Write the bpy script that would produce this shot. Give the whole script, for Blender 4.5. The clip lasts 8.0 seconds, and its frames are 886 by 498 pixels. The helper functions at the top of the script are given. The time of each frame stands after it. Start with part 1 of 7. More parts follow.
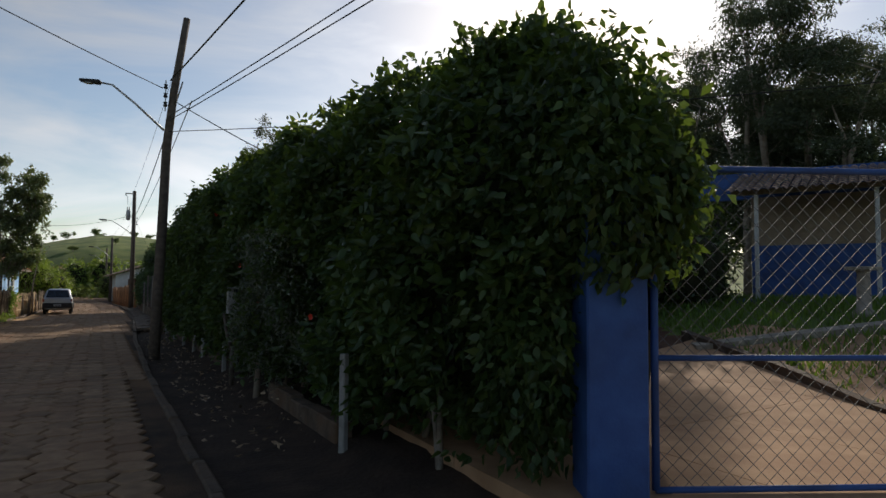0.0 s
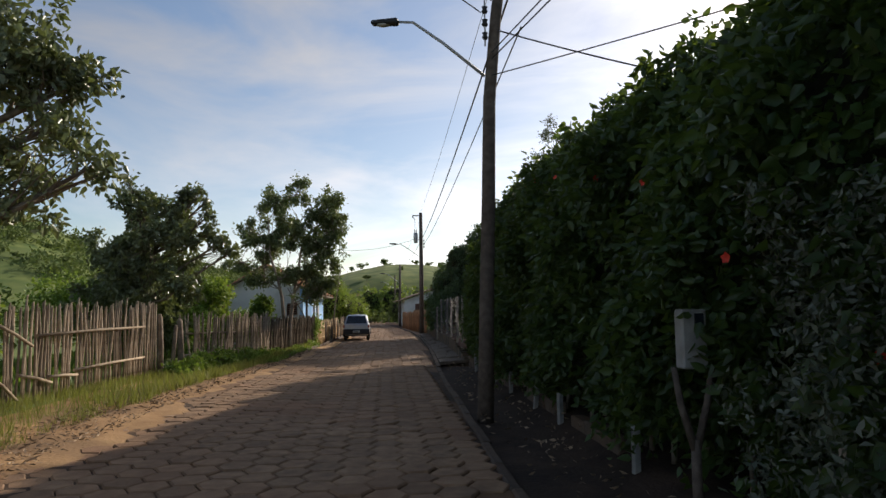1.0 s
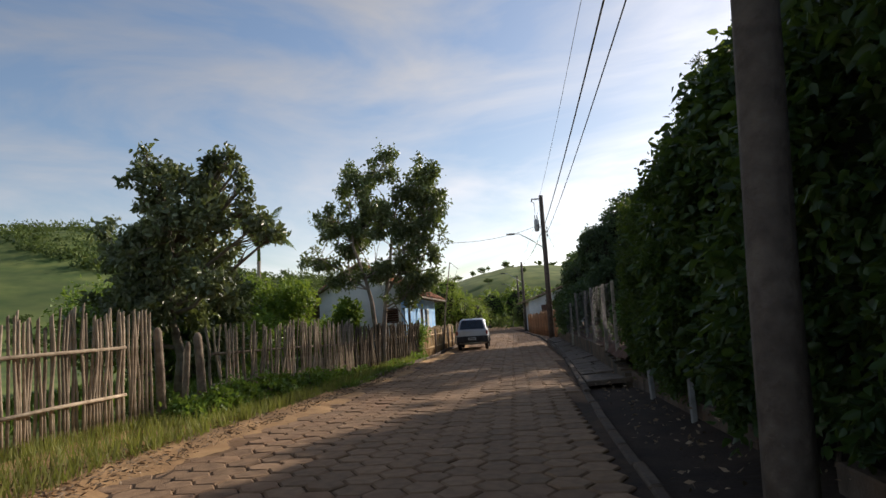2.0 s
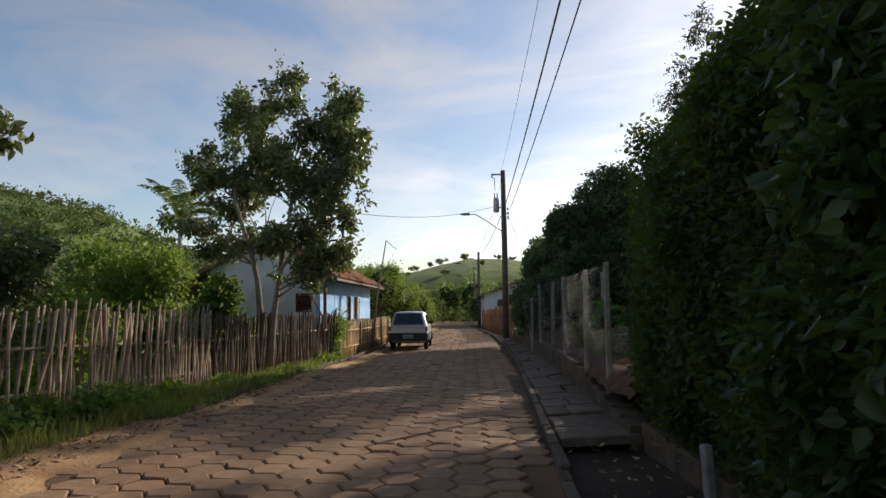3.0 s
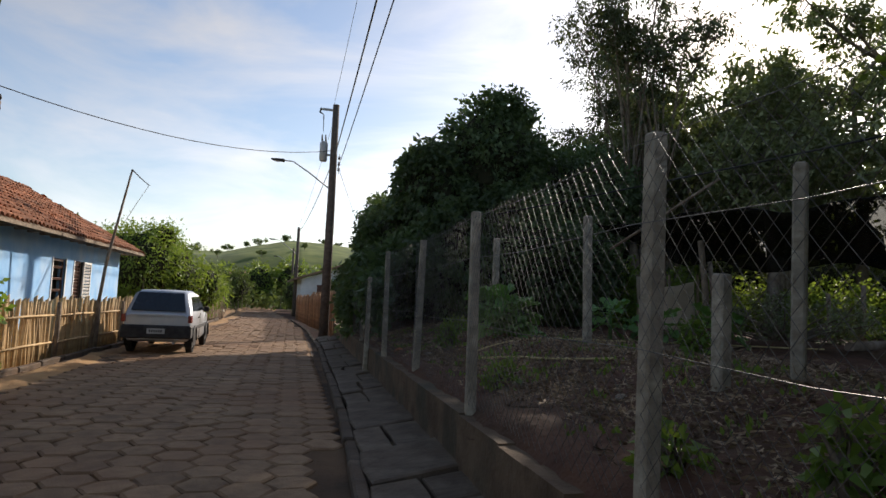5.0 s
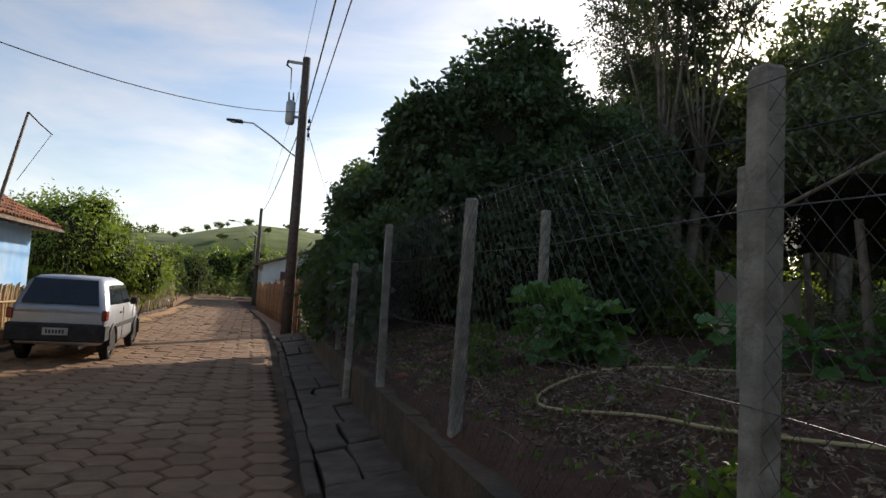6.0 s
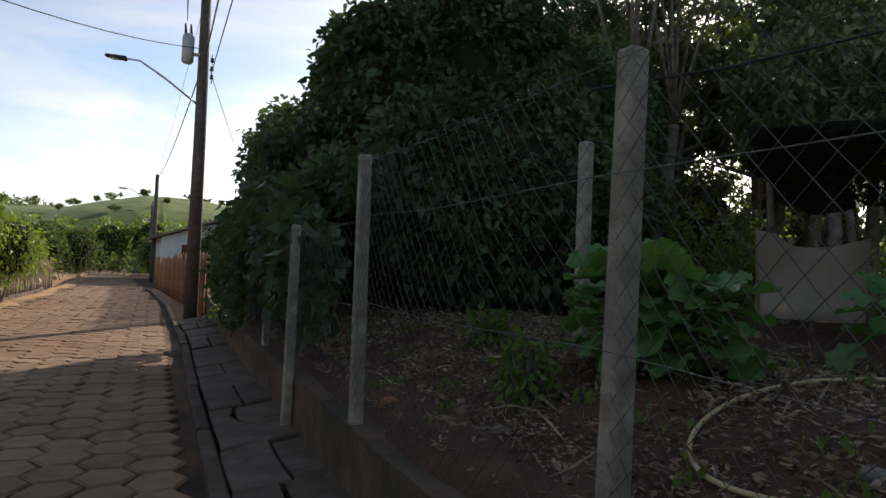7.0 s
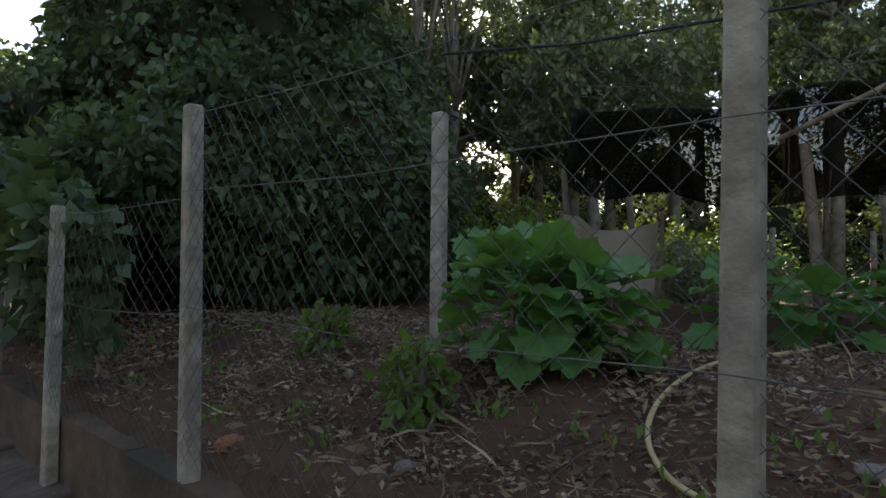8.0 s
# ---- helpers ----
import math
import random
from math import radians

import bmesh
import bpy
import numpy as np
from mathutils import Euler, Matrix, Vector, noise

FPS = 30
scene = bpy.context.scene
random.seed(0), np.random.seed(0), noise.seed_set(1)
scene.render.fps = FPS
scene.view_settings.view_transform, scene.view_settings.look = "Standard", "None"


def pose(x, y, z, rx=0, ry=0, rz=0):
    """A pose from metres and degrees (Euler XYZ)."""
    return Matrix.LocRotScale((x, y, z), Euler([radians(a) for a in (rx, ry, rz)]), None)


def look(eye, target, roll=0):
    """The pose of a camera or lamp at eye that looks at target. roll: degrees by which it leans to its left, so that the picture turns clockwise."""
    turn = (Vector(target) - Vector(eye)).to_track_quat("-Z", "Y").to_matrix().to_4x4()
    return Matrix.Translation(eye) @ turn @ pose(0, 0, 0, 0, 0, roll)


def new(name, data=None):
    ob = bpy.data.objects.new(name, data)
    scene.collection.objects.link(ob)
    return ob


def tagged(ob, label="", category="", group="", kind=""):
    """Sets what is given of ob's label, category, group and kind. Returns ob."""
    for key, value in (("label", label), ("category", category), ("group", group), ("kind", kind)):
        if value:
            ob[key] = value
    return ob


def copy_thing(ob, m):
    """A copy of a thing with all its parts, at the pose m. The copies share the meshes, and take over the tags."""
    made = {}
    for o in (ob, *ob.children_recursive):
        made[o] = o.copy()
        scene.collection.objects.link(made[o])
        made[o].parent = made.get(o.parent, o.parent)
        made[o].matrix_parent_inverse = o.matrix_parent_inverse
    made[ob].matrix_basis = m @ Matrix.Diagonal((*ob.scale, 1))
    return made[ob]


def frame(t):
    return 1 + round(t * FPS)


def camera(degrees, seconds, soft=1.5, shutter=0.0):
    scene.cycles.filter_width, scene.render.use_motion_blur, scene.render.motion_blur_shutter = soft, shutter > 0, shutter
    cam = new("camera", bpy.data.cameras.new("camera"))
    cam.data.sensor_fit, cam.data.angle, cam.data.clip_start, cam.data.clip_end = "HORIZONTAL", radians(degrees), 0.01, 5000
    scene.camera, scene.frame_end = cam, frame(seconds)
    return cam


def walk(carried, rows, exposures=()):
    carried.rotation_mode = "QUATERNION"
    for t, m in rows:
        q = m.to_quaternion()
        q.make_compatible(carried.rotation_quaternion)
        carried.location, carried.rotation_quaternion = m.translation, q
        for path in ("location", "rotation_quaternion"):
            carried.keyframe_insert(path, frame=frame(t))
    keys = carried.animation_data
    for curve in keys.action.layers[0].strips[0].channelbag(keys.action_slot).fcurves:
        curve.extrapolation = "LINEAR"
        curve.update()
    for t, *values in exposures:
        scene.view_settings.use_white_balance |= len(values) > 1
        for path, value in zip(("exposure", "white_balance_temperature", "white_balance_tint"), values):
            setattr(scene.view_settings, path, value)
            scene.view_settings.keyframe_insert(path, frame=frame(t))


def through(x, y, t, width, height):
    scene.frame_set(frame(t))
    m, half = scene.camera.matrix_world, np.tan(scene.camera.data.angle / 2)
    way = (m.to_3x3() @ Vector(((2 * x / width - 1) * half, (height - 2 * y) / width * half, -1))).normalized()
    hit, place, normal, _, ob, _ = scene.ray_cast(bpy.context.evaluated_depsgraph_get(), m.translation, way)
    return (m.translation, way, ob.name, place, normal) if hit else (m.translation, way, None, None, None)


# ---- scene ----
cam = camera(70.6, 8.0, soft=1.5)
ROWS = [
    (0.0, 0.588, 0.287, 1.521, -28.84, 3.23, -0.43),
    (0.5, 0.446, 3.576, 1.544, -19.37, 3.89, -1.93),
    (1.0, 0.306, 6.420, 1.485, -5.13, 5.28, 0.61),
    (1.2, 0.273, 7.368, 1.429, -1.62, 6.03, 1.02),
    (2.3, 0.693, 14.239, 1.273, 6.99, 6.21, 3.81),
    (2.5, 0.793, 15.293, 1.272, 6.70, 6.30, 3.72),
    (3.0, 0.907, 17.908, 1.281, 2.45, 5.24, 0.58),
    (3.5, 1.058, 20.162, 1.265, 2.55, 3.60, -1.17),
    (4.0, 1.163, 22.368, 1.219, 2.26, 6.62, -1.26),
    (4.5, 1.265, 24.133, 1.193, -2.11, 6.42, -1.31),
    (5.0, 1.413, 25.795, 1.165, -13.71, 4.64, -2.58),
    (5.2, 1.464, 26.423, 1.166, -14.78, 5.01, -3.21),
    (6.3, 1.606, 29.886, 1.273, -19.09, 3.02, -2.96),
    (6.5, 1.633, 30.319, 1.281, -21.01, 2.54, -2.40),
    (7.0, 1.699, 31.496, 1.221, -24.95, 1.56, -2.48),
    (7.5, 1.623, 32.130, 1.201, -39.47, 1.52, -1.43),
    (8.0, 1.611, 32.443, 1.214, -47.09, 1.12, -0.85),
]
EXPOSURES = [(0.0, -0.42, 6500, 10), (1.0, 0.0, 6600, 13), (2.5, 0.05, 6600, 13), (3.0, 0.06, 6600, 13), (4.0, 0.1, 6600, 13), (4.5, 0.4, 6600, 13), (5.0, 0.22, 6600, 13), (6.5, 0.2, 6600, 13), (7.0, 0.32, 6600, 13), (7.5, 0.48, 6600, 13), (8.0, 1.2, 6600, 13)]
walk(cam, [(t, pose(x, y, z, 90 + pitch, roll, yaw)) for t, x, y, z, yaw, pitch, roll in ROWS], EXPOSURES)

# ---- daylight ----
SUN_AZ, SUN_EL = 41.0, 24.0
world = bpy.data.worlds.new("sky")
scene.world = world
world.use_nodes = True
wn, wl = world.node_tree.nodes, world.node_tree.links
wn.clear()
w_out, w_bg = wn.new("ShaderNodeOutputWorld"), wn.new("ShaderNodeBackground")
w_sky = wn.new("ShaderNodeTexSky")
w_sky.sky_type = "NISHITA"
w_sky.sun_disc = False
w_sky.sun_elevation = radians(SUN_EL)
w_sky.sun_rotation = radians(SUN_AZ)
w_sky.air_density, w_sky.dust_density, w_sky.ozone_density = 1.0, 0.75, 1.25
w_co, w_map = wn.new("ShaderNodeTexCoord"), wn.new("ShaderNodeMapping")
w_map.inputs["Scale"].default_value = (1.6, 1.0, 5.5)
w_map.inputs["Rotation"].default_value = (0.1, 0.16, 0.5)
w_noise, w_ramp = wn.new("ShaderNodeTexNoise"), wn.new("ShaderNodeMapRange")
w_noise.inputs["Scale"].default_value = 1.5
w_noise.inputs["Detail"].default_value = 7.0
w_noise.inputs["Roughness"].default_value = 0.55
w_noise.inputs["Distortion"].default_value = 0.6
w_ramp.inputs["From Min"].default_value = 0.42
w_ramp.inputs["From Max"].default_value = 0.68
w_ramp.inputs["To Max"].default_value = 0.76
w_grey, w_mul, w_mix = wn.new("ShaderNodeRGBToBW"), wn.new("ShaderNodeMixRGB"), wn.new("ShaderNodeMixRGB")
w_mul.blend_type = "MULTIPLY"
w_mul.inputs[0].default_value = 1.0
w_mul.inputs[2].default_value = (1.45, 1.47, 1.52, 1)
wl.new(w_co.outputs["Generated"], w_map.inputs["Vector"])
wl.new(w_map.outputs["Vector"], w_noise.inputs["Vector"])
wl.new(w_noise.outputs["Fac"], w_ramp.inputs["Value"])
wl.new(w_sky.outputs["Color"], w_grey.inputs["Color"])
wl.new(w_grey.outputs["Val"], w_mul.inputs[1])
wl.new(w_ramp.outputs["Result"], w_mix.inputs[0])
wl.new(w_sky.outputs["Color"], w_mix.inputs[1])
wl.new(w_mul.outputs["Color"], w_mix.inputs[2])
wl.new(w_mix.outputs["Color"], w_bg.inputs["Color"])
wl.new(w_bg.outputs["Background"], w_out.inputs["Surface"])
w_bg.inputs["Strength"].default_value = 0.125
sun_data = bpy.data.lights.new("sun", "SUN")
sun_data.energy, sun_data.angle, sun_data.color = 4.6, radians(0.6), (1.0, 0.9, 0.76)
sun = new("sun", sun_data)
sa, se = radians(SUN_AZ), radians(SUN_EL)
sun.matrix_world = look((60 * math.sin(sa), 60 * math.cos(sa), 40), (60 * math.sin(sa) - math.sin(sa) * math.cos(se), 60 * math.cos(sa) - math.cos(sa) * math.cos(se), 40 - math.sin(se)))

# ---- materials ----
rng = np.random.default_rng(7)


def mat(name, a, b, scale=6.0, rough=0.85, bump=0.3, bump_scale=40.0, metal=0.0, vary=0.0, island=False, stain=None, stain_scale=0.7, stain_amt=0.5, spec=0.3):
    """A surface whose colour wanders from a to b at one scale, with stains at a second, larger one, and a fine relief."""
    m = bpy.data.materials.new(name)
    m.use_nodes = True
    n, l = m.node_tree.nodes, m.node_tree.links
    p = n["Principled BSDF"]
    co = n.new("ShaderNodeTexCoord")
    n1, r1, mix = n.new("ShaderNodeTexNoise"), n.new("ShaderNodeMapRange"), n.new("ShaderNodeMixRGB")
    n1.inputs["Scale"].default_value, n1.inputs["Detail"].default_value = scale, 6.0
    r1.inputs["From Min"].default_value, r1.inputs["From Max"].default_value = 0.32, 0.68
    l.new(co.outputs["Object"], n1.inputs["Vector"])
    l.new(n1.outputs["Fac"], r1.inputs["Value"])
    l.new(r1.outputs["Result"], mix.inputs[0])
    mix.inputs[1].default_value, mix.inputs[2].default_value = (*a, 1), (*b, 1)
    col = mix.outputs["Color"]
    if stain:
        n2, r2, m2 = n.new("ShaderNodeTexNoise"), n.new("ShaderNodeMapRange"), n.new("ShaderNodeMixRGB")
        n2.inputs["Scale"].default_value, n2.inputs["Detail"].default_value = stain_scale, 5.0
        r2.inputs["From Min"].default_value, r2.inputs["From Max"].default_value, r2.inputs["To Max"].default_value = 0.45, 0.65, stain_amt
        l.new(co.outputs["Object"], n2.inputs["Vector"])
        l.new(n2.outputs["Fac"], r2.inputs["Value"])
        l.new(r2.outputs["Result"], m2.inputs[0])
        l.new(col, m2.inputs[1])
        m2.inputs[2].default_value = (*stain, 1)
        col = m2.outputs["Color"]
    if vary:
        src = n.new("ShaderNodeNewGeometry").outputs["Random Per Island"] if island else n.new("ShaderNodeObjectInfo").outputs["Random"]
        rv, hs = n.new("ShaderNodeMapRange"), n.new("ShaderNodeHueSaturation")
        rv.inputs["To Min"].default_value, rv.inputs["To Max"].default_value = 1 - vary, 1 + vary
        l.new(src, rv.inputs["Value"])
        l.new(rv.outputs["Result"], hs.inputs["Value"])
        l.new(col, hs.inputs["Color"])
        col = hs.outputs["Color"]
    l.new(col, p.inputs["Base Color"])
    p.inputs["Roughness"].default_value, p.inputs["Metallic"].default_value = rough, metal
    p.inputs["Specular IOR Level"].default_value = spec
    if bump:
        nb, bp = n.new("ShaderNodeTexNoise"), n.new("ShaderNodeBump")
        nb.inputs["Scale"].default_value, nb.inputs["Detail"].default_value = bump_scale, 5.0
        bp.inputs["Strength"].default_value, bp.inputs["Distance"].default_value = bump, 0.02
        l.new(co.outputs["Object"], nb.inputs["Vector"])
        l.new(nb.outputs["Fac"], bp.inputs["Height"])
        l.new(bp.outputs["Normal"], p.inputs["Normal"])
    return m


def leaf_mat(name, a, b, through=(0.16, 0.24, 0.03), share=0.3, rough=0.5):
    """Leaves: each one its own green, shining through where the sun is behind it."""
    m = bpy.data.materials.new(name)
    m.use_nodes = True
    n, l = m.node_tree.nodes, m.node_tree.links
    p, out = n["Principled BSDF"], n["Material Output"]
    geo, mix = n.new("ShaderNodeNewGeometry"), n.new("ShaderNodeMixRGB")
    mix.inputs[1].default_value, mix.inputs[2].default_value = (*a, 1), (*b, 1)
    l.new(geo.outputs["Random Per Island"], mix.inputs[0])
    co, big, rb, hs = n.new("ShaderNodeTexCoord"), n.new("ShaderNodeTexNoise"), n.new("ShaderNodeMapRange"), n.new("ShaderNodeHueSaturation")
    big.inputs["Scale"].default_value = 0.9
    rb.inputs["From Min"].default_value, rb.inputs["From Max"].default_value = 0.3, 0.7
    rb.inputs["To Min"].default_value, rb.inputs["To Max"].default_value = 0.65, 1.35
    l.new(co.outputs["Object"], big.inputs["Vector"])
    l.new(big.outputs["Fac"], rb.inputs["Value"])
    l.new(rb.outputs["Result"], hs.inputs["Value"])
    l.new(mix.outputs["Color"], hs.inputs["Color"])
    l.new(hs.outputs["Color"], p.inputs["Base Color"])
    p.inputs["Roughness"].default_value, p.inputs["Specular IOR Level"].default_value = rough, 0.35
    tr, sh = n.new("ShaderNodeBsdfTranslucent"), n.new("ShaderNodeMixShader")
    tr.inputs["Color"].default_value = (*through, 1)
    sh.inputs[0].default_value = share
    l.new(p.outputs["BSDF"], sh.inputs[1])
    l.new(tr.outputs["BSDF"], sh.inputs[2])
    l.new(sh.outputs["Shader"], out.inputs["Surface"])
    return m


M_SOIL = mat("red_soil", (0.068, 0.031, 0.02), (0.13, 0.064, 0.038), 3.0, 0.95, 0.9, 18.0, stain=(0.07, 0.05, 0.03), stain_scale=0.9)
# soil copy darkened to paint the deep shade below the hedge
M_SOIL_SHADE = mat("hedge_shade_earth", (0.032, 0.021, 0.014), (0.07, 0.044, 0.029), 3.0, 0.95, 0.9, 18.0, stain=(0.028, 0.02, 0.014), stain_scale=0.9)
M_SAND = mat("sandy_earth", (0.30, 0.172, 0.078), (0.48, 0.295, 0.14), 2.2, 0.95, 0.8, 22.0, stain=(0.15, 0.095, 0.055), stain_scale=0.8)
M_FIELD = mat("pasture", (0.075, 0.125, 0.024), (0.19, 0.225, 0.055), 0.32, 0.95, 0.9, 1.2, stain=(0.045, 0.075, 0.02), stain_scale=0.05, stain_amt=0.75)
M_HEX = mat("paver_concrete", (0.20, 0.122, 0.070), (0.325, 0.207, 0.118), 7.0, 0.85, 0.5, 60.0, vary=0.16, stain=(0.24, 0.14, 0.075), stain_scale=1.6, stain_amt=0.6)
M_HEX_FAR = mat("paver_concrete_far", (0.20, 0.122, 0.070), (0.325, 0.207, 0.118), 7.0, 0.85, 0.5, 60.0, vary=0.16, island=True, stain=(0.24, 0.13, 0.07), stain_scale=0.4, stain_amt=0.7)
M_JOINT = mat("joint_earth", (0.035, 0.023, 0.015), (0.075, 0.045, 0.027), 5.0, 0.95, 0.6, 50.0, stain=(0.28, 0.16, 0.08), stain_scale=0.5, stain_amt=0.6)
M_KERB = mat("kerb_concrete", (0.062, 0.046, 0.033), (0.135, 0.10, 0.072), 5.0, 0.9, 0.6, 30.0, stain=(0.12, 0.07, 0.04), stain_scale=2.2, stain_amt=0.7, vary=0.25)
M_SLAB = mat("slab_stone", (0.085, 0.063, 0.045), (0.175, 0.133, 0.096), 5.0, 0.85, 0.8, 22.0, vary=0.14, stain=(0.085, 0.055, 0.035), stain_scale=1.7, stain_amt=0.75)
M_CONC = mat("post_concrete", (0.24, 0.207, 0.16), (0.47, 0.422, 0.338), 13.0, 0.85, 0.5, 55.0, vary=0.08, stain=(0.17, 0.155, 0.13), stain_scale=3.0, stain_amt=0.6)
M_WALL_LOW = mat("low_wall_render", (0.085, 0.055, 0.034), (0.17, 0.118, 0.075), 4.0, 0.95, 0.7, 26.0, stain=(0.05, 0.05, 0.035), stain_scale=1.6, stain_amt=0.8)
M_STICK = mat("grey_sticks", (0.21, 0.155, 0.105), (0.42, 0.335, 0.24), 9.0, 0.85, 0.5, 50.0, vary=0.35)
# darker copy of the grey sticks, shade put into the colour
M_STICK_SHADE = mat("shade_dark_sticks", (0.075, 0.055, 0.04), (0.20, 0.15, 0.10), 9.0, 0.9, 0.5, 50.0, vary=0.5)
M_BAMBOO = mat("split_bamboo", (0.36, 0.23, 0.11), (0.56, 0.40, 0.21), 8.0, 0.7, 0.4, 40.0, vary=0.28)
M_BAMBOO_OLD = mat("brown_bamboo", (0.22, 0.115, 0.062), (0.36, 0.21, 0.115), 8.0, 0.8, 0.4, 40.0, vary=0.3)
M_WOOD = mat("weathered_wood", (0.16, 0.115, 0.08), (0.33, 0.26, 0.19), 12.0, 0.85, 0.6, 45.0, stain=(0.09, 0.07, 0.05), stain_scale=3.0)
M_POLE = mat("pole_timber", (0.085, 0.066, 0.055), (0.16, 0.13, 0.105), 10.0, 0.9, 0.7, 30.0, stain=(0.07, 0.055, 0.045), stain_scale=2.0)
M_BARK = mat("bark", (0.10, 0.075, 0.055), (0.23, 0.185, 0.14), 8.0, 0.95, 0.9, 25.0, stain=(0.30, 0.28, 0.24), stain_scale=3.0, stain_amt=0.5)
M_BARK_PALE = mat("pale_bark", (0.22, 0.17, 0.13), (0.40, 0.34, 0.28), 5.0, 0.9, 0.7, 20.0, stain=(0.15, 0.10, 0.07), stain_scale=2.0)
# near-black colour standing in for the shade deep inside foliage
M_CORE_SHADE = mat("twig_shade", (0.018, 0.022, 0.01), (0.035, 0.035, 0.018), 6.0, 1.0, 0.8, 14.0)
M_WIRE = mat("galvanised_wire", (0.085, 0.082, 0.078), (0.16, 0.155, 0.15), 20.0, 0.5, 0.0, metal=0.3)
M_CABLE = mat("black_cable", (0.02, 0.02, 0.02), (0.035, 0.035, 0.035), 9.0, 0.6, 0.0)
M_BLUE = mat("blue_paint", (0.028, 0.075, 0.24), (0.045, 0.11, 0.32), 5.0, 0.6, 0.25, 40.0, stain=(0.03, 0.05, 0.12), stain_scale=2.0)
M_BLUEWALL = mat("pale_blue_wall", (0.22, 0.46, 0.80), (0.32, 0.56, 0.86), 2.5, 0.85, 0.3, 25.0, stain=(0.52, 0.64, 0.76), stain_scale=1.1, stain_amt=0.5)
M_WHITE = mat("limewash", (0.70, 0.71, 0.71), (0.82, 0.81, 0.79), 2.0, 0.9, 0.35, 20.0, stain=(0.42, 0.42, 0.40), stain_scale=0.9, stain_amt=0.5)
M_TILE = mat("clay_tile", (0.30, 0.115, 0.06), (0.48, 0.21, 0.11), 5.0, 0.9, 0.5, 30.0, vary=0.3, island=True, stain=(0.13, 0.09, 0.065), stain_scale=1.6, stain_amt=0.6)
M_TILE_OLD = mat("old_clay_tile", (0.20, 0.125, 0.09), (0.34, 0.24, 0.18), 5.0, 0.9, 0.5, 30.0, vary=0.3, island=True, stain=(0.09, 0.075, 0.06), stain_scale=1.6, stain_amt=0.6)
M_SHUTTER = mat("brown_shutter", (0.09, 0.045, 0.035), (0.16, 0.085, 0.06), 9.0, 0.6, 0.3, 40.0)
M_CARPAINT = mat("silver_paint", (0.42, 0.44, 0.48), (0.50, 0.52, 0.55), 3.0, 0.35, 0.0, metal=0.45, spec=0.5, stain=(0.40, 0.37, 0.33), stain_scale=1.0, stain_amt=0.3)
M_TRIM = mat("dark_plastic", (0.02, 0.02, 0.022), (0.045, 0.043, 0.042), 9.0, 0.65, 0.2, 60.0)
M_GLASS = mat("car_glass", (0.012, 0.016, 0.022), (0.02, 0.026, 0.034), 2.0, 0.08, 0.0, spec=0.7)
M_LAMPRED = mat("red_lamp", (0.20, 0.02, 0.015), (0.30, 0.05, 0.03), 9.0, 0.25, 0.0, spec=0.5)
M_RUBBER = mat("tyre_rubber", (0.015, 0.015, 0.015), (0.04, 0.037, 0.034), 12.0, 0.9, 0.3, 60.0)
M_STEEL = mat("painted_steel", (0.36, 0.37, 0.37), (0.48, 0.48, 0.47), 8.0, 0.5, 0.1, metal=0.4)
M_LAMPGLASS = mat("lamp_lens", (0.35, 0.36, 0.36), (0.5, 0.5, 0.5), 5.0, 0.3, 0.0)
M_METER = mat("grey_meter_box", (0.20, 0.20, 0.195), (0.34, 0.34, 0.325), 6.0, 0.6, 0.2, stain=(0.25, 0.23, 0.20), stain_scale=4.0)
M_CONCRETE = mat("drive_concrete", (0.33, 0.19, 0.105), (0.46, 0.285, 0.16), 3.0, 0.9, 0.5, 40.0, stain=(0.33, 0.18, 0.10), stain_scale=0.8)
M_SHEET = mat("old_sheet", (0.58, 0.52, 0.44), (0.76, 0.70, 0.61), 4.0, 0.7, 0.4, 12.0, stain=(0.24, 0.18, 0.13), stain_scale=2.0)
M_NET = mat("shade_net", (0.018, 0.019, 0.019), (0.035, 0.035, 0.034), 10.0, 0.9, 0.4, 60.0)
sn = M_SHEET.node_tree
s_tr, s_mx = sn.nodes.new("ShaderNodeBsdfTranslucent"), sn.nodes.new("ShaderNodeMixShader")
s_tr.inputs["Color"].default_value, s_mx.inputs[0].default_value = (0.78, 0.70, 0.58, 1), 0.55
sn.links.new(sn.nodes["Principled BSDF"].outputs["BSDF"], s_mx.inputs[1])
sn.links.new(s_tr.outputs["BSDF"], s_mx.inputs[2])
sn.links.new(s_mx.outputs["Shader"], sn.nodes["Material Output"].inputs["Surface"])
nt = M_NET.node_tree
n_tr, n_mx = nt.nodes.new("ShaderNodeBsdfTransparent"), nt.nodes.new("ShaderNodeMixShader")
n_mx.inputs[0].default_value = 0.28
nt.links.new(nt.nodes["Principled BSDF"].outputs["BSDF"], n_mx.inputs[1])
nt.links.new(n_tr.outputs["BSDF"], n_mx.inputs[2])
nt.links.new(n_mx.outputs["Shader"], nt.nodes["Material Output"].inputs["Surface"])
M_HOSE = mat("yellow_hose", (0.46, 0.37, 0.17), (0.58, 0.48, 0.25), 8.0, 0.55, 0.1)
M_LITTER = mat("dry_leaves", (0.17, 0.115, 0.07), (0.36, 0.27, 0.18), 4.0, 0.9, 0.0, vary=0.5, island=True)
M_STONE = mat("field_stone", (0.20, 0.17, 0.14), (0.36, 0.31, 0.26), 8.0, 0.9, 0.5, 30.0, vary=0.2)
M_BRICKRED = mat("broken_brick", (0.36, 0.13, 0.07), (0.45, 0.19, 0.11), 8.0, 0.9, 0.5, 40.0)
M_FLOWER = mat("red_petals", (0.50, 0.03, 0.02), (0.62, 0.07, 0.03), 3.0, 0.6, 0.0)
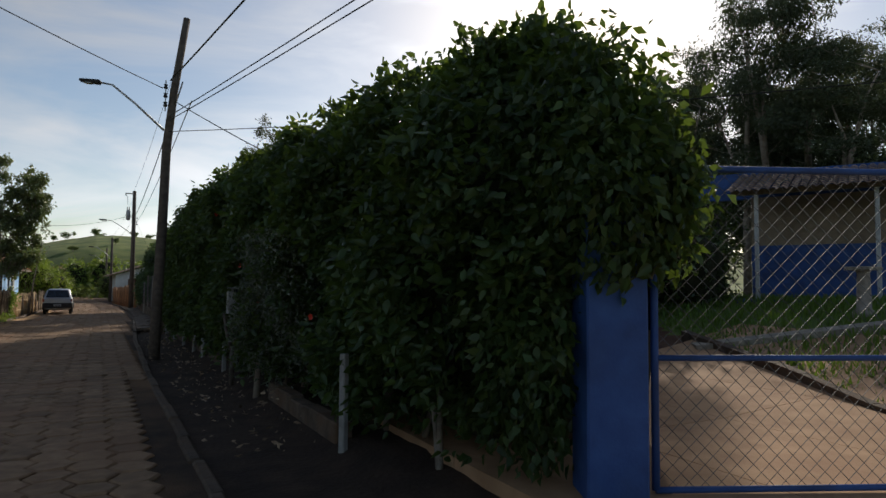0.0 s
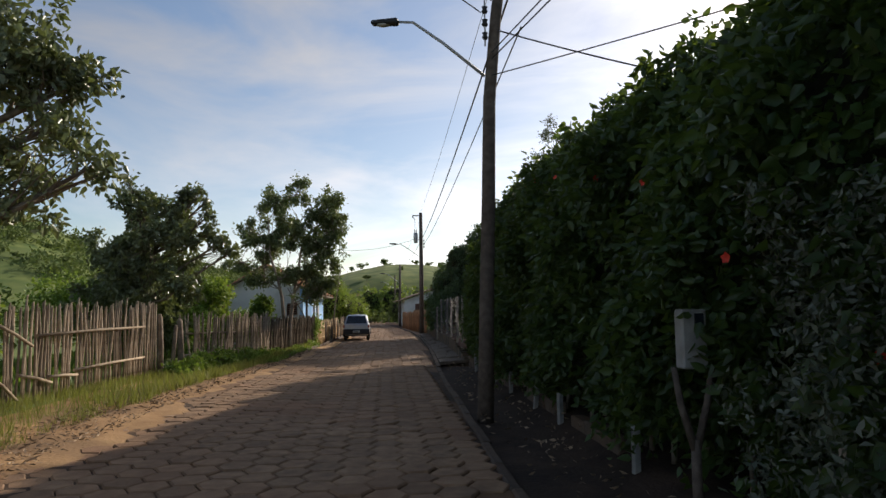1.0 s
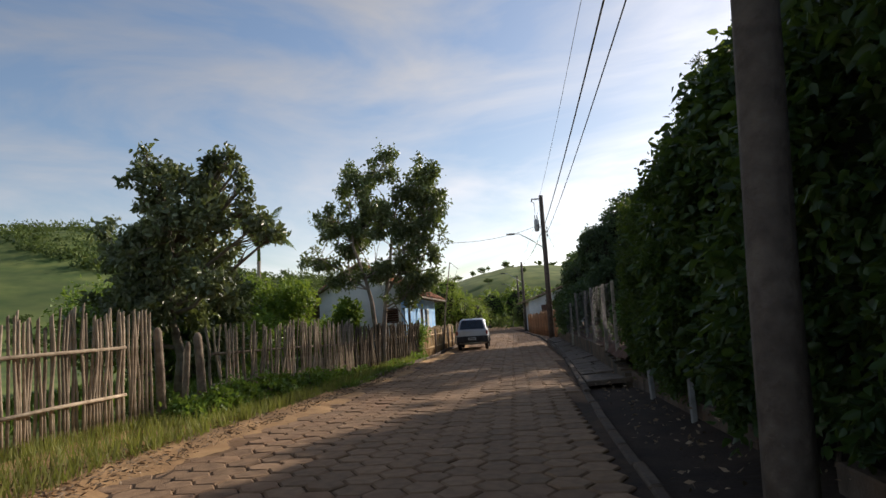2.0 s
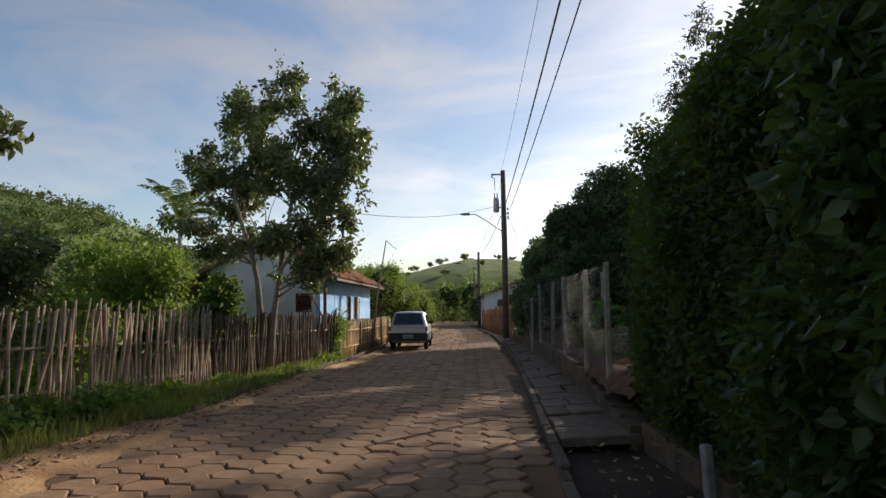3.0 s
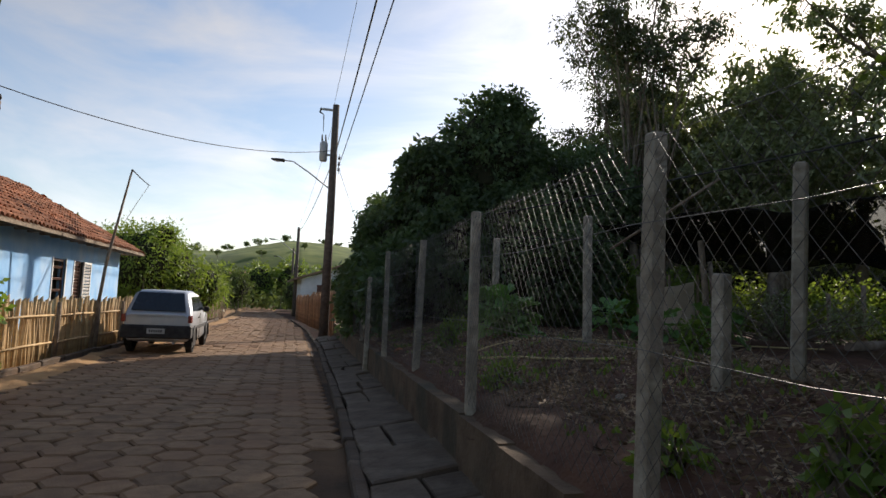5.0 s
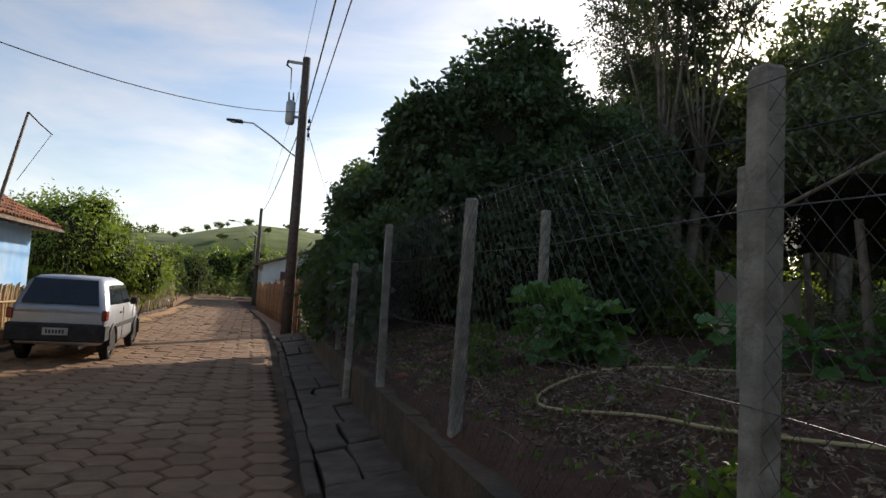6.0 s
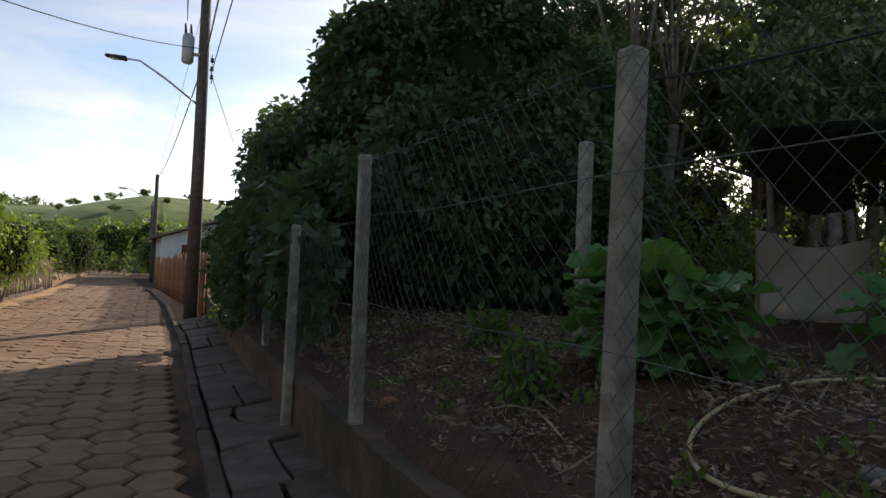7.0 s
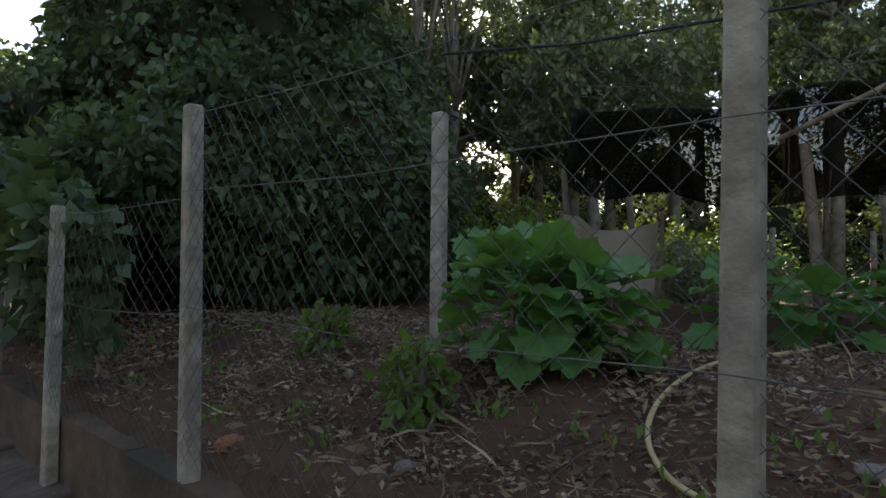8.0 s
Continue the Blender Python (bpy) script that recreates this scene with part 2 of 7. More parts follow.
L_HEDGE = leaf_mat("hedge_leaf", (0.018, 0.042, 0.013), (0.05, 0.088, 0.026), (0.22, 0.32, 0.04), 0.22, 0.42)
L_BOX = leaf_mat("clipped_leaf", (0.014, 0.034, 0.009), (0.038, 0.069, 0.018), (0.22, 0.32, 0.03), 0.26)
L_SILVER = leaf_mat("grey_green_leaf", (0.07, 0.095, 0.065), (0.20, 0.22, 0.165), (0.12, 0.15, 0.05), 0.2)
L_TREE = leaf_mat("tree_leaf", (0.085, 0.115, 0.05), (0.24, 0.265, 0.13), (0.20, 0.26, 0.05), 0.28, 0.36)
L_GUAVA = leaf_mat("glossy_leaf", (0.12, 0.15, 0.075), (0.27, 0.29, 0.165), (0.18, 0.22, 0.05), 0.25, 0.3)
L_BRIGHT = leaf_mat("bright_leaf", (0.09, 0.17, 0.025), (0.17, 0.26, 0.045), (0.30, 0.40, 0.05), 0.35)
L_VINE = leaf_mat("vine_leaf", (0.035, 0.062, 0.028), (0.095, 0.14, 0.062), (0.14, 0.22, 0.05), 0.25)
L_EUC = leaf_mat("eucalyptus_leaf", (0.045, 0.065, 0.035), (0.09, 0.11, 0.06), (0.14, 0.17, 0.05), 0.2)
L_KALE = leaf_mat("kale_leaf", (0.085, 0.20, 0.06), (0.15, 0.31, 0.095), (0.20, 0.40, 0.05), 0.3, 0.45)
L_PALM = leaf_mat("palm_leaf", (0.07, 0.115, 0.035), (0.14, 0.19, 0.06), (0.22, 0.30, 0.06), 0.3)
L_GRASS = leaf_mat("verge_grass", (0.14, 0.17, 0.04), (0.30, 0.28, 0.09), (0.30, 0.34, 0.06), 0.3, 0.7)
L_WEED = leaf_mat("green_weed", (0.08, 0.16, 0.025), (0.15, 0.24, 0.045), (0.28, 0.40, 0.05), 0.32)
L_LAWN = leaf_mat("lawn_grass", (0.07, 0.15, 0.02), (0.13, 0.22, 0.035), (0.25, 0.36, 0.04), 0.3)
L_FAR = leaf_mat("far_leaf", (0.065, 0.10, 0.03), (0.125, 0.165, 0.05), (0.18, 0.24, 0.05), 0.2, 0.85)
M_TAN = mat("tan_plaster", (0.26, 0.20, 0.14), (0.36, 0.29, 0.21), 3.0, 0.9, 0.3, 20.0, stain=(0.16, 0.12, 0.09), stain_scale=1.0)

# ---- building blocks ----


def link_mesh(name, me, material, parent=None, label=""):
    ob = new(name, me)
    for m in material if isinstance(material, (list, tuple)) else [material]:
        me.materials.append(m)
    if parent:
        ob.parent = parent
    if label:
        ob["label"] = label
    return ob


def part(name, bm, material, parent=None, label=""):
    """Links a bmesh as one mesh object, under a thing or a part if one is given."""
    me = bpy.data.meshes.new(name)
    bm.normal_update()
    bm.to_mesh(me)
    bm.free()
    return link_mesh(name, me, material, parent, label)


def fast(name, verts, faces, smooth=False):
    """A mesh of many like faces (an array of n corners each)."""
    me = bpy.data.meshes.new(name)
    verts, faces = np.asarray(verts, np.float32), np.asarray(faces, np.int32)
    k = faces.shape[1]
    me.vertices.add(len(verts))
    me.vertices.foreach_set("co", verts.ravel())
    me.loops.add(faces.size)
    me.loops.foreach_set("vertex_index", faces.ravel())
    me.polygons.add(len(faces))
    me.polygons.foreach_set("loop_start", np.arange(len(faces), dtype=np.int32) * k)
    if smooth:
        me.polygons.foreach_set("use_smooth", np.ones(len(faces), bool))
    me.update(calc_edges=True)
    return me


def thing(name, place, label, category, group="", kind="", turn=0.0):
    ob = new(name)
    ob.empty_display_size = 0.2
    ob.matrix_world = pose(*place, 0, 0, turn)
    return tagged(ob, label, category, group, kind)


def box(bm, lo, hi, m=None, bevel=0.0):
    c = [(a + b) / 2 for a, b in zip(lo, hi)]
    s = [b - a for a, b in zip(lo, hi)]
    r = bmesh.ops.create_cube(bm, size=1.0, matrix=(m or Matrix()) @ Matrix.Translation(c) @ Matrix.Diagonal((*s, 1)))
    if bevel:
        es = list({e for v in r["verts"] for e in v.link_edges})
        bmesh.ops.bevel(bm, geom=es, offset=bevel, segments=1, affect="EDGES")
    return r["verts"]


def tube(bm, path, radii, sides=7, cap=True):
    """A tapered tube along a path of points."""
    path = [Vector(p) for p in path]
    rings = []
    for i, p in enumerate(path):
        d = (path[min(i + 1, len(path) - 1)] - path[max(i - 1, 0)]).normalized()
        a = d.orthogonal().normalized() if abs(d.z) > 0.95 else d.cross(Vector((0, 0, 1))).normalized()
        b = d.cross(a)
        r = radii[i] if isinstance(radii, (list, tuple)) else radii
        rings.append([bm.verts.new(p + (a * math.cos(6.2832 * k / sides) + b * math.sin(6.2832 * k / sides)) * r) for k in range(sides)])
    for u, v in zip(rings, rings[1:]):
        for k in range(sides):
            f = bm.faces.new((u[k], u[(k + 1) % sides], v[(k + 1) % sides], v[k]))
            f.smooth = True
    if cap and sides > 2:
        bm.faces.new(rings[0][::-1])
        bm.faces.new(rings[-1])


def unit(n):
    v = rng.normal(size=(n, 3))
    return v / np.linalg.norm(v, axis=1, keepdims=True)


def leaf_mesh(name, pts, size, droop=0.4, wide=0.55, out=None, fold=0.14, spread=0.35, fine=False):
    """Folded pointed leaves at the points; droop pulls their tips down, out turns them outwards."""
    n = len(pts)
    d = unit(n)
    if out is not None:
        d = d * 0.7 + out
    d[:, 2] -= droop
    d /= np.linalg.norm(d, axis=1, keepdims=True)
    s = np.cross(d, unit(n))
    s /= np.linalg.norm(s, axis=1, keepdims=True) + 1e-6
    u = np.cross(s, d)
    z = (size * (1 + spread * rng.uniform(-1, 1, n)))[:, None]
    if fine:
        # an oval blade with a pointed, hanging tip, folded along its midrib
        v = np.empty((n, 6, 3))
        v[:, 0] = pts
        v[:, 1] = pts + d * z * 0.26 + s * z * wide * 0.5 + u * z * fold * 0.9
        v[:, 2] = pts + d * z * 0.62 + s * z * wide * 0.4 + u * z * fold * 0.4
        v[:, 3] = pts + d * z - u * z * fold
        v[:, 4] = pts + d * z * 0.62 - s * z * wide * 0.4 + u * z * fold * 0.4
        v[:, 5] = pts + d * z * 0.26 - s * z * wide * 0.5 + u * z * fold * 0.9
        b = np.arange(n)[:, None] * 6
        return fast(name, v.reshape(-1, 3), np.concatenate([b + [0, 1, 2, 3], b + [0, 3, 4, 5]]))
    v = np.empty((n, 4, 3))
    v[:, 0] = pts
    v[:, 1] = pts + d * z * 0.45 + s * z * wide * 0.5 + u * z * fold
    v[:, 2] = pts + d * z - u * z * fold * 0.6
    v[:, 3] = pts + d * z * 0.45 - s * z * wide * 0.5 + u * z * fold
    return fast(name, v.reshape(-1, 3), np.arange(n * 4).reshape(n, 4))


def in_blobs(blobs, n, shell=0.45, clump=14, clump_r=0.28):
    """Points in clumps through the outer part of some ellipsoids (cx, cy, cz, rx, ry, rz), and the way outwards at each."""
    w = np.array([(b[3] * b[4] * b[5]) ** 0.67 for b in blobs])
    k = max(1, n // clump)
    pick = rng.choice(len(blobs), k, p=w / w.sum())
    b = np.array(blobs)[pick]
    d = unit(k)
    r = (1 - shell * rng.random(k) ** 1.4) * rng.uniform(0.92, 1.10, k)
    c = b[:, :3] + d * r[:, None] * b[:, 3:]
    pts = np.repeat(c, clump, axis=0) + rng.normal(size=(k * clump, 3)) * clump_r * 0.55
    return pts, np.repeat(d, clump, axis=0), c


def ragged(blobs, n=12, lo=0.2, hi=0.44):
    """Breaks each crown mass into a core and several lobes round it, so that the outline is uneven and has gaps."""
    out = []
    for b in blobs:
        c, r = np.array(b[:3]), np.array(b[3:])
        for d in unit(n):
            k = rng.uniform(lo, hi)
            out.append((*(c + d * r * rng.uniform(0.35, 0.95)), *(r * k)))
    return out


def tree(name, base, trunks, blobs, leaves, size, leafmat, bark, label, category="tree", group="", droop=0.4, wide=0.55, clump=14, clump_r=0.3, shell=0.5, twigs=60, twig_r=0.012, limb=0.4, lobe=(22, 0.13, 0.30), fine=False):
    """trunks: (paths, radii) from the ground; blobs: the crown's masses; limbs run from the trunks into them."""
    root = thing(name, base, label, category, group)
    b0 = np.array(base)
    lobes = ragged(blobs, *lobe)
    pts, out, cl = in_blobs(lobes, leaves, 0.9, clump, clump_r)
    bm = bmesh.new()
    ends = []
    for path, radii in trunks:
        tube(bm, path, radii, 8)
        pv = [Vector(p) for p in path]
        for a, b in zip(pv[1:], pv[2:]):
            ends += [a.lerp(b, k / 6) for k in range(7)]
    for q in blobs:
        c = Vector(q[:3])
        s = min(ends, key=lambda e: (e - c).length + 3 * max(0.0, e.z - c.z + 0.45 * math.hypot(e.x - c.x, e.y - c.y)))
        mid = (s + c) / 2 + Vector(rng.normal(size=3) * 0.08) - Vector((0, 0, 0.06 * (s - c).length))
        r0 = trunks[0][1][0] * limb
        tube(bm, [s, mid, c], [r0, r0 * 0.7, r0 * 0.35], 6)
        near = [p for p in cl if (Vector(p) - c).length < 1.4 * max(q[3:])]
        for p in (near[:: max(1, len(near) // max(1, twigs // len(blobs)))] if near else []):
            a = mid.lerp(c, float(rng.uniform(0.2, 1.0)))
            e = Vector(p)
            tube(bm, [a, a.lerp(e, 0.5) + Vector(rng.normal(size=3) * 0.08), e], [twig_r * 1.6, twig_r, twig_r * 0.4], 4, False)
    for v in bm.verts:
        v.co -= Vector(base)
    part("trunk", bm, bark, root)
    me = leaf_mesh("crown", pts - b0, size, droop, wide, out * 0.5, fine=fine)
    link_mesh("crown", me, leafmat, root)
    return root


# ---- lie of the land ----
def zg(y):
    return -0.0065 * np.clip(y, -40, 120)


def kerb_x(y):
    return np.interp(y, [-30, 0, 12, 20, 27, 33, 43, 52, 70, 90, 120], [1.3, 1.33, 1.36, 1.52, 1.78, 2.02, 2.2, 2.1, 1.15, -0.3, -5])


def verge_x(y):
    return np.interp(y, [-30, 19, 23, 27, 31, 36, 45, 58, 67, 78, 90, 120], [-3.6, -3.75, -3.4, -3.1, -3.05, -2.6, -2.4, -2.1, -2.2, -2.6, -3.6, -8])


def smooth(t):
    t = np.clip(t, 0, 1)
    return t * t * (3 - 2 * t)


def land(x, y):
    """The height of the ground."""
    x, y = np.asarray(x, float), np.asarray(y, float)
    z = zg(y) - 0.07
    garden = smooth((y - 22.5) / 3.0) * (1 - smooth((y - 46) / 3.0))
    z = z + garden * (np.where(x > 2.95, 0.66, 0) + 0.32 * smooth((x - 2.95) / 1.7))
    hedge = smooth((y - 4) / 2) * (1 - garden)
    z = z + np.where(x > 2.5, 0.12, 0) * hedge
    yard = 1 - smooth((y - 12) / 8)
    z = z + yard * 1.15 * smooth((x - 7) / 9)
    z = z + smooth((-x - 3.8) / 1.2) * 0.14 - smooth((-x - 7) / 8) * 0.25
    r = np.hypot(x, y - 18)
    th = np.degrees(np.arctan2(x, y - 18))
    e = np.interp(th, [-180, -90, -60, -38, -31, -24, -17, -11, -5, 0, 4, 10, 25, 60, 180], [0.05, 0.09, 0.14, 0.160, 0.148, 0.090, 0.075, 0.064, 0.066, 0.082, 0.080, 0.07, 0.06, 0.06, 0.05])
    valley = (1 - smooth((np.abs(x + 1.5) - 5) / 12)) * (1 - smooth((y - 98) / 40)) * (y > 0)
    z = z + e * 165 * smooth((r - 45) / 120) * (1 - 0.5 * smooth((r - 170) / 500)) * (1 - valley)
    z = z + 0.6 * smooth((r - 60) / 60) * np.sin(x * 0.11 + 1) * np.sin(y * 0.09)
    return z


gx = np.concatenate([np.linspace(-900, -120, 27), np.linspace(-110, -24, 44), np.linspace(-22, 24, 155), np.linspace(26, 110, 43), np.linspace(120, 900, 27)])
gy = np.concatenate([np.linspace(-700, -60, 20), np.linspace(-50, -6, 23), np.linspace(-4, 52, 160), np.linspace(53, 130, 60), np.linspace(134, 260, 43), np.linspace(280, 1200, 28)])
GX, GY = np.meshgrid(gx, gy)
GZ = land(GX, GY)
fine = (np.abs(GX) < 22) & (GY > -4) & (GY < 52)
GZ = GZ + np.where(fine & (GX > 3), rng.normal(size=GX.shape) * 0.022, 0)
nx = len(gx)
quad = (np.arange(len(gy) - 1)[:, None] * nx + np.arange(nx - 1)[None, :]).ravel()
ground_me = fast("ground", np.stack([GX, GY, GZ], -1).reshape(-1, 3), np.stack([quad, quad + 1, quad + nx + 1, quad + nx], 1), True)
ground = tagged(link_mesh("ground", ground_me, [M_FIELD, M_SOIL, M_SAND, M_SOIL_SHADE]), "red earth and pasture rising to green hills", "ground", kind="structure")
qx, qy = GX.ravel()[quad], GY.ravel()[quad]
dirt = ((qx > 0) & (qx < 16) & (qy > 4) & (qy < 48)) | ((qx > 0) & (qx < 4.5) & (qy > 40) & (qy < 76)) | ((qx > -9.5) & (qx <= 0) & (qy > -8) & (qy < 76) & (qx > -5.5)) | ((np.abs(qx) < 8) & (qy > -60) & (qy < 4))
dirt |= (qx > verge_x(qy) - 2.5) & (qx < kerb_x(qy) + 2.0) & (qy > 70) & (qy < 125)
dirt &= ~((qx > 7.9) & ((qx - 8.2) * 5.3 - (qy - 3.7) * 2.7 > 0.2) & (qy < 16))
# slot 3 is the soil with hedge shade painted into its colour
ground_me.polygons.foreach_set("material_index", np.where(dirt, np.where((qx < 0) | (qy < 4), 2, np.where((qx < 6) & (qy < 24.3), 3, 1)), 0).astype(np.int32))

# road bed under the pavers
ry = np.linspace(-30, 120, 151)
bed = np.concatenate([np.stack([verge_x(ry) - 0.05, ry, zg(ry) - 0.022], 1), np.stack([kerb_x(ry) + 0.02, ry, zg(ry) - 0.022], 1)])
k = np.arange(150)
road = tagged(link_mesh("road", fast("road", bed, np.stack([k, k + 151, k + 152, k + 1], 1)), M_JOINT), "narrow village road of grey hexagonal concrete pavers, sandy edges", "road", kind="structure")


def strip(name, xs, ys, lo, hi, width, material, lab, cat):
    """A raised strip that follows a line, set in lengths with small gaps."""
    root = thing(name, (0, 0, 0), lab, cat, kind="structure")
    i, y = 0, ys[0]
    while y < ys[1]:
        ln = float(rng.uniform(0.75, 1.05))
        a, b = (float(xs(y)), y), (float(xs(y + ln)), y + ln)
        ang = math.degrees(math.atan2(b[0] - a[0], b[1] - a[1]))
        bm = bmesh.new()
        box(bm, (-width / 2, 0.008, lo), (width / 2, ln - 0.008, hi), bevel=0.018)
        ob = part("kerbstone", bm, material, root)
        ob.matrix_world = pose(a[0] + float(rng.normal(0, 0.008)), a[1], float(zg(y)) + float(rng.normal(0, 0.008)), -0.37, float(rng.normal(0, 1.5)), -ang)
        y += ln
    return root


strip("kerb", lambda y: kerb_x(y) + 0.06, (-6, 23.5), -0.12, 0.01, 0.11, M_KERB, "sunken earthy kerb stones along the road", "kerb")
strip("kerb", lambda y: kerb_x(y) + 0.06, (23.5, 62), -0.12, 0.062, 0.11, M_KERB, "worn concrete kerb stones along the road", "kerb")
strip("kerb", lambda y: verge_x(y) - 0.06, (26, 60), -0.12, 0.07, 0.10, M_KERB, "low earthy kerb stones below the stick fence", "kerb")

# sand and earth drifted over the verge side of the road
sy, su = np.arange(-6, 90, 0.14), np.linspace(0, 1, 12)
SY, SU = np.meshgrid(sy, su, indexing="ij")
reach = 0.75 + 0.22 * np.sin(SY * 0.9) + 0.13 * np.sin(SY * 2.3 + 1) + 0.07 * np.sin(SY * 6.1)
reach = reach * np.where(SY > 27, 0.75, 1.0)
outer = np.where(SY > 26, 0.0, 0.65)
SX = verge_x(SY) - outer + (outer + reach) * SU
SZ = zg(SY) + np.interp(SU, [0, 0.3, 0.55, 1.0], [-0.06, 0.03, 0.022, -0.022]) + 0.008 * np.sin(SX * 9 + SY * 5) + rng.normal(size=SX.shape) * 0.004
ns_ = len(su)
qs = (np.arange(len(sy) - 1)[:, None] * ns_ + np.arange(ns_ - 1)[None, :]).ravel()
tagged(link_mesh("sand_drift", fast("sand_drift", np.stack([SX, SY, SZ], -1).reshape(-1, 3), np.stack([qs, qs + ns_, qs + ns_ + 1, qs + 1], 1)[:, ::-1], True), M_SAND), "orange sandy earth drifted over the road edge", "sand", kind="structure")

# earth heaped against and over the low garden wall
by_, bu = np.arange(24.8, 46.0, 0.12), np.linspace(0, 1, 7)
BY, BU = np.meshgrid(by_, bu, indexing="ij")
wx = np.interp(BY, [24, 27, 33, 47], [2.62, 2.70, 2.82, 3.0])
BX = wx - 0.06 + 0.05 * np.sin(BY * 3.1) * np.sin(BY * 1.3) + 0.6 * BU
BZ = zg(BY) + np.interp(BU, [0, 0.17, 0.34, 1], [0.42, 0.56, 0.63, 0.64]) + rng.normal(size=BX.shape) * 0.014
nb_ = len(bu)
qb = (np.arange(len(by_) - 1)[:, None] * nb_ + np.arange(nb_ - 1)[None, :]).ravel()
tagged(link_mesh("soil_bank", fast("soil_bank", np.stack([BX, BY, BZ], -1).reshape(-1, 3), np.stack([qb, qb + 1, qb + nb_ + 1, qb + nb_], 1), True), M_SOIL), "dark red soil heaped along the garden wall", "soil", kind="structure")

# ---- fences on the verge side ----


def picket_mesh(i, h, r, flat):
    """One stick: uneven, tapered, with a slanting cut at the top."""
    bm = bmesh.new()
    bend = rng.normal(0, 0.012, 2)
    tube(bm, [(0, 0, -0.08), (bend[0], bend[1], h * 0.35), (-bend[0], bend[1], h * 0.7), (bend[0] * 0.5, -bend[1], h)], [r, r * rng.uniform(0.9, 1.1), r * 0.95, r * rng.uniform(0.8, 0.95)], 6)
    for v in bm.verts:
        v.co.y *= flat
        if v.co.z > h * 0.95:
            v.co.z += v.co.x * 0.9
    me = bpy.data.meshes.new("picket")
    bm.to_mesh(me)
    bm.free()
    return me


STICKS = [picket_mesh(i, float(rng.uniform(1.26, 1.4)), float(rng.uniform(0.017, 0.026)), 0.95) for i in range(12)]
for me in STICKS:
    me.materials.append(M_STICK)
SHADE_STICKS = [picket_mesh(i, float(rng.uniform(1.24, 1.42)), float(rng.uniform(0.017, 0.028)), 0.95) for i in range(12)]
for me in SHADE_STICKS:
    me.materials.append(M_STICK_SHADE)
BAMBOO = [picket_mesh(i, float(rng.uniform(1.1, 1.22)), float(rng.uniform(0.032, 0.042)), 0.35) for i in range(8)]
for me in BAMBOO:
    me.materials.append(M_BAMBOO)

BROWN = [picket_mesh(i, float(rng.uniform(1.1, 1.22)), float(rng.uniform(0.032, 0.042)), 0.35) for i in range(6)]
for me in BROWN:
    me.materials.append(M_BAMBOO_OLD)


def fence_line(y):
    return np.interp(y, [4, 12, 17, 21.8, 25, 28.5, 32, 36.4], [-6.6, -6.1, -5.7, -5.0, -4.5, -3.95, -3.55, -3.05])


def fence_line_low(y):
    return np.interp(y, [36.4, 41.5, 47], [-3.0, -2.75, -2.75])


def pickets(root, line, y0, y1, step, meshes, tall=1.0, lean=2.5, wild=0.0, gap=0.0, low=0.0):
    y = y0
    while y < y1:
        x = float(line(y))
        if rng.random() > gap:
            ob = new("picket", meshes[int(rng.integers(len(meshes)))])
            ob.parent = root
            s = tall * float(rng.uniform(0.95, 1.04))
            a = float(rng.normal(0, lean)) + (float(rng.normal(wild, wild * 0.8)) if wild else 0)
            ob.matrix_world = pose(x + float(rng.normal(0, 0.02)), y, float(land(x, y)) + low, -a, float(rng.normal(0, lean * 0.7)), float(rng.uniform(0, 30))) @ Matrix.Diagonal((1, 1, s, 1))
        y += step * float(rng.uniform(0.8, 1.25))


def rail(root, a, b, r, material, name="rail"):
    bm = bmesh.new()
    a, b = Vector(a), Vector(b)
    m = (a + b) / 2 + Vector((0.01, 0, 0.015))
    tube(bm, [a, m, b], [r, r * 0.95, r * 0.8], 7)
    return part(name, bm, material, root)


gate_fence = thing("picket_gate", (0, 0, 0), "tall gate panel of close-set weathered grey sticks", "fence", "verge fences")
pickets(gate_fence, fence_line, 6.5, 21.6, 0.056, STICKS, 1.25, 0.9)
for ya, yb, h in ((17.6, 21.0, 1.12), (18.6, 21.0, 0.45), (7.0, 14.4, 1.1), (7.0, 14.4, 0.45)):
    xa, xb = float(fence_line(ya)) + 0.06, float(fence_line(yb)) + 0.06
    rail(gate_fence, (xa, ya, float(land(xa, ya)) + h), (xb, yb, float(land(xb, yb)) + h + 0.06), 0.028, M_STICK)
for ya, yb, ha, hb in ((16.6, 17.5, 1.35, 0.95), (16.5, 17.2, 0.6, 0.1), (17.2, 18.0, 0.5, 0.3), (17.9, 18.7, 0.4, 0.36)):
    xa, xb = float(fence_line(ya)) + 0.07, float(fence_line(yb)) + 0.07
    rail(gate_fence, (xa, ya, float(land(xa, ya)) + ha), (xb, yb, float(land(xb, yb)) + hb), 0.03, M_STICK, "brace")
loose_fence = thing("stick_fence", (0, 0, 0), "ragged stick fence with leaning poles and gaps", "fence", "verge fences")
pickets(loose_fence, fence_line, 23.0, 25.6, 0.085, STICKS, 1.12, 5, 9.0, 0.15)
pickets(loose_fence, fence_line, 25.6, 29.4, 0.052, STICKS, 1.14, 2.5, 3.0, 0.05)
# shaded stretch of fence, painted with the darkened sticks
tall_fence = thing("stick_fence", (0, 0, 0), "dense fence of weathered sticks, coloured dark for shade", "fence", "verge fences")
pickets(tall_fence, fence_line, 29.4, 36.5, 0.052, SHADE_STICKS, 1.06, 3.4, 2.0, 0.04)
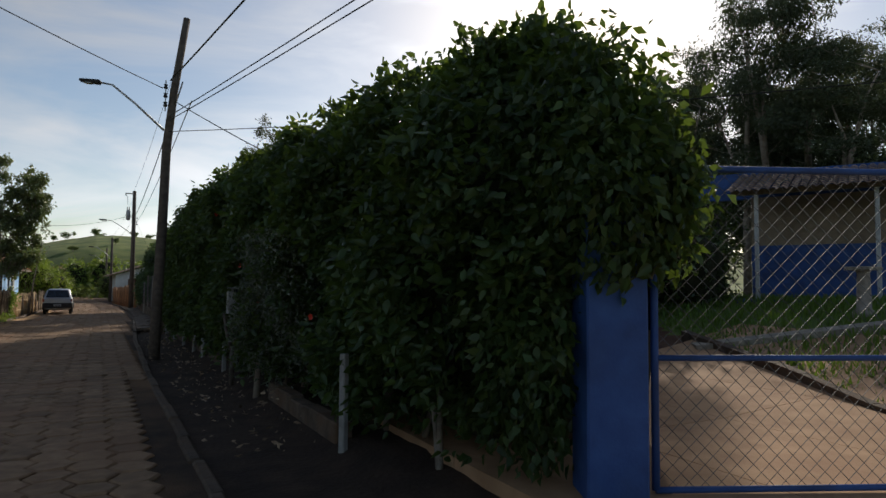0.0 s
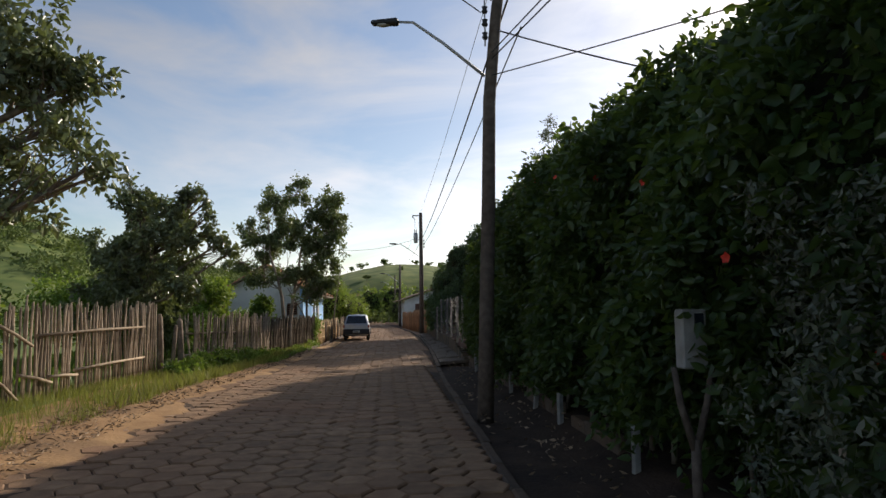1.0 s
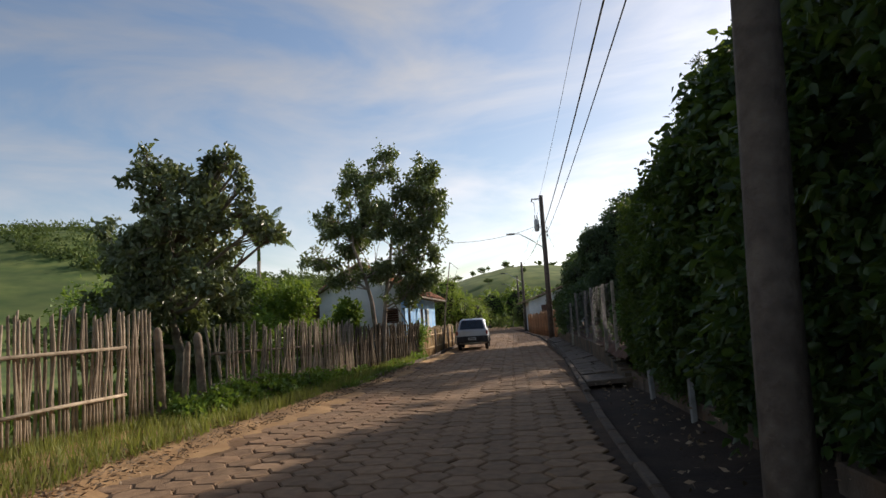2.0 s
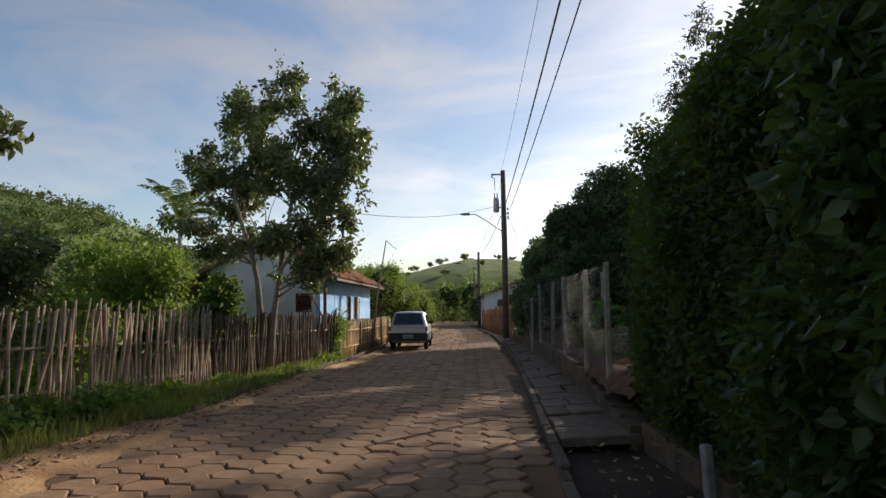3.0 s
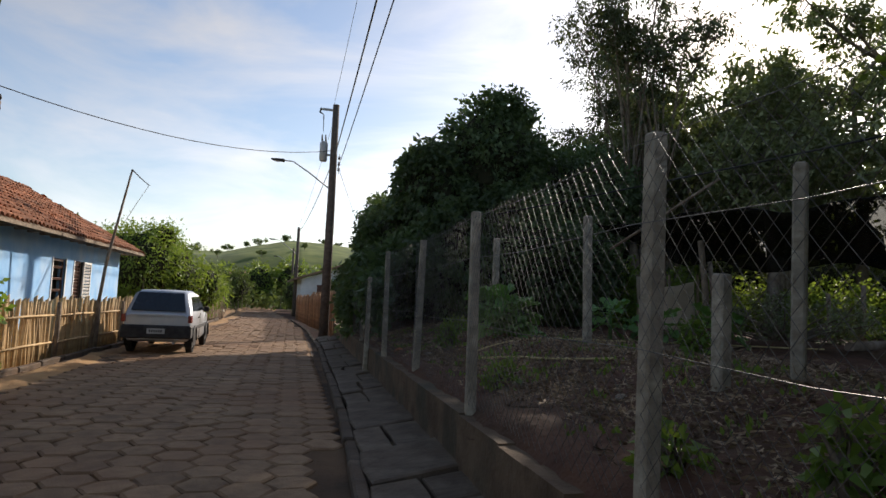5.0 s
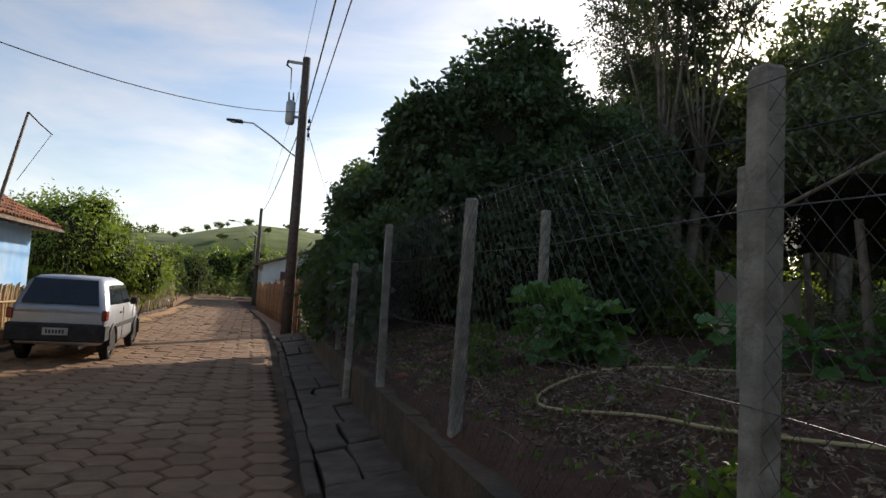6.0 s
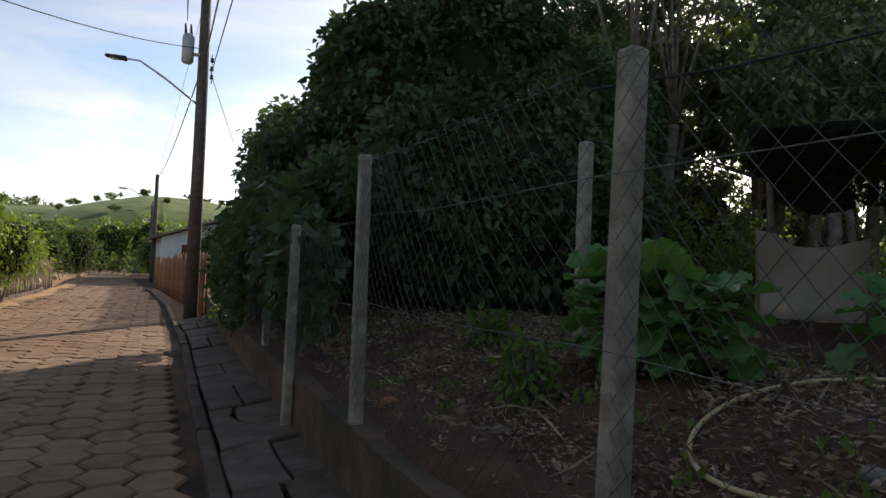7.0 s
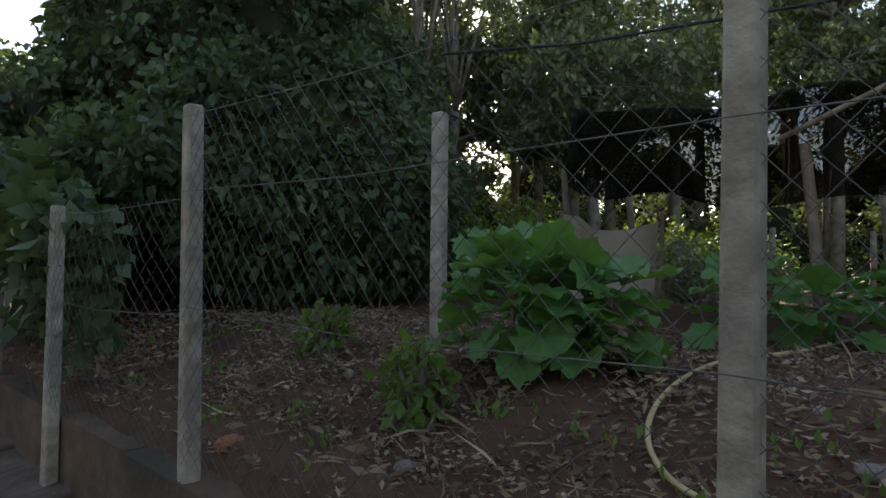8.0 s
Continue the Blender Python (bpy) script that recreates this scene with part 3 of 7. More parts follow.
for f, ya, yb in ((loose_fence, 23.2, 29.3), (tall_fence, 29.5, 36.3)):
    for h in (0.4, 0.95):
        xa, xb = float(fence_line(ya)) - 0.07, float(fence_line(yb)) - 0.07
        rail(f, (xa, ya, float(land(xa, ya)) + h), (xb, yb, float(land(xb, yb)) + h), 0.025, M_STICK)


def fence_post(place, h, r, lean, label):
    bm = bmesh.new()
    tube(bm, [(0, 0, -0.1), (0.01, 0, h * 0.5), (0, 0.01, h - 0.07), (0, 0, h)], [r, r * 0.97, r * 0.9, r * 0.45], 7)
    ob = part("fence_post", bm, M_WOOD)
    ob.matrix_world = pose(*place, lean[0], lean[1], 20)
    return tagged(ob, label, "post", "rough verge posts")


for y, h, r, lean in ((21.75, 1.45, 0.075, (1, -2)), (22.25, 1.2, 0.05, (0, 4)), (22.75, 1.35, 0.08, (2, -3)), (15.9, 1.3, 0.05, (0, 1))):
    x = float(fence_line(y)) + 0.05
    fence_post((x, y, float(land(x, y))), h, r, lean, "rough pointed wooden fence post grey with weather")
bamboo_fence = thing("bamboo_fence", (0, 0, 0), "sunlit yellow split bamboo fence with rails and posts", "fence", "verge fences")
pickets(bamboo_fence, fence_line_low, 36.55, 46.5, 0.068, BAMBOO, 0.98, 1.6)
for y in (38.9, 41.0, 43.0, 45.0):
    x = float(fence_line_low(y)) + 0.09
    rail(bamboo_fence, (x, y, float(land(x, y)) - 0.1), (x + 0.02, y + 0.05, float(land(x, y)) + 1.12), 0.05, M_WOOD, "post")
for h in (0.36, 0.86):
    for a, b in ((36.6, 39.0), (38.9, 41.1), (41.0, 43.1), (43.0, 46.3)):
        xa, xb = float(fence_line_low(a)) + 0.06, float(fence_line_low(b)) + 0.06
        rail(bamboo_fence, (xa, a, float(land(xa, a)) + h), (xb, b, float(land(xb, b)) + h + 0.02), 0.022, M_BAMBOO)

# ---- concrete post and wire mesh fence by the garden ----
POSTS = [(26.2, 2.70, 0), (27.9, 2.72, 1), (30.3, 2.76, -1), (32.83, 2.84, 1.5), (34.94, 2.80, -1), (36.5, 2.72, 0.5), (38.4, 2.85, 0), (40.4, 2.92, 0)]


for y, x, lean in POSTS:
    z0 = float(zg(y)) + 0.14
    h = (1.84 if y < 36 else 1.5) - z0
    bm = bmesh.new()
    box(bm, (-0.039, -0.039, 0), (0.039, 0.039, h), bevel=0.01)
    for v in bm.verts:
        if v.co.z > h - 0.05:
            v.co.x *= 0.86
            v.co.y *= 0.86
    ob = part("concrete_post", bm, M_CONC)
    ob.matrix_world = pose(x, y, z0, 0, lean * 0.6, lean * 3)
    tagged(ob, "square weathered concrete fence post with tying wire", "post", "garden fence posts")
for (ya, xa, _), (yb, xb, _) in zip(POSTS, POSTS[1:]):
    net = thing("wire_fence", (0, 0, 0), "slack diamond wire mesh strung between concrete posts", "fence", "wire fence bays")
    lo, hi = float(zg((ya + yb) / 2)) + 0.62, 1.80 if yb < 36 else 1.46
    ln, ht = yb - ya - 0.1, hi - lo
    bm = bmesh.new()
    step, slope = 0.08, 1.05
    for sgn in (1, -1):
        c = -ht / slope
        while c < ln + ht / slope:
            # line u = c + sgn * (v / slope)
            us = []
            for v in (0, ht * 0.5, ht):
                us.append((c + (v if sgn > 0 else ht - v) / slope, v))
            (u0, v0), _, (u1, v1) = us
            t0 = max(0, (-u0) / (u1 - u0) if u1 > u0 else (ln - u0) / (u1 - u0))
            t1 = min(1, (ln - u0) / (u1 - u0) if u1 > u0 else (-u0) / (u1 - u0))
            if t1 > t0 + 0.02:
                pts = []
                for t in (t0, (t0 + t1) / 2, t1):
                    u, v = u0 + (u1 - u0) * t, v0 + (v1 - v0) * t
                    sag = 0.012 * math.sin(u * 5 + v * 3) - 0.05 * math.sin(math.pi * u / ln) * math.sin(math.pi * v / ht)
                    pts.append((xa + (xb - xa) * u / ln - 0.062 + sag, ya + 0.05 + u, lo + v))
                tube(bm, pts, 0.0012, 3, False)
            c += step
    part("wire_mesh", bm, M_WIRE, net)
    for h in (1.02, 1.48, 1.78) if yb < 36 else (0.98, 1.45):
        bm = bmesh.new()
        tube(bm, [(xa - 0.066, ya, h), ((xa + xb) / 2 - 0.075, (ya + yb) / 2, h - 0.025), (xb - 0.066, yb, h)], 0.0017, 4, False)
        part("strand", bm, M_WIRE, net)

# low retaining wall under the wire fence and the hedge
bm = bmesh.new()
for y0, y1, xa, h in ((24.6, 36.0, 2.78, 0.53), (36.0, 47.0, 2.88, 0.53)):
    n = 24
    for i in range(n):
        ya, yb = y0 + (y1 - y0) * i / n, y0 + (y1 - y0) * (i + 1) / n
        xm = float(np.interp((ya + yb) / 2, [24, 27, 33, 47], [2.62, 2.70, 2.82, 3.0]))
        box(bm, (xm - 0.10, ya, float(zg(ya)) - 0.2), (xm + 0.16, yb, float(zg(ya)) + h * float(np.interp(ya, [24.6, 28.5], [0.35, 1])) + float(rng.normal(0, 0.006))))
wall = tagged(part("garden_wall", bm, M_WALL_LOW), "low dark stained retaining wall of the garden", "wall", kind="structure")
bm = bmesh.new()
for y0, y1 in ((6.2, 9.0), (12.9, 14.6), (15.4, 17.2), (18.6, 24.6)):
    n = int((y1 - y0) / 0.6) + 1
    for i in range(n):
        ya, yb = y0 + (y1 - y0) * i / n, y0 + (y1 - y0) * (i + 1) / n
        xm = float(np.interp(ya, [6, 15, 24], [2.75, 2.8, 2.75]))
        box(bm, (xm - 0.09, ya, float(zg(ya)) - 0.2), (xm + 0.09, yb, float(zg(ya)) + 0.2 + float(rng.normal(0, 0.02))), bevel=0.015)
tagged(part("planter_wall", bm, M_KERB), "broken low concrete edging at the foot of the hedge", "wall", kind="structure")


# ---- the tall hedge ----
def hedge_face(y):
    return np.interp(y, [3.4, 5, 9, 15, 20, 24, 25.5], [3.5, 2.95, 2.75, 2.6, 2.5, 2.6, 2.95])


def hedge_top(y):
    return np.interp(y, [3.3, 3.8, 4.4, 5, 7.5, 10, 16, 20, 22.5, 24.3, 25.5], [2.3, 2.9, 3.45, 3.7, 3.85, 3.9, 4.15, 4.05, 3.75, 3.5, 3.0])


def hedge_points(n, y0, y1, low, clump, r):
    """Points on the hedge's road face, top and ends, in clumps."""
    k = n // clump
    y = rng.uniform(y0, y1, k)
    top, face = hedge_top(y), hedge_face(y)
    u = rng.random(k)
    side = u < 0.66
    v = rng.random(k)
    low = np.where(y < 3.95, np.maximum(low, 1.65), low)
    z = np.where(side, low + (top - low) * v ** 0.85, top)
    curve = np.clip((z / top - 0.62) / 0.38, 0, 1) ** 2
    tuck = np.clip((0.9 - z) / 0.9, 0, 1)
    lump = 0.2 * np.sin(y * 2.1 + z * 1.7) + 0.17 * np.sin(y * 4.7 - z * 3.1) + 0.1 * np.sin(y * 9.3 + z * 7.7)
    lump = lump * np.interp(y, [19, 22], [1, 0.35])
    depth = rng.random(k) ** 2 * 0.35
    x = np.where(side, face + 0.75 * curve + 0.25 * tuck - lump + depth, face + 0.7 + rng.random(k) * np.interp(y, [3.4, 3.9, 5.0, 6.5], [0.1, 0.3, 0.9, 2.0]))
    back = (x - face - 0.7) / 2.0
    z = np.where(side, z + rng.normal(0, 0.05, k), top + 0.18 * np.sin(y * 3.3 + x) + 0.12 * np.sin(y * 7.1) - 0.25 * back ** 2 - depth + rng.exponential(0.06, k))
    c = np.stack([x, y, z + zg(y)], 1)
    out = np.where(side[:, None], np.array([-0.9, 0, 0.25]), np.array([-0.25, 0, 0.8]))
    return np.repeat(c, clump, 0) + rng.normal(size=(k * clump, 3)) * r, np.repeat(out, clump, 0)


hedge = thing("hedge", (0, 0, 0), "huge dark green leafy hedge overhanging the roadside", "hedge")
p1, o1 = hedge_points(112000, 3.4, 21.0, 0.3, 10, 0.075)
link_mesh("foliage", leaf_mesh("foliage", p1, 0.108, 0.6, 0.55, o1 * 0.6, fine=True), L_HEDGE, hedge)
p2, o2 = hedge_points(96000, 19.5, 25.4, 0.25, 10, 0.06)
link_mesh("foliage", leaf_mesh("foliage", p2, 0.062, 0.35, 0.55, o2 * 0.5, fine=True), L_BOX, hedge, "dense small-leaved end of the hedge")
pe, oe, _ = in_blobs([(3.85, 3.85, 2.85, 0.5, 0.45, 0.65), (3.75, 3.6, 2.25, 0.5, 0.4, 0.62), (4.15, 3.45, 2.35, 0.2, 0.2, 0.55), (4.22, 3.4, 1.85, 0.07, 0.1, 0.2), (3.5, 4.2, 1.2, 0.4, 0.4, 1.1)], 9000, 0.9, 9, 0.16)
link_mesh("foliage", leaf_mesh("foliage", pe, 0.10, 0.7, 0.5, oe * 0.5), L_HEDGE, hedge, "loose sprays hanging past the gate pillar")
ye = rng.random((2600, 3)) * (1.6, 0.45, 3.0) + (2.8, 24.75, 0.3)
link_mesh("foliage", leaf_mesh("foliage", np.repeat(ye, 8, 0) + rng.normal(size=(20800, 3)) * 0.07, 0.065, 0.35, 0.55), L_BOX, hedge)
# closed dark shell behind the leaves, its colour painting the hedge's inner shade
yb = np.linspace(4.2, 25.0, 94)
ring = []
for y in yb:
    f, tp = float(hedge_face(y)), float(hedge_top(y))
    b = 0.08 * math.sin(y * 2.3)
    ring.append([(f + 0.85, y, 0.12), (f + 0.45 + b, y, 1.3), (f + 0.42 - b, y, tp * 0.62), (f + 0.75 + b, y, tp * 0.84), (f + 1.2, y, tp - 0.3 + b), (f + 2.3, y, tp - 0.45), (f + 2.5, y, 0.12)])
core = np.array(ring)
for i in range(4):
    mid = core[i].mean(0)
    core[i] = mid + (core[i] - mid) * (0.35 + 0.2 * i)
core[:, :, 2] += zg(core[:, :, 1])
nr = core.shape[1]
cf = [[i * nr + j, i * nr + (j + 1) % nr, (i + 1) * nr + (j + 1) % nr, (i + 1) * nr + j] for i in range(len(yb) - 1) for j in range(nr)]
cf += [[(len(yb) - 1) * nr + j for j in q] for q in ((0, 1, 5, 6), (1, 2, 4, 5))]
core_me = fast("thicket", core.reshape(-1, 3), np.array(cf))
link_mesh("thicket", core_me, M_CORE_SHADE, hedge)
for y in np.arange(4.6, 24.9, 0.55):
    y = float(y + rng.normal(0, 0.15))
    x = float(hedge_face(y)) + 0.45 + float(rng.normal(0, 0.12))
    for q in range(int(rng.integers(1, 4))):
        bm = bmesh.new()
        a = rng.normal(0, 0.2, 2)
        a[0] = abs(a[0])
        tube(bm, [(x, y, float(zg(y)) - 0.05), (x + a[0] * 0.4, y + a[1] * 0.4, 0.4), (x + a[0], y + a[1], 1.1)], [0.035, 0.026, 0.018], 5, False)
        part("stem", bm, M_BARK, hedge)
p3, o3 = hedge_points(26000, 7.6, 10.3, 0.3, 6, 0.06)
p3[:, 0] -= 0.22
p3 = p3[p3[:, 2] < 2.2]
silver = thing("shrub", (2.6, 9.4, float(zg(9.4))), "grey-green small-leaved shrub against the hedge", "shrub")
bm = bmesh.new()
tube(bm, [(0, 0, -0.05), (0.05, 0.1, 0.5), (-0.05, 0.0, 1.2)], [0.05, 0.04, 0.02], 7)
part("stem", bm, M_BARK_PALE, silver)
link_mesh("foliage", leaf_mesh("foliage", p3 - np.array([2.6, 9.4, float(zg(9.4))]), 0.055, 0.1, 0.4), L_SILVER, silver)


def flower(place):
    bm = bmesh.new()
    for i in range(5):
        a = i * 1.2566
        d = Vector((math.cos(a) * 0.035, math.sin(a) * 0.035, 0.02))
        s = Vector((-math.sin(a), math.cos(a), 0)) * 0.018
        c = bm.verts.new((0, 0, 0))
        bm.faces.new((c, bm.verts.new(d * 0.7 + s), bm.verts.new(d * 1.15), bm.verts.new(d * 0.7 - s)))
    ob = part("hibiscus_flower", bm, M_FLOWER)
    ob.matrix_world = pose(*place, float(rng.uniform(-40, 40)), -80 + float(rng.uniform(-25, 25)), float(rng.uniform(0, 90)))
    return tagged(ob, "small red hibiscus flower open on the hedge", "flower", "hedge flowers")


for y, z in ((10.3, 1.85), (12.8, 2.9), (14.6, 3.3), (9.1, 1.3), (16.2, 3.6), (7.0, 1.2), (17.1, 3.7), (11.5, 2.6)):
    top = float(hedge_top(y))
    cu = max(0, min(1, (z / top - 0.62) / 0.38)) ** 2
    flower((float(hedge_face(y)) + 0.75 * cu - 0.2, y, z + float(zg(y))))
for y, h in ((5.95, 0.9), (12.3, 0.45), (14.9, 0.4), (16.3, 0.4), (18.2, 0.38), (20.4, 0.5), (22.6, 0.42)):
    bm = bmesh.new()
    box(bm, (-0.035, -0.035, -0.1), (0.035, 0.035, h), bevel=0.01)
    ob = part("marker_post", bm, M_METER)
    ob.matrix_world = pose(float(np.interp(y, [6, 15, 24], [2.65, 2.65, 2.6])), y, float(zg(y)), 0, float(rng.normal(0, 3)), float(rng.uniform(0, 40)))
    tagged(ob, "short grey concrete stub post under the hedge", "post", "hedge stub posts")
# meter box on its post
meter = thing("meter_box", (2.52, 10.85, float(zg(10.85)) + 0.04), "grey electricity meter box on a forked post in the hedge", "meter box")
bm = bmesh.new()
box(bm, (-0.095, -0.065, 1.05), (0.095, 0.065, 1.48), bevel=0.012)
part("case", bm, M_METER, meter)
bm = bmesh.new()
box(bm, (-0.005, -0.078, 1.32), (0.065, -0.069, 1.45), bevel=0.003)
part("window", bm, M_GLASS, meter, "dark reading window")
bm = bmesh.new()
tube(bm, [(0, 0, -0.1), (0, 0, 0.55)], [0.04, 0.035], 7)
tube(bm, [(0, 0, 0.45), (-0.1, 0, 0.8), (-0.14, 0, 1.06)], [0.03, 0.026, 0.02], 6)
tube(bm, [(0, 0, 0.45), (0.1, 0, 0.8), (0.15, 0, 1.06)], [0.03, 0.026, 0.02], 6)
part("post", bm, M_POLE, meter)

# ---- poles, lamps and wires ----


def lamp_arm(root, start, end, head):
    bm = bmesh.new()
    a, b = Vector(start), Vector(end)
    m1 = a.lerp(b, 0.45) + Vector((0, 0, 0.12))
    m2 = a.lerp(b, 0.8) + Vector((0, 0, 0.16))
    tube(bm, [a, m1, m2, b], [0.026, 0.024, 0.022, 0.02], 8)
    part("arm", bm, M_STEEL, root)
    d = (b - a)
    d.z = 0
    d.normalize()
    bm = bmesh.new()
    vs = box(bm, (-0.075, -0.04, -0.05), (0.075, head, 0.05), bevel=0.025)
    for v in bm.verts:
        if v.co.y > head * 0.6:
            v.co.x *= 0.75
            v.co.z *= 0.7
    ob = part("lamp_head", bm, M_TRIM, root, "dark street lamp head")
    m = pose(*b, 4, 0, math.degrees(math.atan2(-d.x, d.y)))
    ob.matrix_local = m
    bm = bmesh.new()
    bmesh.ops.create_uvsphere(bm, u_segments=12, v_segments=6, radius=0.065, matrix=Matrix.Translation((0, head * 0.5, -0.035)) @ Matrix.Diagonal((0.9, 1.9, 0.55, 1)))
    part("lens", bm, M_LAMPGLASS, ob)


def insulator_rack(root, x, y, z, n=3):
    bm = bmesh.new()
    tube(bm, [(x, y, z - 0.1), (x, y, z + 0.2 * n)], 0.012, 6)
    part("rack", bm, M_STEEL, root)
    for i in range(n):
        bm = bmesh.new()
        tube(bm, [(x, y, z + 0.2 * i), (x, y, z + 0.03 + 0.2 * i), (x, y, z + 0.06 + 0.2 * i), (x, y, z + 0.1 + 0.2 * i)], [0.03, 0.05, 0.03, 0.045], 8)
        part("insulator", bm, M_TRIM, root)


near_pole = thing("utility_pole", (1.74, 15.5, float(zg(15.5))), "leaning rough timber utility pole with street lamp", "utility pole", "utility poles")
bm = bmesh.new()
tube(bm, [(-0.03, 0, -0.3), (0.02, 0.0, 1.5), (0.06, -0.1, 3.2), (0.08, -0.2, 4.6), (0.2, -0.2, 5.9), (0.42, -0.2, 7.6)], [0.125, 0.112, 0.104, 0.096, 0.086, 0.075], 10)
part("shaft", bm, M_POLE, near_pole)
lamp_arm(near_pole, (0.02, -0.15, 5.0), (-1.28, 0.3, 6.0), 0.4)
insulator_rack(near_pole, 0.02, -0.28, 5.5, 3)
far_pole = thing("utility_pole", (2.57, 47.14, -0.35), "tall dark utility pole with transformer and street lamp", "utility pole", "utility poles")
bm = bmesh.new()
tube(bm, [(0, 0, -0.3), (0.0, 0, 4.0), (-0.02, 0, 8.0)], [0.165, 0.14, 0.11], 10)
part("shaft", bm, M_POLE, far_pole)
lamp_arm(far_pole, (-0.1, 0, 5.1), (-1.65, 0.3, 5.98), 0.42)
bm = bmesh.new()
tube(bm, [(-0.36, -0.05, 6.0), (-0.36, -0.05, 6.05), (-0.36, -0.05, 6.62), (-0.36, -0.05, 6.68)], [0.10, 0.135, 0.135, 0.09], 12)
part("transformer", bm, M_STEEL, far_pole, "grey pole transformer can")
bm = bmesh.new()
for dx in (-0.06, 0.06):
    tube(bm, [(-0.36 + dx, -0.05, 6.66), (-0.37 + dx, -0.05, 6.8), (-0.38 + dx, -0.05, 6.92)], [0.035, 0.028, 0.02], 7)
part("bushing", bm, M_TRIM, far_pole)
bm = bmesh.new()
box(bm, (-0.36, -0.08, 6.2), (0.0, 0.0, 6.27), bevel=0.008)
part("crossarm", bm, M_STEEL, far_pole)
bm = bmesh.new()
box(bm, (-0.5, -0.04, 7.78), (0.02, 0.04, 7.85), bevel=0.008)
part("crossarm", bm, M_STEEL, far_pole)
bm = bmesh.new()
tube(bm, [(-0.52, 0, 7.85), (-0.55, 0, 7.7), (-0.42, 0, 7.62), (-0.4, -0.03, 7.0)], [0.03, 0.035, 0.02, 0.008], 7)
part("fuse", bm, M_TRIM, far_pole)
insulator_rack(far_pole, 0.18, -0.08, 5.7, 3)
for x, y, h in ((1.75, 74.0, 6.9), (1.5, 96.0, 7.0)):
    pl = thing("utility_pole", (x, y, float(zg(y)) - 0.3), "distant dark utility pole along the road", "utility pole", "utility poles")
    bm = bmesh.new()
    tube(bm, [(0, 0, -0.3), (0, 0, h * 0.5), (0, 0, h)], [0.15, 0.13, 0.1], 8)
    part("shaft", bm, M_POLE, pl)
    lamp_arm(pl, (-0.1, 0, h - 2.0), (-1.7, 0.3, h - 1.0), 0.42)


def cable(name, a, b, sag, r, lab):
    bm = bmesh.new()
    a, b = Vector(a), Vector(b)
    pts = [a.lerp(b, i / 14) - Vector((0, 0, sag * 4 * (i / 14) * (1 - i / 14))) for i in range(15)]
    tube(bm, pts, r, 5, False)
    return tagged(part(name, bm, M_CABLE), lab, "cable", "overhead wires")


cable("cable", (2.1, 15.2, 6.0), (2.6, 47.05, 5.9), 0.3, 0.017, "thick black twisted overhead cable")
cable("cable", (2.3, 15.2, 5.6), (2.75, 47.05, 5.55), 0.25, 0.012, "black overhead cable between poles")
cable("cable", (2.15, 15.3, 7.2), (2.45, 47.1, 7.5), 0.3, 0.006, "thin overhead wire between poles")
cable("cable", (1.85, 15.2, 6.0), (6.0, -20, 6.6), 0.3, 0.017, "thick black twisted overhead cable")
cable("cable", (1.85, 15.2, 5.2), (9.2, -20, 6.2), 0.3, 0.01, "black overhead cable between poles")
cable("cable", (1.85, 15.2, 5.1), (9.6, -20, 6.2), 0.3, 0.01, "black overhead cable between poles")
cable("cable", (1.9, 15.3, 5.6), (3.9, 12.9, 3.95), 0.03, 0.011, "black service wire dropping into the hedge")
cable("cable", (1.85, 15.2, 4.85), (12.5, 3.0, 4.6), 0.15, 0.009, "black service wire to the yard building")
cable("cable", (1.7, 15.2, 5.8), (-10.0, 1.5, 6.9), 0.3, 0.010, "black service wire across the road")
cable("cable", (2.6, 47.1, 5.9), (1.75, 74.0, 5.8), 0.4, 0.016, "thick black twisted overhead cable")
cable("cable", (2.5, 47.1, 6.05), (-3.72, 37.5, 4.45), 0.45, 0.010, "black service wire to the house pole")
cable("cable", (2.7, 47.1, 5.6), (4.4, 50.0, 2.6), 0.1, 0.008, "black service wire dropping behind the vines")
cable("cable", (2.55, 47.1, 7.4), (1.75, 74.0, 6.3), 0.4, 0.006, "thin overhead wire between poles")

# ---- house of the blue wall ----
HX0, HX1, HY0, HY1, HZ = -7.15, -3.68, 37.0, 46.6, -0.35
EAVE, RIDGE = 2.50, 3.55
house = thing("house", (0, 0, 0), "small whitewashed house with pale blue front and clay tile roof", "house")
RX = (HX0 + HX1) / 2


def wall_with_holes(u0, u1, z0, z1, holes):
    """Rectangles that leave the holes (ua, ub, za, zb) free."""
    out, u = [], u0
    for a, b, c, d in sorted(holes):
        out += [(u, a, z0, z1), (a, b, z0, c), (a, b, d, z1)]
        u = b
    return out + [(u, u1, z0, z1)]


bm = bmesh.new()
for a, b, c, d in wall_with_holes(HY0, HY1, HZ, EAVE + 0.05, [(41.15, 41.95, HZ, 1.70), (42.55, 43.75, 0.75, 1.70)]):
    if b > a and d > c:
        bm2 = bmesh.new()
        box(bm2, (HX1 - 0.15, a, c), (HX1, b, d))
        part("wall", bm2, M_BLUEWALL, house, "sunlit pale blue plaster front wall")
bm.free()
bm = bmesh.new()
for a, b, c, d in wall_with_holes(HX0, HX1 - 0.15, HZ, EAVE - 0.05, [(-4.45, -3.95, 1.15, 1.72)]):
    if b > a and d > c:
        bm2 = bmesh.new()
        box(bm2, (a, HY0, c), (b, HY0 + 0.15, d))
        part("wall", bm2, M_WHITE, house, "shaded whitewashed gable wall")
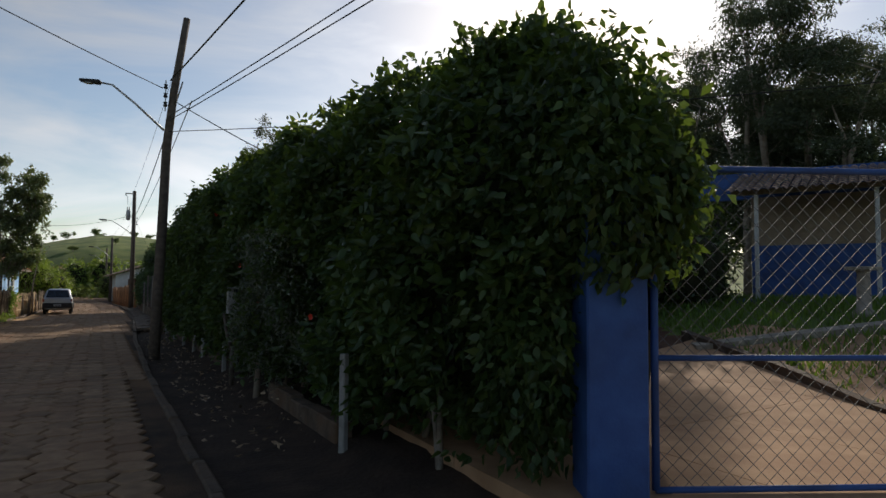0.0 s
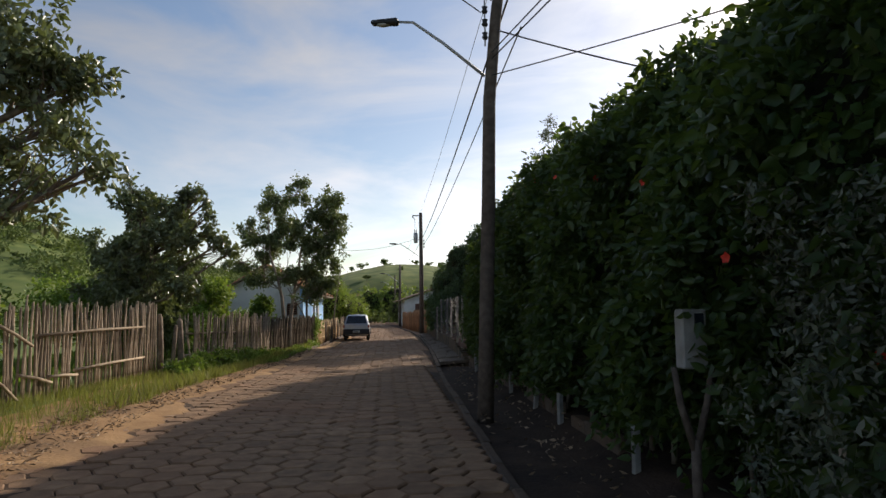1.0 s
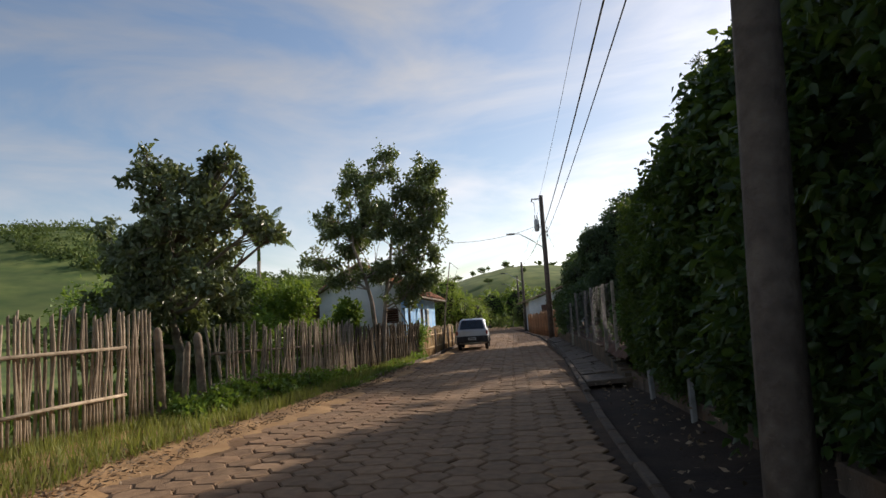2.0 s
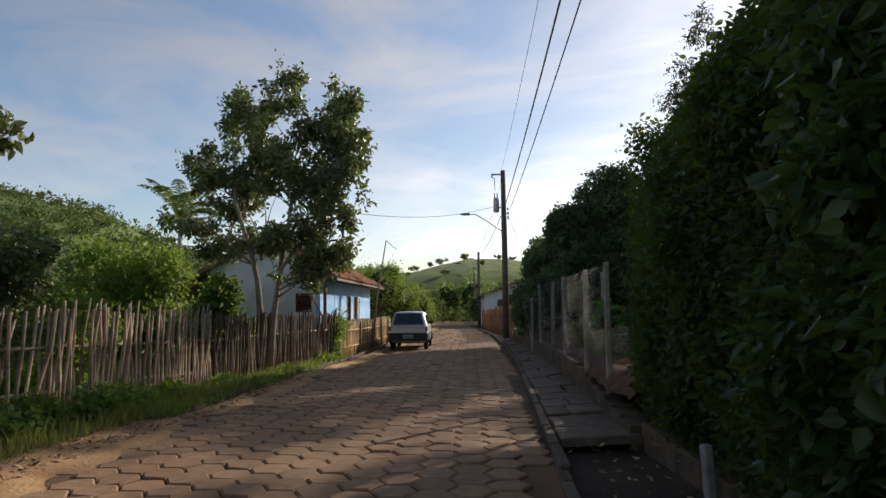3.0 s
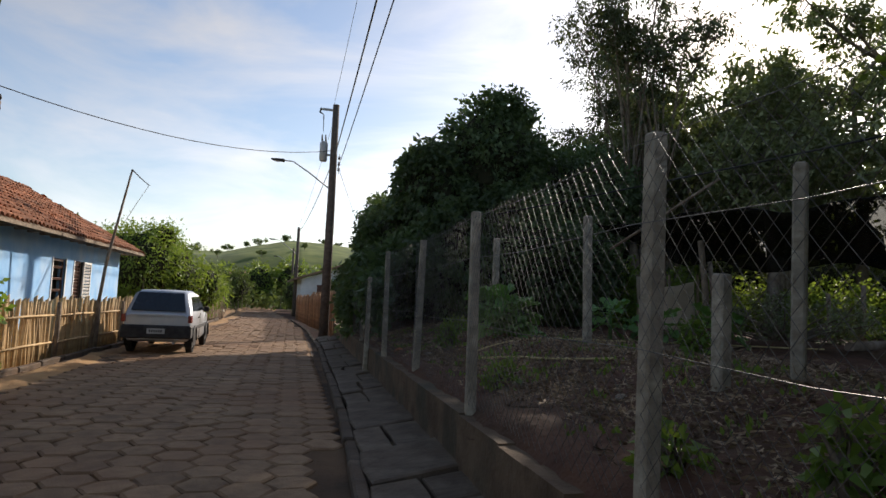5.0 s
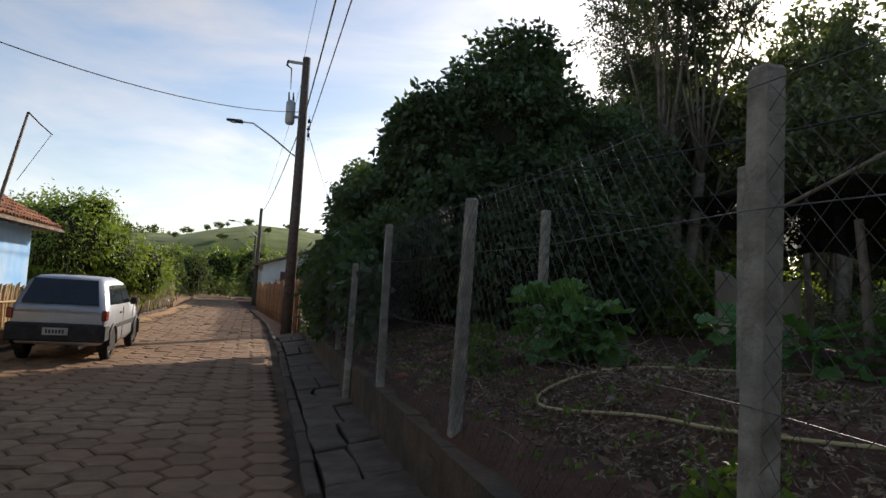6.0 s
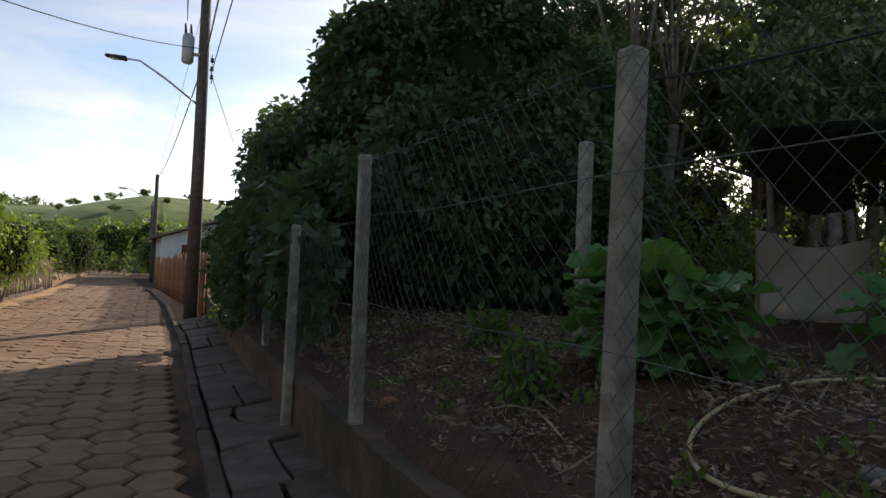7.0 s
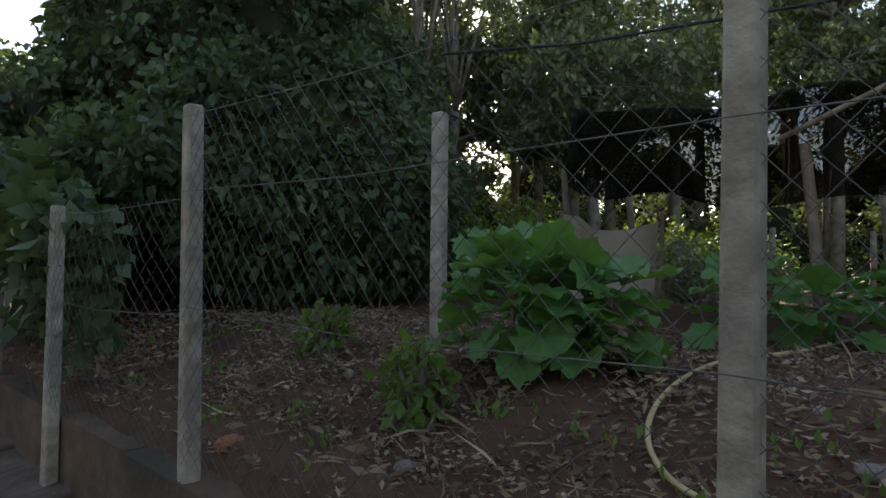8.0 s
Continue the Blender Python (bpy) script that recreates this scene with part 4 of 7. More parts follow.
vs = [bm.verts.new(p) for p in ((HX0, HY0, EAVE - 0.05), (HX1 - 0.15, HY0, EAVE - 0.05), (RX, HY0, RIDGE - 0.1), (HX0, HY0 + 0.15, EAVE - 0.05), (HX1 - 0.15, HY0 + 0.15, EAVE - 0.05), (RX, HY0 + 0.15, RIDGE - 0.1))]
for f in ((0, 1, 2), (5, 4, 3), (0, 3, 4, 1), (1, 4, 5, 2), (2, 5, 3, 0)):
    bm.faces.new([vs[i] for i in f])
bmesh.ops.remove_doubles(bm, verts=bm.verts, dist=0.002)
part("wall", bm, M_WHITE, house, "shaded whitewashed gable wall")
bm = bmesh.new()
box(bm, (HX0, HY0 + 0.15, HZ), (HX0 + 0.15, HY1, EAVE - 0.05))
part("wall", bm, M_WHITE, house)
bm = bmesh.new()
box(bm, (HX0 + 0.15, HY1 - 0.15, HZ), (HX1 - 0.15, HY1, EAVE - 0.05))
bmesh.ops.remove_doubles(bm, verts=bm.verts, dist=0.002)
part("wall", bm, M_WHITE, house)


def louvre(root, m, w, h, name, slats=9, material=M_SHUTTER):
    bm = bmesh.new()
    for a, b in (((-w / 2, -0.02, 0), (-w / 2 + 0.05, 0.02, h)), ((w / 2 - 0.05, -0.02, 0), (w / 2, 0.02, h)), ((-w / 2 + 0.05, -0.02, 0), (w / 2 - 0.05, 0.02, 0.05)), ((-w / 2 + 0.05, -0.02, h - 0.05), (w / 2 - 0.05, 0.02, h))):
        box(bm, a, b)
    ob = part(name, bm, material, root)
    ob.matrix_local = m
    for i in range(slats):
        z = 0.06 + (h - 0.12) * (i + 0.5) / slats
        bm = bmesh.new()
        box(bm, (-w / 2 + 0.05, -0.008, -0.03), (w / 2 - 0.05, 0.008, 0.03), Matrix.Translation((0, 0, z)) @ Matrix.Rotation(0.6, 4, "X"))
        part("slat", bm, material, ob)
    return ob


louvre(house, pose(HX1 - 0.06, 41.55, HZ + 0.1, 0, 0, 90), 0.8, 1.95, "door", 7)
louvre(house, pose(HX1 + 0.03, 43.45, 0.75, 0, 0, 90), 0.6, 0.95, "shutter", 10, M_WHITE)
louvre(house, pose(HX1 - 0.06, 42.85, 0.75, 0, 0, 90), 0.6, 0.95, "shutter", 10)
bm = bmesh.new()
for y in (41.10, 41.95, 42.5):
    box(bm, (HX1 - 0.02, y, HZ), (HX1 + 0.015, y + 0.06, 1.72))
part("frame", bm, M_WHITE, house)
win = louvre(house, pose(-4.2, HY0 + 0.05, 1.15), 0.5, 0.57, "window", 5)
# roof: two slopes, hipped at the far end, tiles in courses
BACK, FRONT = HX0 - 0.6, HX1 + 0.6
Y0, Y1, HIP = HY0 - 0.35, HY1 + 0.45, 3.4
drop = (RIDGE - EAVE) / (RX - HX0)


def roof_z(x, y):
    side = RIDGE - drop * abs(x - RX)
    hip = RIDGE - drop * 0.72 * max(0.0, y - (Y1 - HIP))
    return min(side, hip)


tv, tf = [], []
rows_n, pitch = 13, 0.19
for sgn in (1, -1):
    for r in range(rows_n):
        d0, d1 = (FRONT - RX) * r / rows_n, (FRONT - RX) * (r + 1.12) / rows_n
        y = Y0
        while y < Y1 - 0.05:
            xm0, xm1 = RX + sgn * d0, RX + sgn * d1
            lim = RIDGE - drop * 0.72 * max(0.0, y - (Y1 - HIP))
            z0, z1 = RIDGE - drop * d0 + 0.035, RIDGE - drop * d1 + 0.05
            if z0 <= lim + 0.06:
                j = float(rng.normal(0, 0.008))
                b = len(tv)
                for k2 in range(4):
                    a = k2 / 3
                    hgt = 0.075 * math.sin(math.pi * a) + j
                    tv += [(xm0, y + pitch * 0.98 * a, z0 + hgt * 0.8), (xm1, y + pitch * 0.98 * a, z1 + hgt)]
                tf += [(b + 2 * q, b + 2 * q + 1, b + 2 * q + 3, b + 2 * q + 2) for q in range(3)]
            y += pitch
for r in range(16):
    d0, d1 = HIP * r / 16, HIP * (r + 1.12) / 16
    half = (FRONT - RX) * (d0 / HIP)
    x = RX - half
    while x < RX + half:
        z0, z1 = RIDGE - drop * 0.72 * d0 + 0.035, RIDGE - drop * 0.72 * d1 + 0.05
        b = len(tv)
        for k2 in range(4):
            a = k2 / 3
            hgt = 0.075 * math.sin(math.pi * a)
            tv += [(x + pitch * 0.98 * a, Y1 - HIP + d0, z0 + hgt * 0.8), (x + pitch * 0.98 * a, Y1 - HIP + d1, z1 + hgt)]
        tf += [(b + 2 * q, b + 2 * q + 1, b + 2 * q + 3, b + 2 * q + 2) for q in range(3)]
        x += pitch
roof = link_mesh("roof", fast("roof", tv, np.array(tf)), M_TILE, house, "weathered orange clay barrel tiles")
roof["kind"] = "stuff"
bm = bmesh.new()


def slab_face(pts):
    top = [bm.verts.new((p[0], p[1], p[2] + 0.02)) for p in pts]
    bot = [bm.verts.new((p[0], p[1], p[2] - 0.04)) for p in pts]
    bm.faces.new(top)
    bm.faces.new(bot[::-1])
    for i in range(len(pts)):
        j = (i + 1) % len(pts)
        bm.faces.new((top[i], bot[i], bot[j], top[j]))
zf = RIDGE - drop * (FRONT - RX)
slab_face([(RX, Y0, RIDGE), (FRONT, Y0, zf), (FRONT, Y1, zf), (RX, Y1 - HIP, RIDGE)])
slab_face([(RX, Y1 - HIP, RIDGE), (BACK, Y1, zf), (BACK, Y0, zf), (RX, Y0, RIDGE)])
slab_face([(RX, Y1 - HIP, RIDGE), (FRONT, Y1, zf), (BACK, Y1, zf)])
part("roof_deck", bm, M_WOOD, house, "dark boards under the eaves")
for y in np.arange(Y0 + 0.3, Y1, 0.6):
    bm = bmesh.new()
    box(bm, (FRONT - 0.5, float(y), zf - 0.05), (FRONT - 0.02, float(y) + 0.07, zf + 0.03), Matrix.Translation((0, 0, 0.02)))
    part("rafter", bm, M_WOOD, house)

# dark open lean-to against the back of the house
lean = thing("lean_to", (0, 0, 0), "dark open lean-to shed with old tiles beside the house", "shed")
tv, tf = [], []
for r in range(6):
    xa, xb = HX0 - 0.02 - r * 0.29, HX0 - 0.02 - (r + 1.15) * 0.29
    for c in range(26):
        y0, b = HY0 + 0.1 + c * 0.19, len(tv)
        for k2 in range(4):
            hg = 0.07 * math.sin(math.pi * k2 / 3)
            tv += [(xa, y0 + 0.062 * k2, 2.33 + 0.48 * (xa - HX0) + hg), (xb, y0 + 0.062 * k2, 2.36 + 0.48 * (xb - HX0) + hg)]
        tf += [(b + 2 * w, b + 2 * w + 1, b + 2 * w + 3, b + 2 * w + 2) for w in range(3)]
rf = link_mesh("roof", fast("roof", tv, np.array(tf)), M_TILE_OLD, lean, "old dark clay tiles")
rf["kind"] = "stuff"
for y0 in (HY0 + 0.12, HY0 + 2.4, HY0 + 4.7):
    bm = bmesh.new()
    box(bm, (-0.9, y0, -0.06), (0.9, y0 + 0.08, 0.0), Matrix.Translation((HX0 - 0.87, 0, 1.88)) @ Matrix.Rotation(-0.447, 4, "Y"))
    part("rafter", bm, M_WOOD, lean)
for y0 in (HY0 + 0.2, HY0 + 4.8):
    bm = bmesh.new()
    tube(bm, [(HX0 - 1.5, y0, HZ), (HX0 - 1.52, y0, 0.6), (HX0 - 1.5, y0, 1.58)], [0.06, 0.055, 0.05], 7)
    part("post", bm, M_WOOD, lean)
bm = bmesh.new()
box(bm, (HX0 - 1.7, HY0 + 4.6, HZ), (HX0, HY0 + 4.7, 1.4))
part("back_wall", bm, M_WOOD, lean)

# service pole in front of the house, its stay and the bent antenna stick
hp = thing("service_pole", (-3.42, 36.55, float(land(-3.42, 36.55))), "thin grey house service pole with insulators", "pole")
bm = bmesh.new()
tube(bm, [(0, 0, -0.2), (-0.08, 0.3, 2.5), (-0.3, 0.9, 4.75)], [0.055, 0.05, 0.045], 8)
part("shaft", bm, M_POLE, hp)
bm = bmesh.new()
box(bm, (-0.5, 0.77, 4.35), (0.0, 0.83, 4.41))
part("crossarm", bm, M_WOOD, hp)
for dx in (-0.46, -0.14, -0.02):
    for dz in (0.02, -0.16):
        bm = bmesh.new()
        tube(bm, [(dx, 0.8, 4.4 + dz), (dx, 0.8, 4.45 + dz), (dx, 0.8, 4.5 + dz)], [0.02, 0.04, 0.025], 7)
        part("insulator", bm, M_TRIM, hp)
bm = bmesh.new()
tube(bm, [(-0.95, 0.15, 2.75), (-0.3, 0.1, 1.7), (0.35, -0.1, 0.5)], [0.022, 0.024, 0.026], 7)
part("brace", bm, M_WOOD, hp, "slanting wooden brace")
st = thing("antenna_stick", (-2.62, 40.4, float(land(-2.62, 40.4))), "long bent stick leaning at the bamboo fence", "pole")
bm = bmesh.new()
tube(bm, [(0, 0, -0.1), (0.18, 0.1, 2.0), (0.48, 0.3, 4.05)], [0.04, 0.034, 0.02], 7)
part("shaft", bm, M_WOOD, st)
bm = bmesh.new()
tube(bm, [(0.48, 0.3, 4.05), (0.66, 0.3, 3.88), (0.86, 0.3, 3.72)], [0.014, 0.012, 0.01], 6)
tube(bm, [(0.84, 0.3, 3.72), (0.62, 0.3, 3.3), (0.45, 0.2, 2.9)], 0.005, 4)
part("crosspiece", bm, M_WOOD, st)


# ---- parked hatchback ----
def build_car(place, turn):
    car = thing("car", place, "parked silver compact hatchback with dark bumpers", "car", turn=turn)
    # stations from the tail to the nose: y, underside, belt, top, half width, half width of the top
    ST = [(0.02, 0.34, 0.86, 0.89, 0.72, 0.70), (0.12, 0.30, 0.90, 0.95, 0.76, 0.70), (0.40, 0.28, 0.93, 1.40, 0.775, 0.60), (0.62, 0.24, 0.93, 1.435, 0.775, 0.60), (1.45, 0.22, 0.92, 1.445, 0.775, 0.61), (2.05, 0.22, 0.91, 1.40, 0.775, 0.61), (2.72, 0.22, 0.90, 0.95, 0.77, 0.68), (3.2, 0.24, 0.84, 0.88, 0.75, 0.66), (3.58, 0.28, 0.72, 0.77, 0.71, 0.62), (3.66, 0.34, 0.62, 0.66, 0.68, 0.6)]
    bm = bmesh.new()
    rings = []
    for y, zb, zl, zt, w, wt in ST:
        half = [(0, zb), (w * 0.86, zb), (w * 0.985, zb + 0.12), (w, zl - 0.22), (w * 0.975, zl), (wt + 0.015, zt - 0.06), (wt - 0.09, zt), (0, zt + 0.012)]
        full = half + [(-a, b) for a, b in half[-2:0:-1]]
        rings.append([bm.verts.new((a, y, b)) for a, b in full])
    for u, v in zip(rings, rings[1:]):
        for i in range(len(u)):
            f = bm.faces.new((u[i], v[i], v[(i + 1) % len(u)], u[(i + 1) % len(u)]))
            f.smooth = True
    bm.faces.new(rings[0])
    bm.faces.new(rings[-1][::-1])
    body = part("body", bm, M_CARPAINT, car)

    def panel(pts, material, name, lab="", off=0.006, sub=None):
        bm = bmesh.new()
        vs = [Vector(p) for p in pts]
        nrm = (vs[1] - vs[0]).cross(vs[2] - vs[0]).normalized()
        a = [bm.verts.new(p + nrm * off) for p in vs]
        b = [bm.verts.new(p - nrm * 0.03) for p in vs]
        bm.faces.new(a)
        for i in range(len(a)):
            j = (i + 1) % len(a)
            bm.faces.new((a[i], b[i], b[j], a[j]))
        return part(name, bm, material, sub or car, lab)

    panel([(-0.62, 0.135, 0.965), (0.62, 0.135, 0.965), (0.52, 0.385, 1.36), (-0.52, 0.385, 1.36)], M_GLASS, "rear_window", "dark rear window", 0.05)
    for s in (1, -1):
        def q(y, t):
            w0, w1 = 0.775 * 0.975, 0.62
            return (s * (w0 + (w1 - w0) * t), y, 0.93 + 0.44 * t)
        wins = [[(0.42, 0.1), (0.80, 0.1), (0.82, 0.85), (0.66, 0.85)], [(0.86, 0.08), (1.52, 0.08), (1.52, 0.86), (0.88, 0.86)], [(1.58, 0.08), (2.38, 0.08), (2.02, 0.84), (1.58, 0.86)]]
        for wv in wins:
            pts = [q(y, t) for y, t in wv]
            panel(pts if s > 0 else pts[::-1], M_GLASS, "side_window", "", 0.012)
        for yc in (0.66, 3.02):
            wheel = new("wheel")
            wheel.parent = car
            wheel.matrix_local = pose(s * 0.69, yc, 0.275)
            bm = bmesh.new()
            prof = [(-0.075, 0.19), (-0.08, 0.25), (-0.06, 0.275), (0.06, 0.275), (0.08, 0.25), (0.075, 0.19)]
            rr = [[bm.verts.new((a, r * math.cos(k * 0.2856), r * math.sin(k * 0.2856))) for k in range(22)] for a, r in prof]
            for u, v in zip(rr, rr[1:]):
                for k in range(22):
                    bm.faces.new((u[k], u[(k + 1) % 22], v[(k + 1) % 22], v[k]))
            part("tyre", bm, M_RUBBER, wheel)
            bm = bmesh.new()
            tube(bm, [(-0.05, 0, 0), (s * 0.045, 0, 0), (s * 0.068, 0, 0)], [0.19, 0.19, 0.12], 18)
            part("rim", bm, M_STEEL, wheel, "plain steel rim")
            bm = bmesh.new()
            arc = [(s * 0.785, yc + 0.345 * math.cos(a), 0.275 + 0.345 * math.sin(a)) for a in [math.pi * i / 10 for i in range(11)]]
            tube(bm, arc, 0.028, 6)
            part("arch", bm, M_TRIM, car)
            bm = bmesh.new()
            fan = [bm.verts.new((s * 0.779, yc + 0.34 * math.cos(a), 0.275 + 0.34 * math.sin(a))) for a in [math.pi * i / 10 for i in range(-1, 12)]]
            fb = [bm.verts.new((s * 0.6, v.co.y, v.co.z)) for v in fan]
            bm.faces.new(fan)
            for i in range(len(fan)):
                bm.faces.new((fan[i], fb[i], fb[(i + 1) % len(fan)], fan[(i + 1) % len(fan)]))
            part("wheel_well", bm, M_RUBBER, car)
        bm = bmesh.new()
        box(bm, (s * 0.775 - 0.012, 0.75, 0.55), (s * 0.775 + 0.014, 2.7, 0.63), bevel=0.005)
        part("rub_strip", bm, M_TRIM, car)
        bm = bmesh.new()
        box(bm, (s * 0.75 - 0.05, -0.015, 0.72), (s * 0.75 + 0.03 if s > 0 else s * 0.75 + 0.05, 0.2, 0.89), bevel=0.012)
        part("tail_lamp", bm, M_LAMPRED, car, "red tail lamp")
        bm = bmesh.new()
        box(bm, (min(s * 0.76, s * 0.9), 2.25, 0.93), (max(s * 0.76, s * 0.9), 2.34, 1.06), bevel=0.02)
        part("mirror", bm, M_TRIM, car)
        bm = bmesh.new()
        box(bm, (s * 0.778 - 0.01, 1.2, 0.80), (s * 0.778 + 0.014, 1.34, 0.83), bevel=0.004)
        part("handle", bm, M_TRIM, car)
        for yy in (1.55, 2.62):
            bm = bmesh.new()
            box(bm, (s * 0.775 - 0.01, yy, 0.30), (s * 0.775 + 0.0025, yy + 0.008, 0.90))
            part("door_gap", bm, M_TRIM, car)
    bm = bmesh.new()
    box(bm, (-0.79, -0.07, 0.36), (0.79, 0.32, 0.66), bevel=0.03)
    part("bumper", bm, M_TRIM, car, "dark plastic rear bumper")
    bm = bmesh.new()
    box(bm, (-0.76, 3.45, 0.32), (0.76, 3.74, 0.58), bevel=0.03)
    part("bumper", bm, M_TRIM, car)
    bm = bmesh.new()
    box(bm, (-0.2, -0.085, 0.47), (0.2, -0.069, 0.59), bevel=0.004)
    plate = part("number_plate", bm, M_STEEL, car, "grey plate with plain bars")
    bm = bmesh.new()
    for i in range(6):
        box(bm, (-0.15 + i * 0.052, -0.089, 0.50), (-0.12 + i * 0.052, -0.084, 0.56))
    part("bar", bm, M_TRIM, plate)
    bm = bmesh.new()
    tube(bm, [(-0.45, 0.13, 0.98), (-0.1, 0.11, 1.0), (0.05, 0.1, 0.985)], 0.01, 6)
    part("wiper", bm, M_TRIM, car)
    bm = bmesh.new()
    tube(bm, [(0.4, -0.02, 0.27), (0.4, 0.4, 0.28)], 0.03, 8)
    part("exhaust", bm, M_STEEL, car)
    return car


car = build_car((-1.30, 40.25, float(zg(41.8))), 0.5)
car.scale = (0.88, 0.95, 0.95)

# ---- trees by the verge ----
z0 = float(land(-3.75, 31.7))
tree("tree", (-3.7, 31.7, z0 - 0.05), [([(-3.68, 31.7, z0 - 0.2), (-3.72, 31.67, 1.0), (-3.80, 31.62, 1.9), (-3.95, 31.55, 2.6), (-4.25, 31.4, 3.6), (-4.35, 31.5, 5.0)], [0.085, 0.075, 0.062, 0.052, 0.04, 0.02]), ([(-3.55, 31.75, z0 - 0.2), (-3.48, 31.78, 1.0), (-3.38, 31.83, 2.0), (-3.21, 31.91, 3.1), (-3.05, 31.9, 4.3), (-2.7, 31.8, 5.6)], [0.08, 0.072, 0.062, 0.05, 0.036, 0.018]), ([(-3.36, 31.83, 2.1), (-2.9, 31.75, 2.75), (-2.3, 31.6, 3.6)], [0.045, 0.035, 0.02]), ([(-3.85, 31.6, 2.2), (-4.5, 31.7, 2.75), (-5.2, 31.9, 3.2)], [0.035, 0.028, 0.016])],
     [(-3.05, 31.6, 4.6, 1.15, 1.2, 1.2), (-2.20, 31.6, 5.5, 0.95, 1.0, 1.05), (-1.95, 31.4, 3.9, 0.85, 0.9, 0.65), (-4.15, 31.8, 5.5, 0.75, 0.9, 1.15), (-4.65, 32.0, 3.9, 0.95, 1.0, 0.7), (-5.55, 32.0, 3.3, 0.8, 0.8, 0.4), (-1.65, 31.3, 4.6, 0.65, 0.7, 0.7), (-2.75, 31.5, 3.1, 1.0, 1.0, 0.5), (-1.95, 31.2, 2.5, 0.6, 0.6, 0.35), (-5.15, 31.9, 4.6, 0.45, 0.6, 0.6), (-3.9, 31.8, 4.3, 0.85, 0.8, 0.75), (-3.6, 31.6, 2.85, 1.2, 0.8, 0.4), (-4.7, 31.9, 2.65, 0.8, 0.8, 0.35), (-2.4, 31.4, 2.3, 0.7, 0.6, 0.35), (-3.3, 31.5, 6.2, 0.6, 0.7, 0.6), (-2.7, 31.4, 1.95, 0.75, 0.5, 0.3), (-2.0, 31.3, 3.2, 0.6, 0.6, 0.4)],
     25000, 0.115, L_TREE, M_BARK_PALE, "slender two-stemmed leafy tree with pale bark behind the stick fence", "tree", "verge trees", 0.3, 0.5, 16, 0.15, 0.75, 240, 0.010, 0.3, (15, 0.14, 0.27), fine=True)
z0 = float(land(-6.2, 24.5))
tree("tree", (-6.3, 24.6, z0 - 0.05), [([(-6.3, 24.6, z0 - 0.2), (-6.2, 24.6, 0.8), (-6.4, 24.5, 1.8), (-6.3, 24.5, 3.0)], [0.12, 0.10, 0.08, 0.05])],
     [(-6.3, 24.5, 3.2, 1.2, 1.2, 1.2), (-7.2, 24.8, 2.9, 1.1, 1.2, 1.2), (-5.4, 24.3, 3.4, 0.8, 0.9, 0.85), (-6.7, 24.5, 4.5, 0.6, 0.6, 0.6), (-5.6, 24.3, 4.2, 0.5, 0.5, 0.4), (-5.25, 24.3, 4.65, 0.22, 0.25, 0.2), (-4.95, 24.25, 4.75, 0.2, 0.2, 0.16), (-4.7, 24.2, 4.5, 0.18, 0.2, 0.2), (-4.6, 24.15, 4.1, 0.15, 0.2, 0.25), (-4.5, 24.1, 3.65, 0.3, 0.3, 0.22), (-4.2, 24.05, 3.35, 0.3, 0.3, 0.2), (-3.95, 24.0, 3.05, 0.22, 0.2, 0.14), (-6.9, 24.5, 5.0, 0.18, 0.2, 0.3), (-6.2, 24.4, 1.9, 1.2, 1.0, 0.7), (-7.6, 24.8, 1.6, 1.0, 1.0, 0.8), (-5.2, 24.0, 2.2, 0.6, 0.7, 0.5)],
     15000, 0.135, L_GUAVA, M_BARK, "round glossy-leaved fruit tree with drooping twigs", "tree", "verge trees", 0.35, 0.55, 10, 0.13, 0.7, 200, 0.010, 0.45, fine=True)
z0 = float(land(-7.6, 15.5))
tree("tree", (-7.9, 16.0, z0 - 0.05), [([(-7.9, 16.0, z0 - 0.2), (-7.7, 16.0, 1.5), (-7.2, 15.9, 3.2), (-6.6, 15.8, 4.8)], [0.2, 0.17, 0.13, 0.08])],
     [(-6.6, 15.9, 5.2, 1.5, 1.7, 1.4), (-5.4, 15.9, 5.0, 0.9, 1.1, 0.7), (-5.6, 16.0, 3.9, 0.8, 1.0, 0.55), (-6.9, 16.0, 3.2, 1.3, 1.3, 0.7), (-5.6, 15.8, 6.2, 1.0, 1.1, 0.8), (-8.2, 16.0, 4.6, 1.5, 1.6, 1.5), (-6.8, 15.5, 6.8, 1.3, 1.3, 0.9), (-6.2, 16.3, 2.7, 0.7, 0.8, 0.35), (-4.9, 15.9, 5.2, 0.6, 0.8, 0.6), (-5.1, 16.2, 3.3, 0.6, 0.8, 0.5), (-4.6, 15.9, 4.2, 0.5, 0.6, 0.45), (-4.2, 15.9, 4.9, 0.45, 0.6, 0.45), (-4.0, 15.9, 3.6, 0.4, 0.5, 0.35)],
     18000, 0.135, L_GUAVA, M_BARK, "tall spreading leafy tree behind the picket gate", "tree", "verge trees", 0.35, 0.5, 11, 0.17, 0.7, 160, 0.012, 0.4, fine=True)


